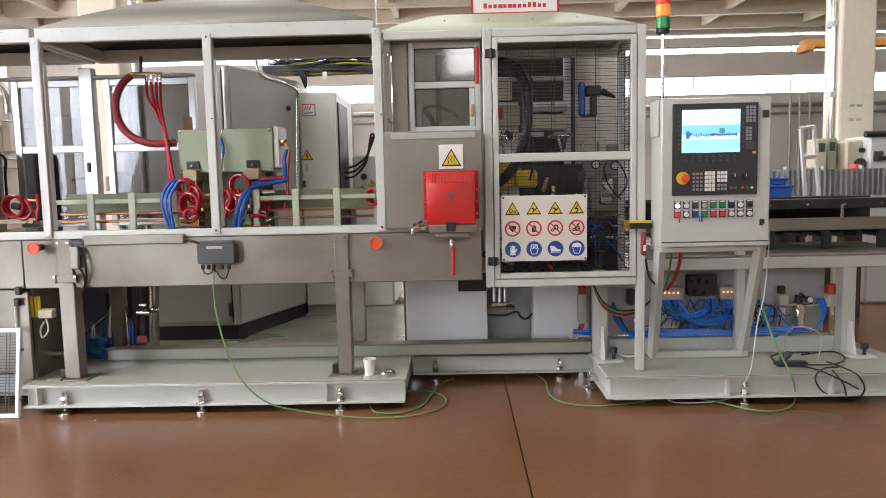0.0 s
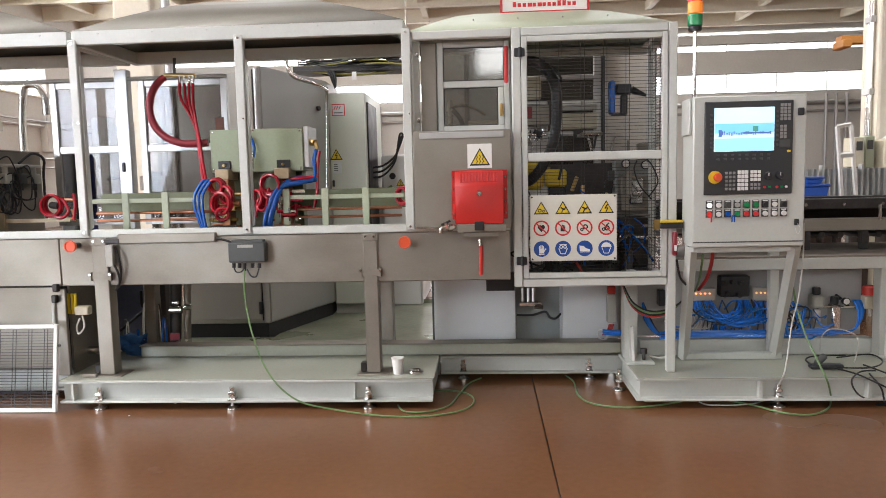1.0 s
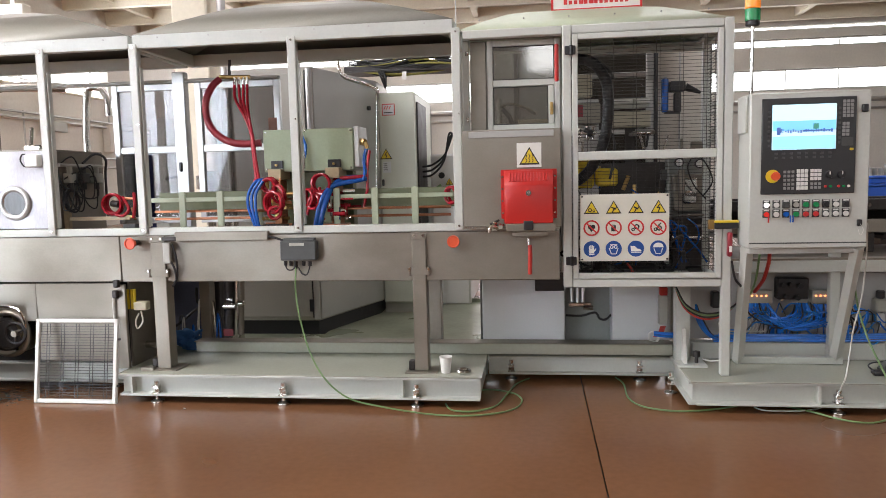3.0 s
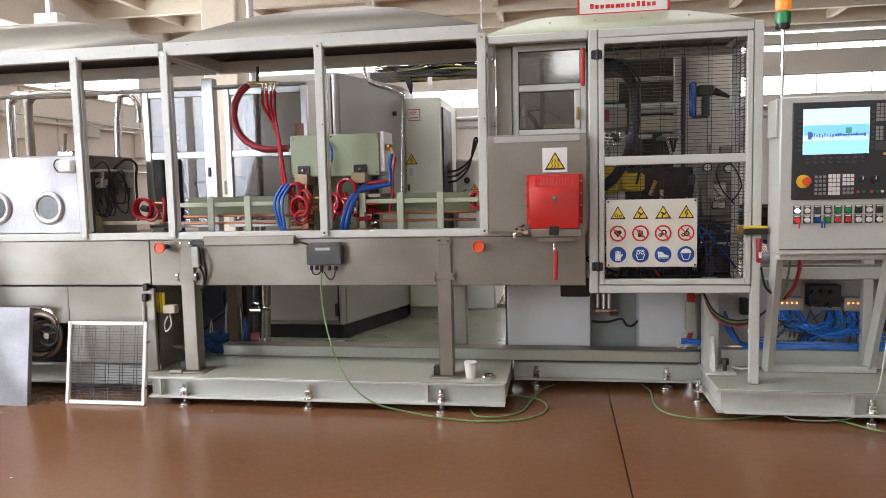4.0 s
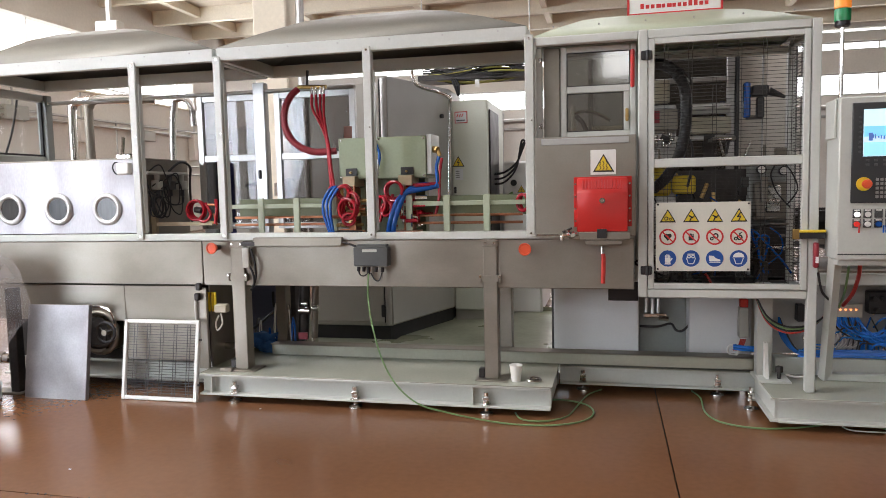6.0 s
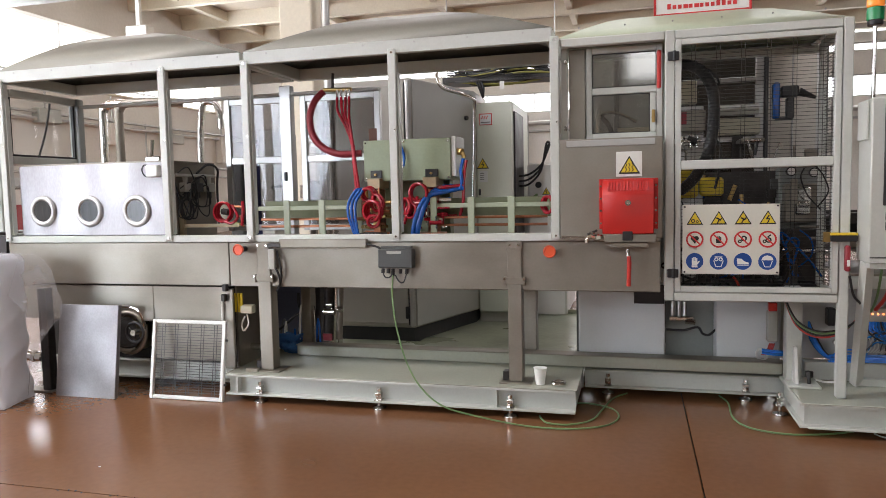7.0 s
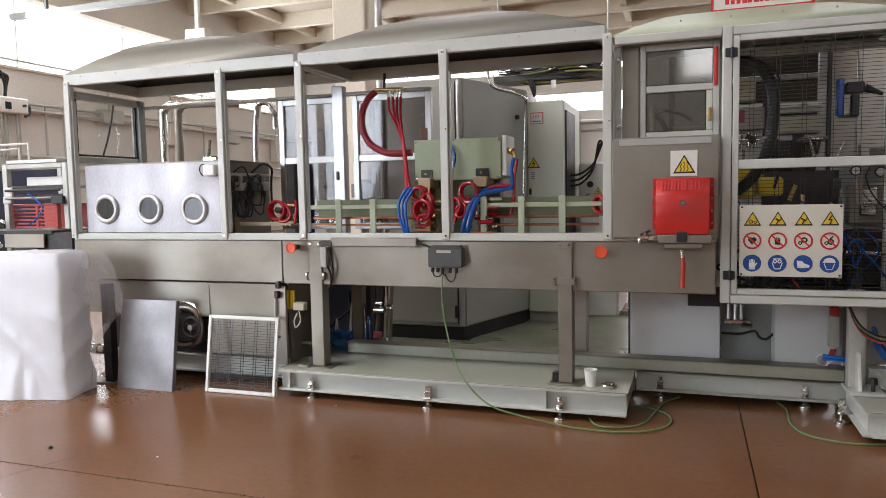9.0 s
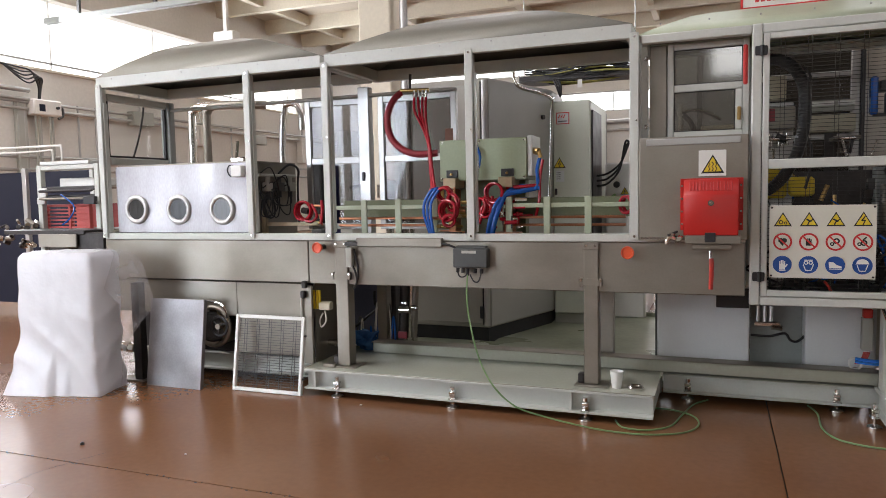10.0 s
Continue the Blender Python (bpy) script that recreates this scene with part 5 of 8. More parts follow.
def wrapped_bin():
    """A tall box loosely wrapped in milky plastic sheet."""
    a, b = (-3.819, 3.137, 0.000), (-3.664, 3.382, 0.000)
    t = thing("wrapped_pedestal", (-3.85, 3.35, 0.0), "tall pedestal loosely wrapped in milky translucent plastic", "wrapped pedestal")
    rng = random.Random(8)
    cx, cy, W, D, H = -3.845, 3.36, 0.53, 0.29, 0.885
    spin = Matrix.Translation((cx, cy, 0)) @ Matrix.Rotation(radians(10), 4, "Z")
    part("pedestal", Mesh().box(0.05 - W / 2, W / 2 - 0.05, 0.06 - D / 2, D / 2 - 0.05, 0.0, H - 0.05, 0.006).turn(spin), WHITE, t)
    # plastic skin: soft corners, long slanting creases, a hem that spills over the floor
    m = Mesh()
    n, rows = 168, 60
    grid = []
    for j in range(rows + 1):
        f = j / rows
        z = H * (1 - f)
        ring = []
        for i in range(n):
            u = 2 * math.pi * i / n
            c, s = math.cos(u), math.sin(u)
            k = (abs(c / (W / 2)) ** 16 + abs(s / (D / 2)) ** 16) ** (1 / 16)
            rx, ry = c / k, s / k
            crease = 0.5 - abs(noise.noise(Vector((rx * 3.4 + z * 2.6, ry * 3.4 - z * 1.8, z * 2.0 + 3.7))))
            fine = noise.noise(Vector((rx * 16 - z * 7, ry * 16, z * 9)))
            low = noise.noise(Vector((c * 2.2, s * 2.2, 8)))
            front = max(0.0, -s) + 0.6 * max(0.0, -c)
            flare = 1.0 + 0.03 * f + (0.05 + 0.16 * front + 0.14 * low + 0.22 * max(0.0, -c)) * f ** 4 + 0.17 * (crease - 0.35) * (0.35 + 0.8 * f) + 0.012 * fine * (0.5 + f)
            flare *= 1 - 0.10 * max(0.0, 1 - f * 22) ** 2
            sag = 0.02 * low * (1 - f) - 0.03 * max(0.0, crease - 0.42) * (1 - f)
            ring.append(m.bm.verts.new((rx * flare, ry * flare - 0.02 * f, max(0.004, z + sag))))
        grid.append(ring)
    for j in range(rows):
        for i in range(n):
            m.bm.faces.new((grid[j][i], grid[j][(i + 1) % n], grid[j + 1][(i + 1) % n], grid[j + 1][i]))
    top = m.bm.verts.new((0.0, 0.0, H + 0.012))
    for i in range(n):
        m.bm.faces.new((grid[0][i], grid[0][(i + 1) % n], top))
    part("plastic_cover", m.turn(spin), FILM, t, "crumpled milky plastic sheet")
    # a loose flap drawn towards the trough
    m = Mesh()
    g = []
    A = [(-3.675, 3.420, 0.901), (-3.523, 3.600, 0.843), (-3.368, 3.550, 0.512), (-3.512, 3.500, 0.405)]
    B = [(-3.622, 3.360, 0.877), (-3.608, 3.360, 0.693), (-3.467, 3.400, 0.479), (-3.556, 3.440, -0.007)]
    for j in range(13):
        v = j / 12
        row = []
        for i in range(11):
            w = i / 10
            pa = spline([Vector(q) for q in A], 4)[j]
            pb = spline([Vector(q) for q in B], 4)[j]
            p = pb.lerp(pa, w)
            p += Vector((0, 0.02 * noise.noise(p * 9) - 0.02 * math.sin(w * math.pi), 0.015 * noise.noise(p * 6)))
            row.append(m.bm.verts.new(p))
        g.append(row)
    for j in range(12):
        for i in range(10):
            m.bm.faces.new((g[j][i], g[j][i + 1], g[j + 1][i + 1], g[j + 1][i]))
    part("loose_flap", m, THINFILM, t, "loose translucent flap")


def film_mat(name, lo, hi):
    m = bpy.data.materials.new(name)
    m.use_nodes = True
    nt = m.node_tree
    b = nt.nodes["Principled BSDF"]
    b.inputs["Base Color"].default_value = (0.90, 0.915, 0.95, 1)
    b.inputs["Roughness"].default_value = 0.2
    tl, tp, m1, m2 = (nt.nodes.new(k) for k in ("ShaderNodeBsdfTranslucent", "ShaderNodeBsdfTransparent", "ShaderNodeMixShader", "ShaderNodeMixShader"))
    tl.inputs["Color"].default_value = (0.92, 0.92, 0.95, 1)
    nz = nt.nodes.new("ShaderNodeTexNoise")
    nz.inputs["Scale"].default_value = 7
    geo = nt.nodes.new("ShaderNodeNewGeometry")
    nt.links.new(geo.outputs["Position"], nz.inputs["Vector"])
    mr = nt.nodes.new("ShaderNodeMapRange")
    mr.inputs["To Min"].default_value, mr.inputs["To Max"].default_value = lo, hi
    nt.links.new(nz.outputs["Fac"], mr.inputs["Value"])
    m1.inputs[0].default_value = 0.35
    nt.links.new(b.outputs[0], m1.inputs[1])
    nt.links.new(tl.outputs[0], m1.inputs[2])
    nt.links.new(mr.outputs[0], m2.inputs[0])
    nt.links.new(m1.outputs[0], m2.inputs[1])
    nt.links.new(tp.outputs[0], m2.inputs[2])
    nt.links.new(m2.outputs[0], nt.nodes["Material Output"].inputs["Surface"])
    bp = nt.nodes.new("ShaderNodeBump")
    bp.inputs["Strength"].default_value, bp.inputs["Distance"].default_value = 0.3, 0.010
    n2 = nt.nodes.new("ShaderNodeTexNoise")
    n2.inputs["Scale"].default_value, n2.inputs["Detail"].default_value = 22, 6
    nt.links.new(geo.outputs["Position"], n2.inputs["Vector"])
    nt.links.new(n2.outputs["Fac"], bp.inputs["Height"])
    nt.links.new(bp.outputs[0], b.inputs["Normal"])
    return m


FILM = film_mat("milky_plastic_film", 0.0, 0.12)
THINFILM = film_mat("thin_plastic_film", 0.62, 0.92)


def end_rack():
    """Open rack beyond the end of the line, with a crate and trays."""
    y = 4.05
    x0, x1 = -4.926, -4.295
    t = thing("loading_rack", ((x0 + x1) / 2, 4.25, 0.0), "light grey open rack with metal shelves at the line's end", "rack")
    for xx in (x0, x1 - 0.045):
        for yy in (y, y + 0.5):
            part("upright", Mesh().box(xx, xx + 0.045, yy, yy + 0.045, 0.0, 1.480, 0.004), PAINT, t)
    for k, z in ((0, 1.478), (1, 1.317), (2, 1.253), (3, 0.994)):
        part("shelf_rail", Mesh().box(x0 + 0.046, x1 - 0.046, y + 0.002, y + 0.043, z - 0.035, z - 0.002, 0.004), PAINT if k == 0 else DARKMETAL, t)
        if k in (1, 3):
            part("shelf", Mesh().box(x0 + 0.046, x1 - 0.046, y + 0.05, y + 0.5, z - 0.02, z - 0.012), STEEL, t)
    zt = 1.478
    part("top_tray", Mesh().box(x0 + 0.03, x1 - 0.10, y + 0.01, y + 0.5, zt + 0.002, zt + 0.03, 0.004), ALU, t)
    solid("white_tray", Mesh().box(-4.767, -4.409, 4.12, 4.45, 1.321 - 0.008, 1.380, 0.006), WHITE, "white plastic tray on the rack shelf", "tray")
    zc0, zc1 = 0.996 - 0.008, 1.179
    c = thing("red_crate", (-4.804, 4.3, zc0), "red slatted plastic crate on the rack", "crate")
    cx0, cx1 = -4.945, -4.476
    for k in range(7):
        z = zc0 + (zc1 - zc0) * (k + 0.5) / 7
        part("slat", Mesh().box(cx0, cx1, 4.12, 4.126, z - 0.006, z + 0.006, 0.002), REDPLASTIC, c)
    for xx in (cx0, (cx0 + cx1) / 2 + 0.02, cx1 - 0.02):
        part("corner", Mesh().box(xx, xx + 0.025, 4.115, 4.15, zc0, zc1, 0.004), REDPLASTIC, c)
    part("back", Mesh().box(cx0, cx1, 4.42, 4.43, zc0, zc1), REDPLASTIC, c)
    part("crate_rim", Mesh().box(cx0, cx1, 4.112, 4.118, zc1 - 0.018, zc1, 0.003), REDPLASTIC, c)
    solid("blue_air_hose", Mesh().tube([(-4.655, 4.030, 1.253), (-4.497, 4.000, 1.166), (-4.537, 4.000, 1.082), (-4.645, 4.020, 1.026)], 0.006, 6, 6), BLUEHOSE, "blue air hose hanging across the rack", "hose")
    for i, (a, b, c, d) in enumerate(((-4.894, -4.823, 1.235, 1.305), (-4.923, -4.839, 1.182, 1.234))):
        part("sensor", Mesh().box(a, b, 4.04, 4.06, c, d, 0.004), (WHITE, ALU)[i], t)
    for k, (z, m) in enumerate(((1.281, DARKMETAL), (1.222, STEEL))):
        part("guide_bar", Mesh().cyl((x0 + 0.05, 4.03, z), (x1 - 0.05, 4.03, z), 0.010, 10), m, t)
    part("grip", Mesh().box(-4.404, -4.293, 4.0, 4.03, 1.177, 1.235, 0.004), BLACK, t)
    # dark conveyor stub and clutter in front of the rack
    k = thing("feed_conveyor", (-4.277, 3.750, 0.930), "dark oily steel feed conveyor end with guide plates", "conveyor")
    zc = 0.995
    part("bed", Mesh().box(-4.964, -4.169, 3.78, 4.05, zc - 0.03, zc, 0.004), DARKMETAL, k)
    part("guide_plate", Mesh().box(-4.598, -4.231, 3.765, 3.779, 0.874, 0.968, 0.003), STEEL, k)
    part("side_block", Mesh().box(-4.247, -4.004, 3.79, 3.90, 0.862, 0.979, 0.003), DARKMETAL, k)
    part("support", Mesh().box(-4.561 - 0.1, -4.561 + 0.1, 3.9, 4.0, 0.0, zc - 0.031), DARKMETAL, k)
    rng = random.Random(4)
    for i in range(30):
        p = Vector((-5.027, 3.950, 0.957)) + Vector((rng.uniform(-0.12, 0.13), rng.uniform(-0.1, 0.1), rng.uniform(-0.10, 0.08)))
        q = p + Vector((rng.uniform(-0.06, 0.06), rng.uniform(-0.04, 0.04), rng.uniform(-0.02, 0.04)))
        part("fitting", Mesh().cyl(p, q, rng.uniform(0.008, 0.022), 8), (CHROME, DARKMETAL, STEEL)[i % 3], k)
    # navy panels far left
    for xx0, xx1 in ((-7.200 - 0.5, -6.881), (-6.798, -5.841)):
        g = thing("partition_screen", ((xx0 + xx1) / 2, 5.5, 0.0), "navy partition panel in an aluminium frame", "partition", "partition panels")
        part("sheet", Mesh().box(xx0, xx1, 5.5, 5.52, 0.12, 1.515), NAVY, g)
        part("upright", Mesh().box(xx1, xx1 + 0.06, 5.48, 5.54, 0.0, 1.556, 0.004), ALU, g)


porthole_cabinet()
lower_tank()
leaning_panels()
wrapped_bin()
end_rack()


# ---- inside the guard frame: induction heating stations ----
def hose(name, pts, r, material, label, category="hose", group=""):
    return solid(name, Mesh().tube(pts, r, 10, 7), material, label, category, group)


def bus_station(x0, x1, posts, y=3.93):
    """A pale green insulated rail with copper bars."""
    t = thing("bus_bar_rail", ((x0 + x1) / 2, y, 0.946), "pale green insulating rail carrying copper bars", "bus bar", "bus bar rails")
    zt, zb = 1.139, 1.114
    part("top_rail", Mesh().box(x0, x1, y, y + 0.03, zb, zt, 0.003), GREEN, t)
    part("back_plate", Mesh().box(x0, x1, y + 0.15, y + 0.162, 1.055, 1.169, 0.002), OLIVE, t)
    part("base_strip", Mesh().box(x0, x1, y - 0.01, y + 0.06, 0.9465, 0.966, 0.002), PAINT, t)
    for p in posts:
        part("post", Mesh().box(p - 0.019, p + 0.019, y - 0.016, y - 0.001, 0.967, zt + 0.035, 0.003), GREEN, t)
    for z in (1.058, 1.014):
        part("copper_bar", Mesh().tube([(x0 + 0.02, y + 0.06, z), (x1 - 0.02, y + 0.06, z)], 0.008, 8, 0), COPPER, t)
    return t


def red_coil(name, c, R, axis, r=0.0085, turns=3):
    m = Mesh()
    for k in range(turns):
        o = Vector(axis) * (k - 1) * r * 1.9
        m.ring(Vector(c) + o, Vector(axis) + Vector((0.05 * (k - 1), 0, 0.06 * (k - 1))), R * (1 - 0.04 * k), r, 30, 8)
    return solid(name, m, REDCOIL, "bright red water hose wound in a loop", "hose", "red hose coils")


def transformer():
    y = 4.0
    x0, x1 = -1.553, -1.020
    z0, z1 = 1.275, 1.516
    t = thing("induction_transformer", ((x0 + x1) / 2, 4.12, 0.946), "pale green induction transformer box on copper blocks", "transformer")
    part("case", Mesh().box(x0, x1, y, y + 0.22, z0, z1, 0.004), TGREEN, t)
    part("end_plate", Mesh().box(x1 + 0.001, x1 + 0.030, y + 0.01, y + 0.21, z0 + 0.02, z1 + 0.008, 0.003), PAINT, t)
    for a, b in ((-1.508, -1.438), (-1.171, -1.095)):
        part("terminal", Mesh().box(a, b, y - 0.012, y - 0.001, 1.295, 1.339, 0.002), BLACK, t)
        part("terminal_screw", Mesh().cyl(((a + b) / 2, y - 0.03, 1.314), ((a + b) / 2, y - 0.012, 1.314), 0.007, 10), BRASS, t)
        part("block", Mesh().box(a - 0.004, b + 0.004, y - 0.06, y + 0.10, 1.232, 1.291, 0.004), BRASSY, t, "tan insulating block")
        part("copper_foot", Mesh().box(a + 0.012, b - 0.012, y - 0.02, y + 0.08, 0.9465, 1.229, 0.004), COPPER, t)
    part("end_foot", Mesh().box(x0 + 0.04, x1 - 0.04, y + 0.12, y + 0.20, 0.9465, z0 - 0.001), OLIVE, t)
    for px, pz in ((x0 + 0.015, z0 + 0.015), (x1 - 0.015, z0 + 0.015), (x0 + 0.015, z1 - 0.015), (x1 - 0.015, z1 - 0.015), (x0 + 0.25, z1 - 0.012)):
        part("screw", Mesh().cyl((px, y - 0.003, pz), (px, y, pz), 0.006, 8), CHROME, t)
    part("gland", Mesh().cyl((-1.000, 4.050, 1.438), (-0.957, 4.030, 1.432), 0.020, 8).cyl((-0.957, 4.030, 1.432), (-0.946, 4.030, 1.397), 0.012, 8), BRASS, t, "brass elbow")
    part("brown_plate", Mesh().box(-1.560, -1.508, 4.115, 4.12, z1 + 0.001, 1.598, 0.001), BROWNP, t)
    # copper work below
    rng = random.Random(21)
    for i in range(64):
        s = i % 2
        cx = (-1.505, -1.143)[s] + rng.uniform(-0.085, 0.085)
        cz = rng.uniform(0.97, 1.17)
        yy = 3.93 + rng.uniform(-0.03, 0.09)
        d = rng.choice(((0.07, 0, 0), (0, 0, 0.07), (0, 0.06, 0)))
        part("copper_fitting", Mesh().cyl((cx, yy, cz), (cx + d[0], yy + d[1], cz + d[2]), rng.uniform(0.005, 0.012), 8), (COPPER, REDCOIL, BRASS, CHROME)[i % 4], t)
    part("fitting_base", Mesh().box(-1.558, -1.400, 3.90, 4.02, 0.9465, 0.975, 0.003), BLACK, t)
    part("fitting_base", Mesh().box(-1.243, -1.054, 3.90, 4.02, 0.9465, 0.975, 0.003), COPPER, t)


def hoses():
    # big red supply arc
    hose("red_supply_hose", [(-1.823, 4.060, 1.826), (-1.863, 4.030, 1.776), (-1.890, 4.000, 1.680), (-1.878, 4.000, 1.571), (-1.817, 4.000, 1.491), (-1.711, 4.000, 1.445), (-1.573, 4.020, 1.446)], 0.021, REDHOSE, "thick dark red hose in a wide arc")
    t = thing("water_manifold", (-1.744, 4.100, 1.820), "brass water manifold hung under the hood", "manifold")
    part("bar", Mesh().cyl((-1.840, 4.100, 1.844), (-1.656, 4.100, 1.837), 0.012, 10), BRASS, t)
    part("hanger", Mesh().cyl((-1.781, 4.100, 1.852), (-1.775, 4.100, 1.940), 0.009, 8), DARKMETAL, t)
    for a, b in (((-1.823, 4.060, 1.826), (-1.821, 4.060, 1.794)), ((-1.745, 4.090, 1.837), (-1.748, 4.090, 1.787)), ((-1.719, 4.090, 1.837), (-1.722, 4.090, 1.786)), ((-1.690, 4.090, 1.836), (-1.693, 4.090, 1.786)), ((-1.668, 4.090, 1.836), (-1.671, 4.090, 1.785))):
        part("nipple", Mesh().cyl(a, b, 0.008, 8), CHROME, t)
    hose("red_water_hose", [(-1.748, 4.090, 1.793), (-1.738, 4.070, 1.709), (-1.670, 4.030, 1.600), (-1.625, 4.000, 1.502), (-1.608, 3.980, 1.376), (-1.590, 3.960, 1.228)], 0.0085, REDCOIL, "slim red water hose hanging from the manifold", group="hanging red hoses")
    hose("red_water_hose", [(-1.722, 4.090, 1.793), (-1.707, 4.070, 1.689), (-1.655, 4.030, 1.584), (-1.616, 4.000, 1.493), (-1.596, 3.980, 1.366), (-1.577, 3.960, 1.228)], 0.0085, REDCOIL, "slim red water hose hanging from the manifold", group="hanging red hoses")
    hose("red_water_hose", [(-1.693, 4.090, 1.792), (-1.684, 4.060, 1.681), (-1.645, 4.020, 1.567), (-1.614, 3.990, 1.455), (-1.598, 3.970, 1.329), (-1.580, 3.950, 1.228)], 0.0085, REDCOIL, "slim red water hose hanging from the manifold", group="hanging red hoses")
    hose("red_water_hose", [(-1.670, 4.090, 1.792), (-1.662, 4.060, 1.674), (-1.636, 4.020, 1.567), (-1.608, 3.985, 1.470), (-1.588, 3.965, 1.344), (-1.565, 3.945, 1.228)], 0.0085, REDCOIL, "slim red water hose hanging from the manifold", group="hanging red hoses")
    # blue returns
    for d in (0.0, 0.022, 0.044):
        hose("blue_water_hose", [(-1.537, 3.930, 1.233), (-1.570 + d, 3.90, 1.219 + 0.004), (-1.606 + d, 3.88, 1.158), (-1.609 + d, 3.87, 1.088), (-1.588 + d * 0.7, 3.87, 1.013), (-1.570 + d * 0.5, 3.87, 0.963)], 0.0082, BLUEHOSE, "blue water hose bending down into the trough", group="blue hoses")
    for d in (0.0, 0.026):
        hose("blue_water_hose", [(-0.949, 4.000, 1.227), (-1.051, 3.96 + d, 1.207 + d), (-1.129 + d * 0.3, 3.92 + d, 1.187 + d * 0.5), (-1.176 + d, 3.88, 1.121), (-1.203 + d, 3.86, 1.027), (-1.215 + d, 3.86, 0.957)], 0.015, BLUEHOSE, "thick blue water hose bending down into the trough", group="blue hoses")
    hose("red_water_hose", [(-1.134, 3.980, 1.231), (-1.050, 3.960, 1.232), (-0.949, 4.000, 1.239)], 0.011, REDCOIL, "short red hose beside the blue return")
    hose("blue_water_hose", [(-0.952, 4.030, 1.394), (-0.965, 4.020, 1.331), (-0.957, 4.000, 1.258), (-0.967, 3.980, 1.215)], 0.010, BLUEHOSE, "blue hose dropping from the transformer elbow")
    hose("red_water_hose", [(-0.934, 4.030, 1.385), (-0.948, 4.020, 1.284), (-0.949, 4.000, 1.157), (-0.973, 4.000, 1.056)], 0.009, REDCOIL, "slim red hose dropping from the transformer elbow")
    hose("blue_water_hose", [(-1.316, 3.985, 1.479), (-1.290, 3.970, 1.409), (-1.307, 3.970, 1.322), (-1.323, 3.970, 1.254)], 0.008, BLUEHOSE, "slim blue hose on the transformer front")
    hose("chrome_pipe", [(-1.304, 3.970, 1.384), (-1.305, 3.960, 1.291)], 0.012, CHROME, "short chrome pipe on the transformer front", "pipe")
    red_coil("red_hose_coil", (-1.456, 3.880, 1.103), 0.058, (0.35, 1, 0))
    red_coil("red_hose_coil", (-1.494, 3.920, 1.202), 0.040, (0.2, 1, 0.3), 0.0085, 2)
    red_coil("red_hose_coil", (-1.202, 3.950, 1.207), 0.050, (-0.15, 1, 0.1), 0.0085, 2)
    red_coil("red_hose_coil", (-1.257, 3.920, 1.128), 0.045, (0.8, 1, 0.1), 0.0085, 2)
    red_coil("red_hose_coil", (-2.474, 3.950, 1.110), 0.060, (0.1, 1, 0))
    red_coil("red_hose_coil", (-1.432, 3.910, 1.152), 0.048, (0.7, 1, 0.2), 0.0075, 2)
    red_coil("red_hose_coil", (-1.454, 3.870, 1.048), 0.034, (-0.4, 1, 0.3), 0.0075, 2)
    red_coil("red_hose_coil", (-1.190, 3.930, 1.199), 0.056, (0.3, 1, 0.0), 0.008, 2)
    red_coil("red_hose_coil", (-1.223, 3.900, 1.097), 0.040, (0.6, 1, -0.2), 0.0075, 3)
    red_coil("red_hose_coil", (-0.447, 3.950, 1.124), 0.045, (0.9, 1, 0.1), 0.0085, 2)
    hose("red_water_hose", [(-1.277, 3.900, 1.027), (-1.252, 3.900, 1.097), (-1.225, 3.920, 1.140), (-1.171, 3.930, 1.148), (-1.160, 3.900, 1.065)], 0.009, REDCOIL, "red hose looped among copper fittings")
    hose("red_water_hose", [(-1.600, 3.960, 1.229), (-1.538, 3.930, 1.221), (-1.486, 3.930, 1.239), (-1.445, 3.930, 1.200)], 0.010, REDCOIL, "short red hose feeding the coil")
    hose("red_water_hose", [(-2.342, 3.950, 1.173), (-2.328, 3.930, 1.110), (-2.341, 3.930, 1.026)], 0.010, REDCOIL, "short upright red hose at the post")
    hose("red_water_hose", [(-2.413, 3.950, 1.152), (-2.369, 3.930, 1.080), (-2.410, 3.930, 1.040), (-2.457, 3.930, 1.053)], 0.009, REDCOIL, "red hose curling under the coil")
    f = thing("copper_fitting_group", (-2.425, 3.950, 1.001), "copper pipe fittings beside a red hose coil", "pipe fitting")
    for a, b, r, m in (((-2.480, 3.950, 1.113), (-2.424, 3.930, 1.106), 0.02, DARKMETAL), ((-2.398, 3.950, 1.143), (-2.332, 3.950, 1.138), 0.008, COPPER), ((-2.416, 3.940, 1.039), (-2.340, 3.940, 1.031), 0.009, BRASS), ((-2.355, 3.940, 1.088), (-2.335, 3.940, 1.016), 0.007, COPPER), ((-1.548, 3.930, 1.156), (-1.454, 3.930, 1.148), 0.008, COPPER), ((-1.559, 3.930, 1.009), (-1.493, 3.930, 1.005), 0.009, BRASS)):
        part("fitting", Mesh().cyl(a, b, r, 8), m, f)
    part("bracket", Mesh().box(-2.778, -2.744, 3.92, 3.95, 0.946, 1.109, 0.003).box(-2.778, -2.364, 3.93, 3.94, 1.016, 1.038), BRASSY, f)


bus_station(-2.257, -1.581, (-2.027, -1.797, -1.561))
bus_station(-1.141, -0.447, (-1.106, -0.887, -0.659))
transformer()
hoses()


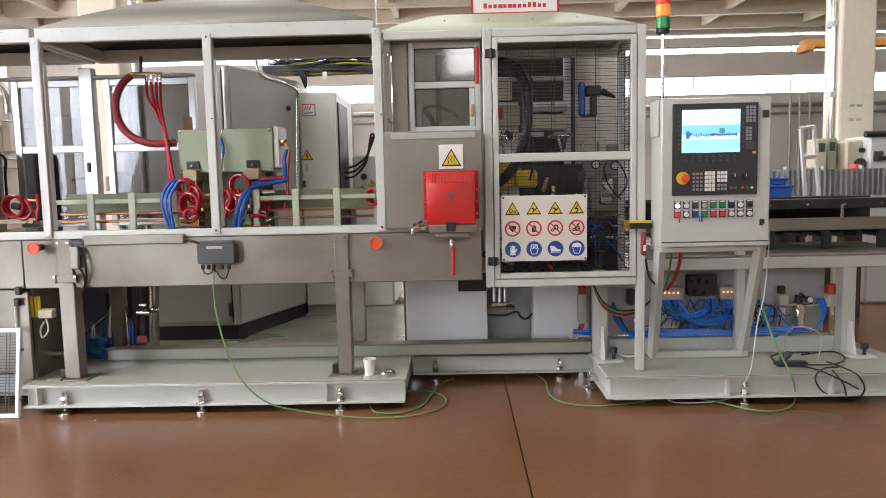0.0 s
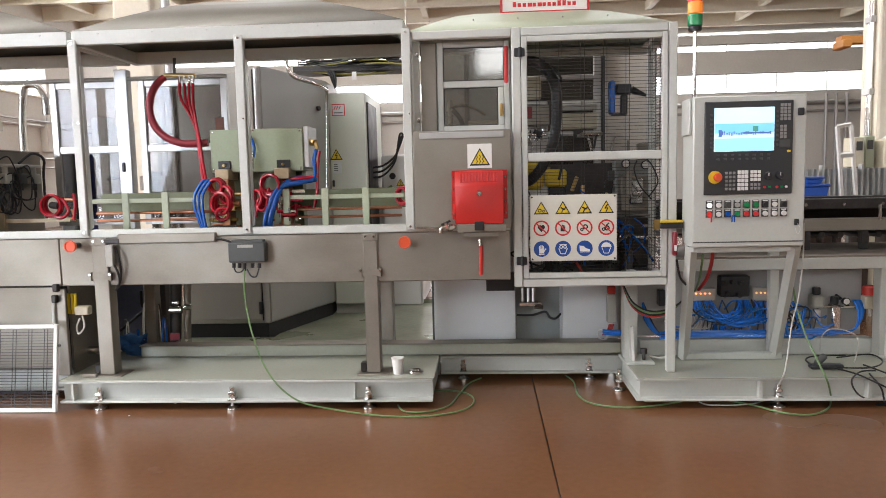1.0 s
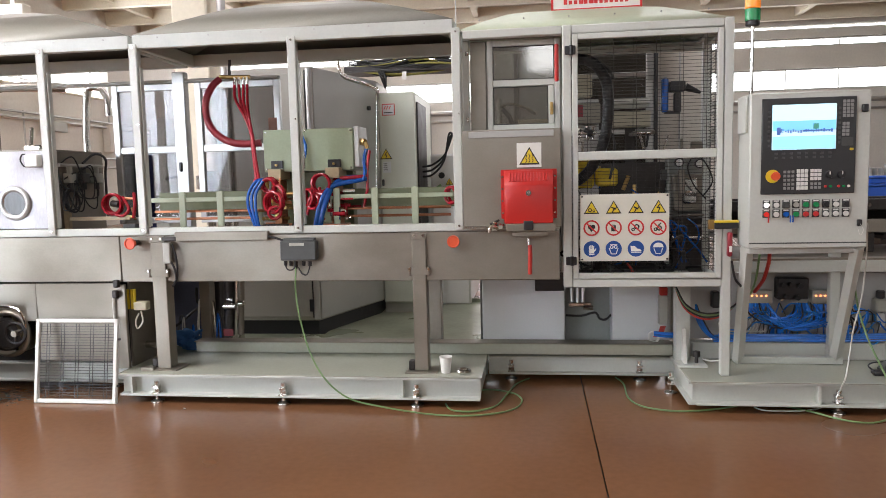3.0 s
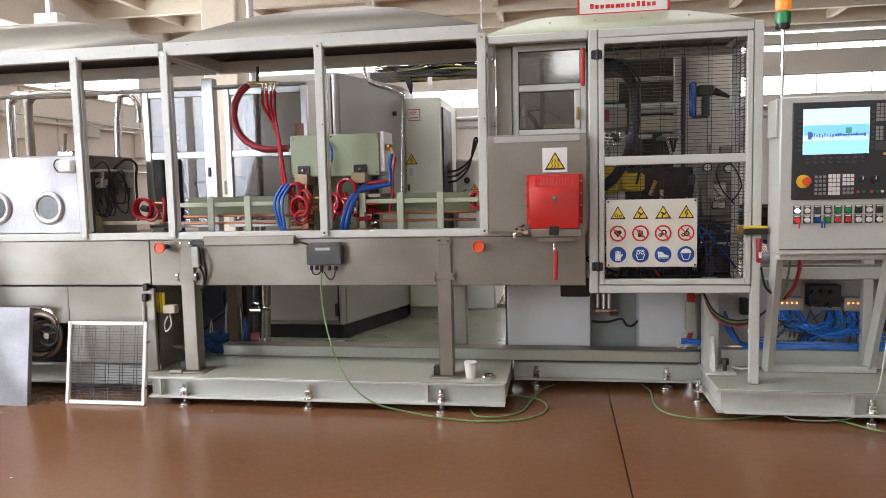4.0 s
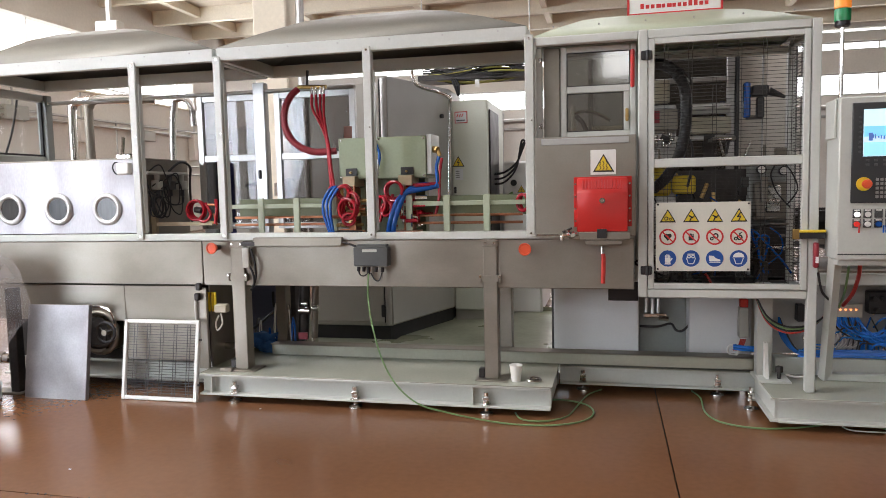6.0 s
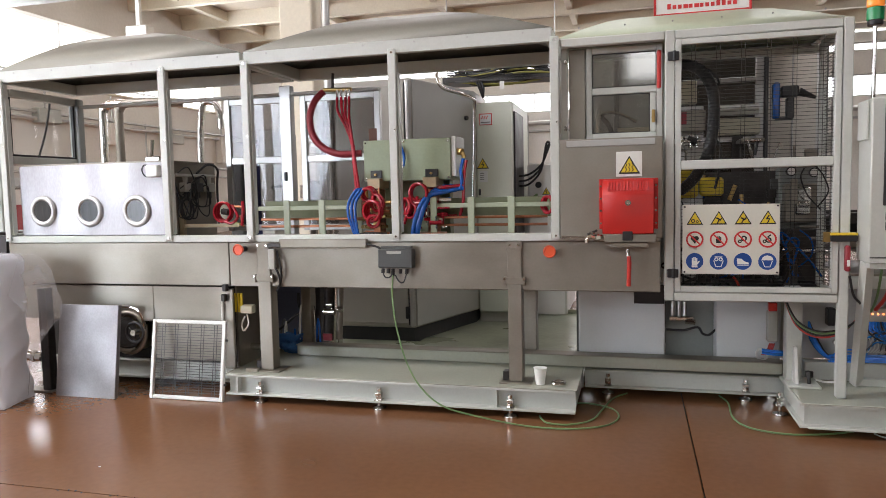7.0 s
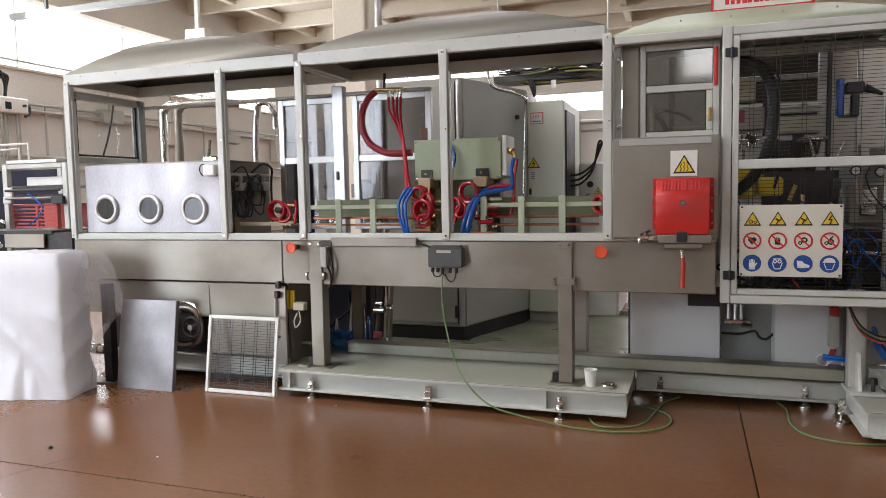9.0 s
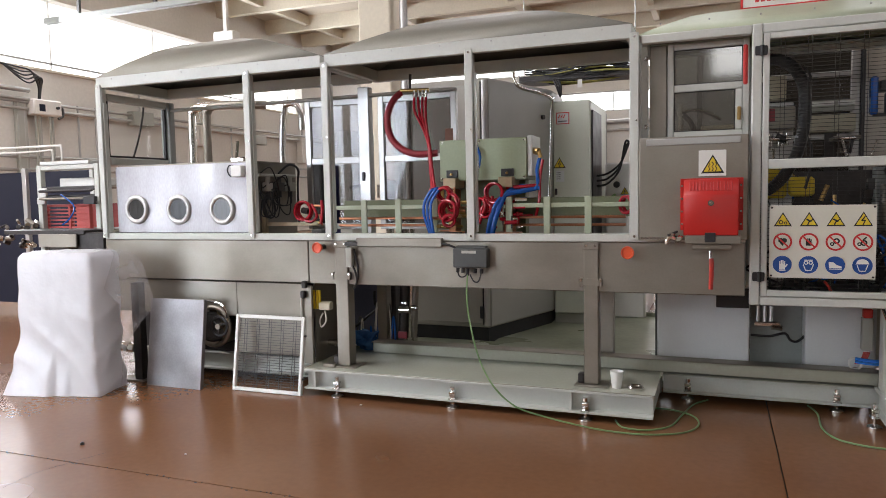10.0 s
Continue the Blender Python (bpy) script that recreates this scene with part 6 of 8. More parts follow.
def junction_box():
    t = thing("junction_box", (-1.283, 3.720, 0.776), "dark grey cable junction box on the trough", "junction box")
    y = 3.70
    part("body", Mesh().box(-1.371, -1.171, y, FY + 0.012, 0.791, 0.898, 0.006), GREYBOX, t)
    part("top_lip", Mesh().box(-1.353, -1.180, y + 0.005, FY, 0.898, 0.912, 0.002), GREYBOX, t)
    part("label_plate", Mesh().box(-1.318, -1.235, y - 0.002, y - 0.0002, 0.871, 0.886), CABINET, t)
    for a, b in (((-1.348, 3.720, 0.787), (-1.350, 3.720, 0.763)), ((-1.318, 3.720, 0.786), (-1.320, 3.720, 0.762)), ((-1.291, 3.720, 0.786), (-1.293, 3.720, 0.746)), ((-1.246, 3.720, 0.785), (-1.248, 3.720, 0.761)), ((-1.210, 3.720, 0.784), (-1.212, 3.720, 0.760))):
        part("gland", Mesh().cyl(a, b, 0.010, 8), RUBBER, t)
    part("jumper", Mesh().tube([(-1.350, 3.720, 0.766), (-1.339, 3.720, 0.741), (-1.315, 3.720, 0.738), (-1.296, 3.720, 0.753)], 0.004, 6, 5), RUBBER, t)
    part("jumper", Mesh().tube([(-1.278, 3.720, 0.752), (-1.253, 3.710, 0.717), (-1.226, 3.710, 0.716), (-1.212, 3.720, 0.763)], 0.004, 6, 5), RUBBER, t)
    solid("black_cable", Mesh().tube([(-1.439, 3.710, 0.924), (-1.392, 3.710, 0.914), (-1.352, 3.715, 0.898)], 0.006, 6, 4), RUBBER, "short black cable from ledge to junction box", "cable")
    solid("earth_cable", Mesh().tube([(-1.291, 3.715, 0.753), (-1.285, 3.680, 0.623), (-1.243, 3.620, 0.469), (-1.173, 3.560, 0.304), (-1.083, 3.520, 0.181), (-0.968, 3.510, 0.094), (-0.816, 3.530, 0.047), (-0.558, 3.536, 0.008), (-0.326, 3.525, 0.008), (-0.142, 3.614, 0.008), (-0.080, 3.763, 0.008), (-0.120, 3.908, 0.008), (-0.251, 3.981, 0.008), (-0.362, 3.954, 0.008)], 0.0045, 8, 8), GREENCABLE, "green earth cable looping down onto the floor", "cable")
    solid("earth_cable", Mesh().tube([(-0.487, 3.709, 0.007), (-0.436, 3.604, 0.007), (-0.318, 3.598, 0.007), (-0.214, 3.695, 0.007), (-0.167, 3.893, 0.007), (-0.115, 4.113, 0.007), (-0.042, 4.229, 0.007)], 0.0045, 8, 8), GREENCABLE, "green earth cable coiled on the floor", "cable")
    solid("earth_cable", Mesh().tube([(0.469, 4.272, 0.007), (0.500, 4.135, 0.007), (0.493, 3.877, 0.007), (0.549, 3.723, 0.007), (0.701, 3.657, 0.007), (0.870, 3.686, 0.007), (1.023, 3.756, 0.007)], 0.0045, 8, 8), GREENCABLE, "green earth cable lying across the floor", "cable")


def cup_and_ring():
    x, y, z = (-0.486, 3.749, 0.169)
    t = solid("paper_cup", cup(x, y, 0.1695), WHITE, "white paper cup standing on the base deck", "cup")
    x, y, z = (-0.388, 3.742, 0.169)
    m = Mesh().ring((x, y, 0.181), (0, 0, 1), 0.030, 0.011, 28, 8).cyl((x - 0.02, y - 0.01, 0.1695), (x - 0.02, y - 0.01, 0.185), 0.016, 12)
    solid("metal_ring", m, CHROME, "small machined metal rings on the deck", "machined part")


def cup(x, y, z, h=0.085):
    m = Mesh()
    n = 28
    prof = [(0.024, 0.0), (0.034, h), (0.036, h + 0.002), (0.0355, h + 0.004), (0.033, h), (0.0235, 0.006)]
    rings = [[m.bm.verts.new((x + r * math.cos(2 * math.pi * i / n), y + r * math.sin(2 * math.pi * i / n), z + k)) for i in range(n)] for r, k in prof]
    for a, b in zip(rings, rings[1:]):
        for i in range(n):
            m.bm.faces.new((a[i], a[(i + 1) % n], b[(i + 1) % n], b[i]))
    m.bm.faces.new(rings[-1])
    m.bm.faces.new(rings[0][::-1])
    return m


junction_box()
cup_and_ring()


# ---- inside the guard cell ----
def cell_inside():
    # inner framed doors at the back of the cell
    y = 4.55
    x0, x1 = 0.188, 0.729
    t = thing("inner_guard_door", ((x0 + x1) / 2, y, 0.16), "grey framed inner door with dark panes and crossbars", "guard door")
    zt, zb = 2.057, 0.75
    part("door_frame", Mesh().border(x0, x1, y, y + 0.04, zb, zt, 0.045), ALU, t)
    zs = [zt - 0.045, 1.822, 1.479, zb + 0.045]
    for z in zs[1:3]:
        part("crossbar", Mesh().box(x0 + 0.046, x1 - 0.046, y + 0.002, y + 0.038, z - 0.016, z + 0.016, 0.003), ALU, t)
    for a, b in ((zs[1], zs[0]), (zs[2], zs[1]), (zs[3], zs[2])):
        p = part("pane", Mesh().box(x0 + 0.045, x1 - 0.045, y + 0.018, y + 0.022, a, b), DARKPANE, t)
        p.visible_shadow = False
    part("door_edge", Mesh().box(x1 + 0.002, x1 + 0.022, y - 0.01, y + 0.05, zb, zt + 0.03), BLACK, t)
    part("leg", Mesh().box(x0, x0 + 0.04, y + 0.001, y + 0.039, 0.157, zb - 0.001).box(x1 - 0.04, x1, y + 0.001, y + 0.039, 0.157, zb - 0.001), ALU, t)
    # plain sheet that closes the back of the cell, and housings behind the door
    xs0, xs1 = 0.754, 1.033
    b = thing("cell_back_sheet", ((xs0 + xs1) / 2, 4.62, 0.75), "dull grey-beige sheet closing the back of the cell", "panel")
    part("sheet", Mesh().box(xs0, xs1, 4.62, 4.624, 0.16, 2.095, 0.001), GREYBEIGE, b)
    for x in (xs0, 0.888, xs1 - 0.012):
        part("seam", Mesh().box(x, x + 0.012, 4.612, 4.6195, 0.16, 2.088, 0.002), ALU, b)
    for a, c, z0, z1, m in ((0.472, 0.700, 1.499, 1.597, CREAMBOX), (0.249, 0.355, 1.688, 1.826, CREAMBOX)):
        k = thing("drive_housing", ((a + c) / 2, 4.8, 0.17), "cream drive housing fixed before the inner door", "housing", "drive housings")
        part("case", Mesh().box(a, c, 4.48, 4.545, z0, z1, 0.006), m, k)
        part("column", Mesh().box((a + c) / 2 - 0.03, (a + c) / 2 + 0.03, 4.535, 4.547, 0.62, z0 - 0.001), DARKMETAL, k)
    k = thing("reflection_rail", (0.58, 4.520, 1.622), "white rail in two lengths, coloured for a window reflection", "rail")
    for a, c in ((0.471, 0.598), (0.616, 0.697)):
        # white enamel paints the bright window reflection along the rail
        part("rail", Mesh().box(a, c, 4.490, 4.510, 1.645, 1.668, 0.002), WHITE, k)
    part("carrier", Mesh().box(0.471, 0.697, 4.511, 4.545, 1.615, 1.676, 0.003), CABINET, k)
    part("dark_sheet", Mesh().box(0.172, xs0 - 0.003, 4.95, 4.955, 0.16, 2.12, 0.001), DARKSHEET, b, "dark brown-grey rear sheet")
    # tooling column with spindle blocks
    c = thing("clamping_station", (0.334, 4.2, 0.262), "polished tooling head with clamps in the guard cell", "tooling")
    part("column", Mesh().box(0.245, 0.370, 4.22, 4.34, 0.663, 1.649, 0.006), ALU, c)
    part("carriage", Mesh().box(0.231, 0.373, 4.14, 4.218, 1.503, 1.618, 0.006), STEEL, c)
    part("red_label", Mesh().box(0.237, 0.275, 4.134, 4.139, 1.541, 1.608), REDHOSE, c)
    for a, b, r, m in (((0.254, 4.120, 1.476), (0.253, 4.120, 1.393), 0.012, CHROME), ((0.299, 4.120, 1.488), (0.298, 4.120, 1.411), 0.016, CHROME), ((0.331, 4.120, 1.481), (0.330, 4.120, 1.417), 0.010, CHROME), ((0.272, 4.120, 1.402), (0.271, 4.120, 1.338), 0.008, CHROME), ((0.233, 4.100, 1.450), (0.348, 4.100, 1.447), 0.008, CHROME), ((0.279, 4.110, 1.465), (0.323, 4.110, 1.442), 0.02, BLACK)):
        part("clamp_rod", Mesh().cyl(a, b, r, 10), m, c)
    for a, b, r, m in (((0.593, 4.300, 1.454), (0.674, 4.300, 1.452), 0.012, CHROME), ((0.610, 4.300, 1.447), (0.633, 4.300, 1.360), 0.009, CHROME), ((0.660, 4.300, 1.446), (0.647, 4.300, 1.370), 0.007, BLACK)):
        part("arm", Mesh().cyl(a, b, r, 10), m, c)
    part("arm_bracket", Mesh().box(0.577, 0.701, 4.32, 4.54, 1.447, 1.467, 0.003), STEEL, c)
    # corrugated hose
    m = Mesh()
    path = spline([Vector(p) for p in ((0.227, 4.050, 1.851), (0.294, 4.030, 1.837), (0.353, 4.000, 1.785), (0.391, 3.980, 1.699), (0.398, 3.970, 1.591), (0.390, 3.970, 1.469), (0.361, 3.970, 1.353), (0.298, 3.980, 1.240), (0.230, 4.000, 1.179))], 14)
    m.tube(path, 0.028, 12, 0)
    for i in range(0, len(path) - 1, 2):
        d = path[i + 1] - path[i]
        m.ring(path[i], d, 0.0282, 0.0030, 14, 6)
    solid("corrugated_hose", m, HOSEBLACK, "thick black corrugated cable hose in an arc", "hose")
    hose("black_cable", [(0.293, 4.100, 1.858), (0.363, 4.100, 1.831), (0.416, 4.100, 1.792), (0.435, 4.100, 1.745), (0.409, 4.100, 1.755)], 0.006, RUBBER, "thin black cable looped beside the hose", "cable")
    hose("black_cable", [(0.422, 4.100, 1.452), (0.444, 4.100, 1.397), (0.439, 4.100, 1.286), (0.419, 4.100, 1.190)], 0.007, RUBBER, "thin black cable hanging in the cell", "cable")
    # blue clamp gun on the mesh
    b = thing("blue_clamp", (0.730, 4.120, 1.551), "blue clamp with black valve hung on the mesh", "clamp")
    part("body", Mesh().box(0.704, 0.736, 4.10, 4.16, 1.551, 1.737, 0.008), BLUEHOSE, b)
    part("head", Mesh().box(0.743, 0.826, 4.10, 4.16, 1.660, 1.717, 0.006), BLACK, b)
    part("grip", Mesh().box(0.768, 0.806, 4.11, 4.15, 1.546, 1.657, 0.006), BLACK, b)
    part("nozzle", Mesh().cyl((0.831, 4.130, 1.686), (0.911, 4.130, 1.652), 0.022, 10, 0.008), BLACK, b)
    part("link", Mesh().box(0.717, 0.800, 4.12, 4.14, 1.541, 1.557), BLACK, b)
    # yellow shrouds
    for a, bb, c0, c1 in ((0.228, 0.338, 1.142, 1.298), (0.347, 0.470, 1.150, 1.252)):
        solid("yellow_shroud", Mesh().box(a, bb, 4.15, 4.216, c0, c1, 0.014), YELLOW, "yellow plastic shroud on the tooling", "shroud", "yellow shrouds")
    # gearbox and tail stock on the right
    g = thing("tail_stock", (0.884, 4.32, 0.262), "oily steel tail stock with polished clamp blocks", "tooling")
    part("slide", Mesh().box(0.780, 0.982, 4.36, 4.46, 0.663, 1.298, 0.006), GREYPANEL, g)
    part("block", Mesh().box(0.797, 0.971, 4.27, 4.355, 0.996, 1.207, 0.008), STEEL, g)
    part("clamp", Mesh().box(0.842, 0.922, 4.23, 4.268, 1.040, 1.187, 0.008), CHROME, g)
    part("plunger", Mesh().cyl((0.858, 4.220, 1.098), (0.905, 4.220, 1.097), 0.015, 10), CHROME, g)
    for p in ((0.824, 4.280, 1.275), (0.937, 4.280, 1.266)):
        k = part("gauge", Mesh().cyl(p, (p[0], p[1] - 0.03, p[2]), 0.026, 20, bev=0.003), BLACK, g)
        part("dial", Mesh().cyl((p[0], p[1] - 0.0305, p[2]), (p[0], p[1] - 0.033, p[2]), 0.020, 18), WHITE, k)
    part("lower_block", Mesh().box(0.789, 0.992, 4.26, 4.355, 0.673, 0.962, 0.008), DARKMETAL, g)
    part("shaft", Mesh().cyl((0.774, 4.200, 0.851), (1.013, 4.200, 0.840), 0.012, 10), CHROME, g)
    # dark machine bed and back sheet
    s = solid("lathe_bed", Mesh().box(0.220, 1.030, 4.47, 4.53, 0.663, 1.286, 0.004), DARKMETAL, "dark steel machine bed behind the tooling", "machine bed")
    rng = random.Random(31)
    n = thing("cable_bundle", (0.798, 4.15, 0.66), "tangle of black and blue cables low in the cell", "cable bundle")
    part("tray", Mesh().box(0.208, 0.999, 3.80, 4.54, 0.650, 0.662), DARKMETAL, n)
    for i in range(16):
        x = 0.634 + rng.uniform(-0.38, 0.32)
        z = 0.665 + rng.random() * 0.05
        part("cable", Mesh().tube([(x, 4.12, z), (x + rng.uniform(-0.1, 0.1), 4.05 + rng.uniform(-0.05, 0.08), z + 0.10 + 0.16 * rng.random()), (x + rng.uniform(-0.15, 0.15), 4.1, z + 0.2 * rng.random() + 0.05), (x + rng.uniform(-0.2, 0.2), 4.14, z)], 0.006, 6, 6), (RUBBER, RUBBER, RUBBER, GREYBOX, BLUEHOSE)[i % 5], n)
    k = thing("tooling_cluster", (0.6, 4.2, 0.663), "cluster of dark and chrome tooling parts in the cell", "tooling")
    for i in range(60):
        x, yy, z = rng.uniform(0.24, 0.95), rng.uniform(4.08, 4.44), rng.uniform(0.70, 1.36)
        if 0.62 < x < 0.72 and z > 1.1:
            continue
        if i % 3 == 0:
            w, h = rng.uniform(0.015, 0.05), rng.uniform(0.015, 0.07)
            part("block", Mesh().box(x - w, x + w, yy, yy + 0.04, z - h, z + h, 0.004), (DARKMETAL, BLACK, GREYBOX, STEEL)[i % 4], k)
        elif i % 3 == 1:
            d = Vector(rng.choice(((0.09, 0, 0), (0, 0, 0.12), (0.03, 0, 0.08))))
            part("rod", Mesh().cyl(Vector((x, yy, z)), Vector((x, yy, z)) + d, rng.uniform(0.005, 0.012), 8), (CHROME, STEEL, BLACK, BRASS)[i % 4], k)
        else:
            part("cable", Mesh().tube([(x, yy, z), (x + rng.uniform(-0.06, 0.06), yy - 0.04, z - 0.05), (x + rng.uniform(-0.08, 0.08), yy - 0.02, z - 0.14), (x + rng.uniform(-0.1, 0.1), yy, max(0.67, z - 0.22))], 0.004, 6, 6), (RUBBER, BLUEHOSE, RUBBER, GREYBOX)[i % 4], k)
    hose("red_cable", [(0.485, 3.860, 0.742), (0.503, 3.860, 0.717), (0.522, 3.870, 0.678)], 0.006, REDWIRE, "short red cable under the sign board", "cable")


# ---- beneath the trough ----
def underside():
    for a, b, c in ((-0.324, 0.173, "white enamelled cabinet with a black vent"), (0.452, 0.792, "white enamelled cabinet beside a grey terminal strip")):
        t = thing("power_cabinet", ((a + b) / 2, 4.45, 0.157), c, "cabinet", "white cabinets")
        part("body", Mesh().box(a, b, 4.30, 4.75, 0.158, 0.648, 0.006), WHITECAB, t)
        if a < 0:
            part("vent", Mesh().box(-0.003, b - 0.004, 4.292, 4.2995, 0.528, 0.64, 0.002), BLACK, t)
    solid("backing_screen", Mesh().box(0.183, 0.461, 4.44, 4.46, 0.158, 0.64), GREYPANEL, "grey back panel between the white cabinets", "panel")
    t = thing("pneumatic_cylinder", (0.245, 4.350, 0.431), "small chrome pneumatic cylinder with black hoses", "cylinder")
    for a, b in (((0.219, 4.350, 0.537), (0.218, 4.350, 0.453)), ((0.254, 4.350, 0.536), (0.253, 4.350, 0.445)), ((0.285, 4.350, 0.536), (0.284, 4.350, 0.451))):
        part("rod", Mesh().cyl(a, b, 0.010, 8), ALU, t)
    part("yoke", Mesh().box(0.197, 0.332, 4.33, 4.37, 0.424, 0.448, 0.004), CHROME, t)
    part("valve", Mesh().cyl((0.286, 4.330, 0.423), (0.341, 4.330, 0.419), 0.016, 8), CHROME, t)
    part("black_hose", Mesh().tube([(0.182, 4.360, 0.367), (0.279, 4.350, 0.367), (0.355, 4.340, 0.388), (0.382, 4.330, 0.354), (0.416, 4.330, 0.347), (0.454, 4.360, 0.372)], 0.007, 8, 6), RUBBER, t)
    t = thing("terminal_strip", (0.750, 4.260, 0.264), "grey vertical cable duct with red and blue ends", "cable duct")
    part("duct", Mesh().box(0.708, 0.760, 4.20, 4.25, 0.342, 0.512, 0.004), CABINET, t)
    part("red_plug", Mesh().box(0.712, 0.756, 4.20, 4.24, 0.513, 0.560, 0.004), REDWIRE, t)
    for k in range(4):
        o = k * 0.008
        part("wire", Mesh().tube([(0.728 + o, 4.25, 0.325), (0.712 + o, 4.24, 0.286), (0.682 + o, 4.22, 0.267)], 0.004, 6, 5), REDWIRE, t)
        part("blue_wire", Mesh().tube([(0.679, 4.2, 0.278 + o), (0.737, 4.19, 0.273 + o), (0.796, 4.18, 0.274 + o)], 0.004, 6, 5), BLUETUBE, t)
    part("ring", Mesh().ring((0.682, 4.220, 0.267), (0.5, 1, 0), 0.030, 0.006, 24, 6), WHITE, t)
    # pump group at the left
    t = thing("coolant_pump", (-2.084, 4.620, 0.170), "chrome pump pipes on a dark motor behind the deck", "pump")
    part("motor", Mesh().box(-2.178, -2.065, 4.42, 4.60, 0.17, 0.665, 0.008), DARKMETAL, t)
    for a, b, r in (((-1.980, 4.350, 0.238), (-1.957, 4.350, 0.597), 0.036), ((-1.910, 4.370, 0.239), (-1.888, 4.370, 0.593), 0.022)):
        k = part("pipe", Mesh().cyl(a, b, r, 16), DARKMETAL if r > 0.03 else STEEL, t)
    for a, b, r in (((-1.994, 4.330, 0.431), (-1.916, 4.330, 0.430), 0.026), ((-1.906, 4.340, 0.446), (-1.860, 4.340, 0.445), 0.020), ((-1.977, 4.330, 0.477), (-1.935, 4.330, 0.476), 0.016)):
        part("coupling", Mesh().cyl(a, b, r, 12, bev=0.004), CHROME, t)
    part("red_tag", Mesh().box(-1.998, -1.928, 4.295, 4.30, 0.242, 0.288), REDHOSE, t)
    part("lower_panel", Mesh().box(-2.599, -2.158, 4.64, 4.66, 0.17, 0.67), NAVYSTEEL, t)
    hose("black_cable", [(-2.212, 4.400, 0.541), (-2.201, 4.380, 0.455), (-2.164, 4.360, 0.433), (-2.214, 4.340, 0.391), (-2.305, 4.300, 0.312), (-2.366, 4.280, 0.289)], 0.009, RUBBER, "black cable sagging behind the leg", "cable")
    # loose tubes heaped behind the leg
    tg = thing("loose_tube_heap", (-2.17, 4.28, 0.170), "heap of loose blue, black and clear tubes behind the leg", "tube heap")
    rg = random.Random(51)
    for i in range(14):
        x, z = rg.uniform(-2.26, -2.03), 0.176
        w, h = rg.uniform(-0.10, 0.10), rg.uniform(0.10, 0.30)
        part("tube", Mesh().tube([(x, 4.29, z), (x + w * 0.2, 4.30 + 0.02 * rg.random(), z + h * 0.7), (x + w * 0.6, 4.31, z + h), (x + w, 4.30, z + h * rg.uniform(0.4, 0.8)), (x + w * 1.2, 4.29, z + 0.01)], rg.uniform(0.004, 0.008), 6, 6), (BLUEHOSE, RUBBER, WHITECABLE, GREYBOX, CHROME)[i % 5], tg)
    # crumpled blue rag
    m = Mesh()
    bmesh.ops.create_icosphere(m.bm, subdivisions=4, radius=0.1)
    c = Vector((-2.20, 4.260, 0.300))
    for v in m.bm.verts:
        p = v.co.copy()
        k = 1 + 1.0 * noise.noise(p * 14) + 0.45 * noise.noise(p * 34)
        v.co = Vector((p.x * k * 0.95, p.y * k * 0.7, max(-0.055, p.z * k * 0.6))) + c + Vector((0, 0, 0.01))
    low = min(v.co.z for v in m.bm.verts)
    for v in m.bm.verts:
        v.co.z += 0.171 - low
    solid("blue_rag", m, RAG, "crumpled blue rag lying on the deck", "rag")
    m = Mesh()
    bmesh.ops.create_icosphere(m.bm, subdivisions=3, radius=0.07)
    c = Vector((-2.332, 4.350, 0.302))
    for v in m.bm.verts:
        p = v.co.copy()
        k = 1 + 0.8 * noise.noise(p * 15 + Vector((4, 0, 0)))
        v.co = Vector((p.x * k * 1.2, p.y * k, p.z * k * 0.5)) + Vector((c.x, c.y, 0))
    low = min(v.co.z for v in m.bm.verts)
    for v in m.bm.verts:
        v.co.z += 0.17 - low
    solid("grey_rag", m, WHITECAB, "crumpled pale plastic bag on the deck", "bag")


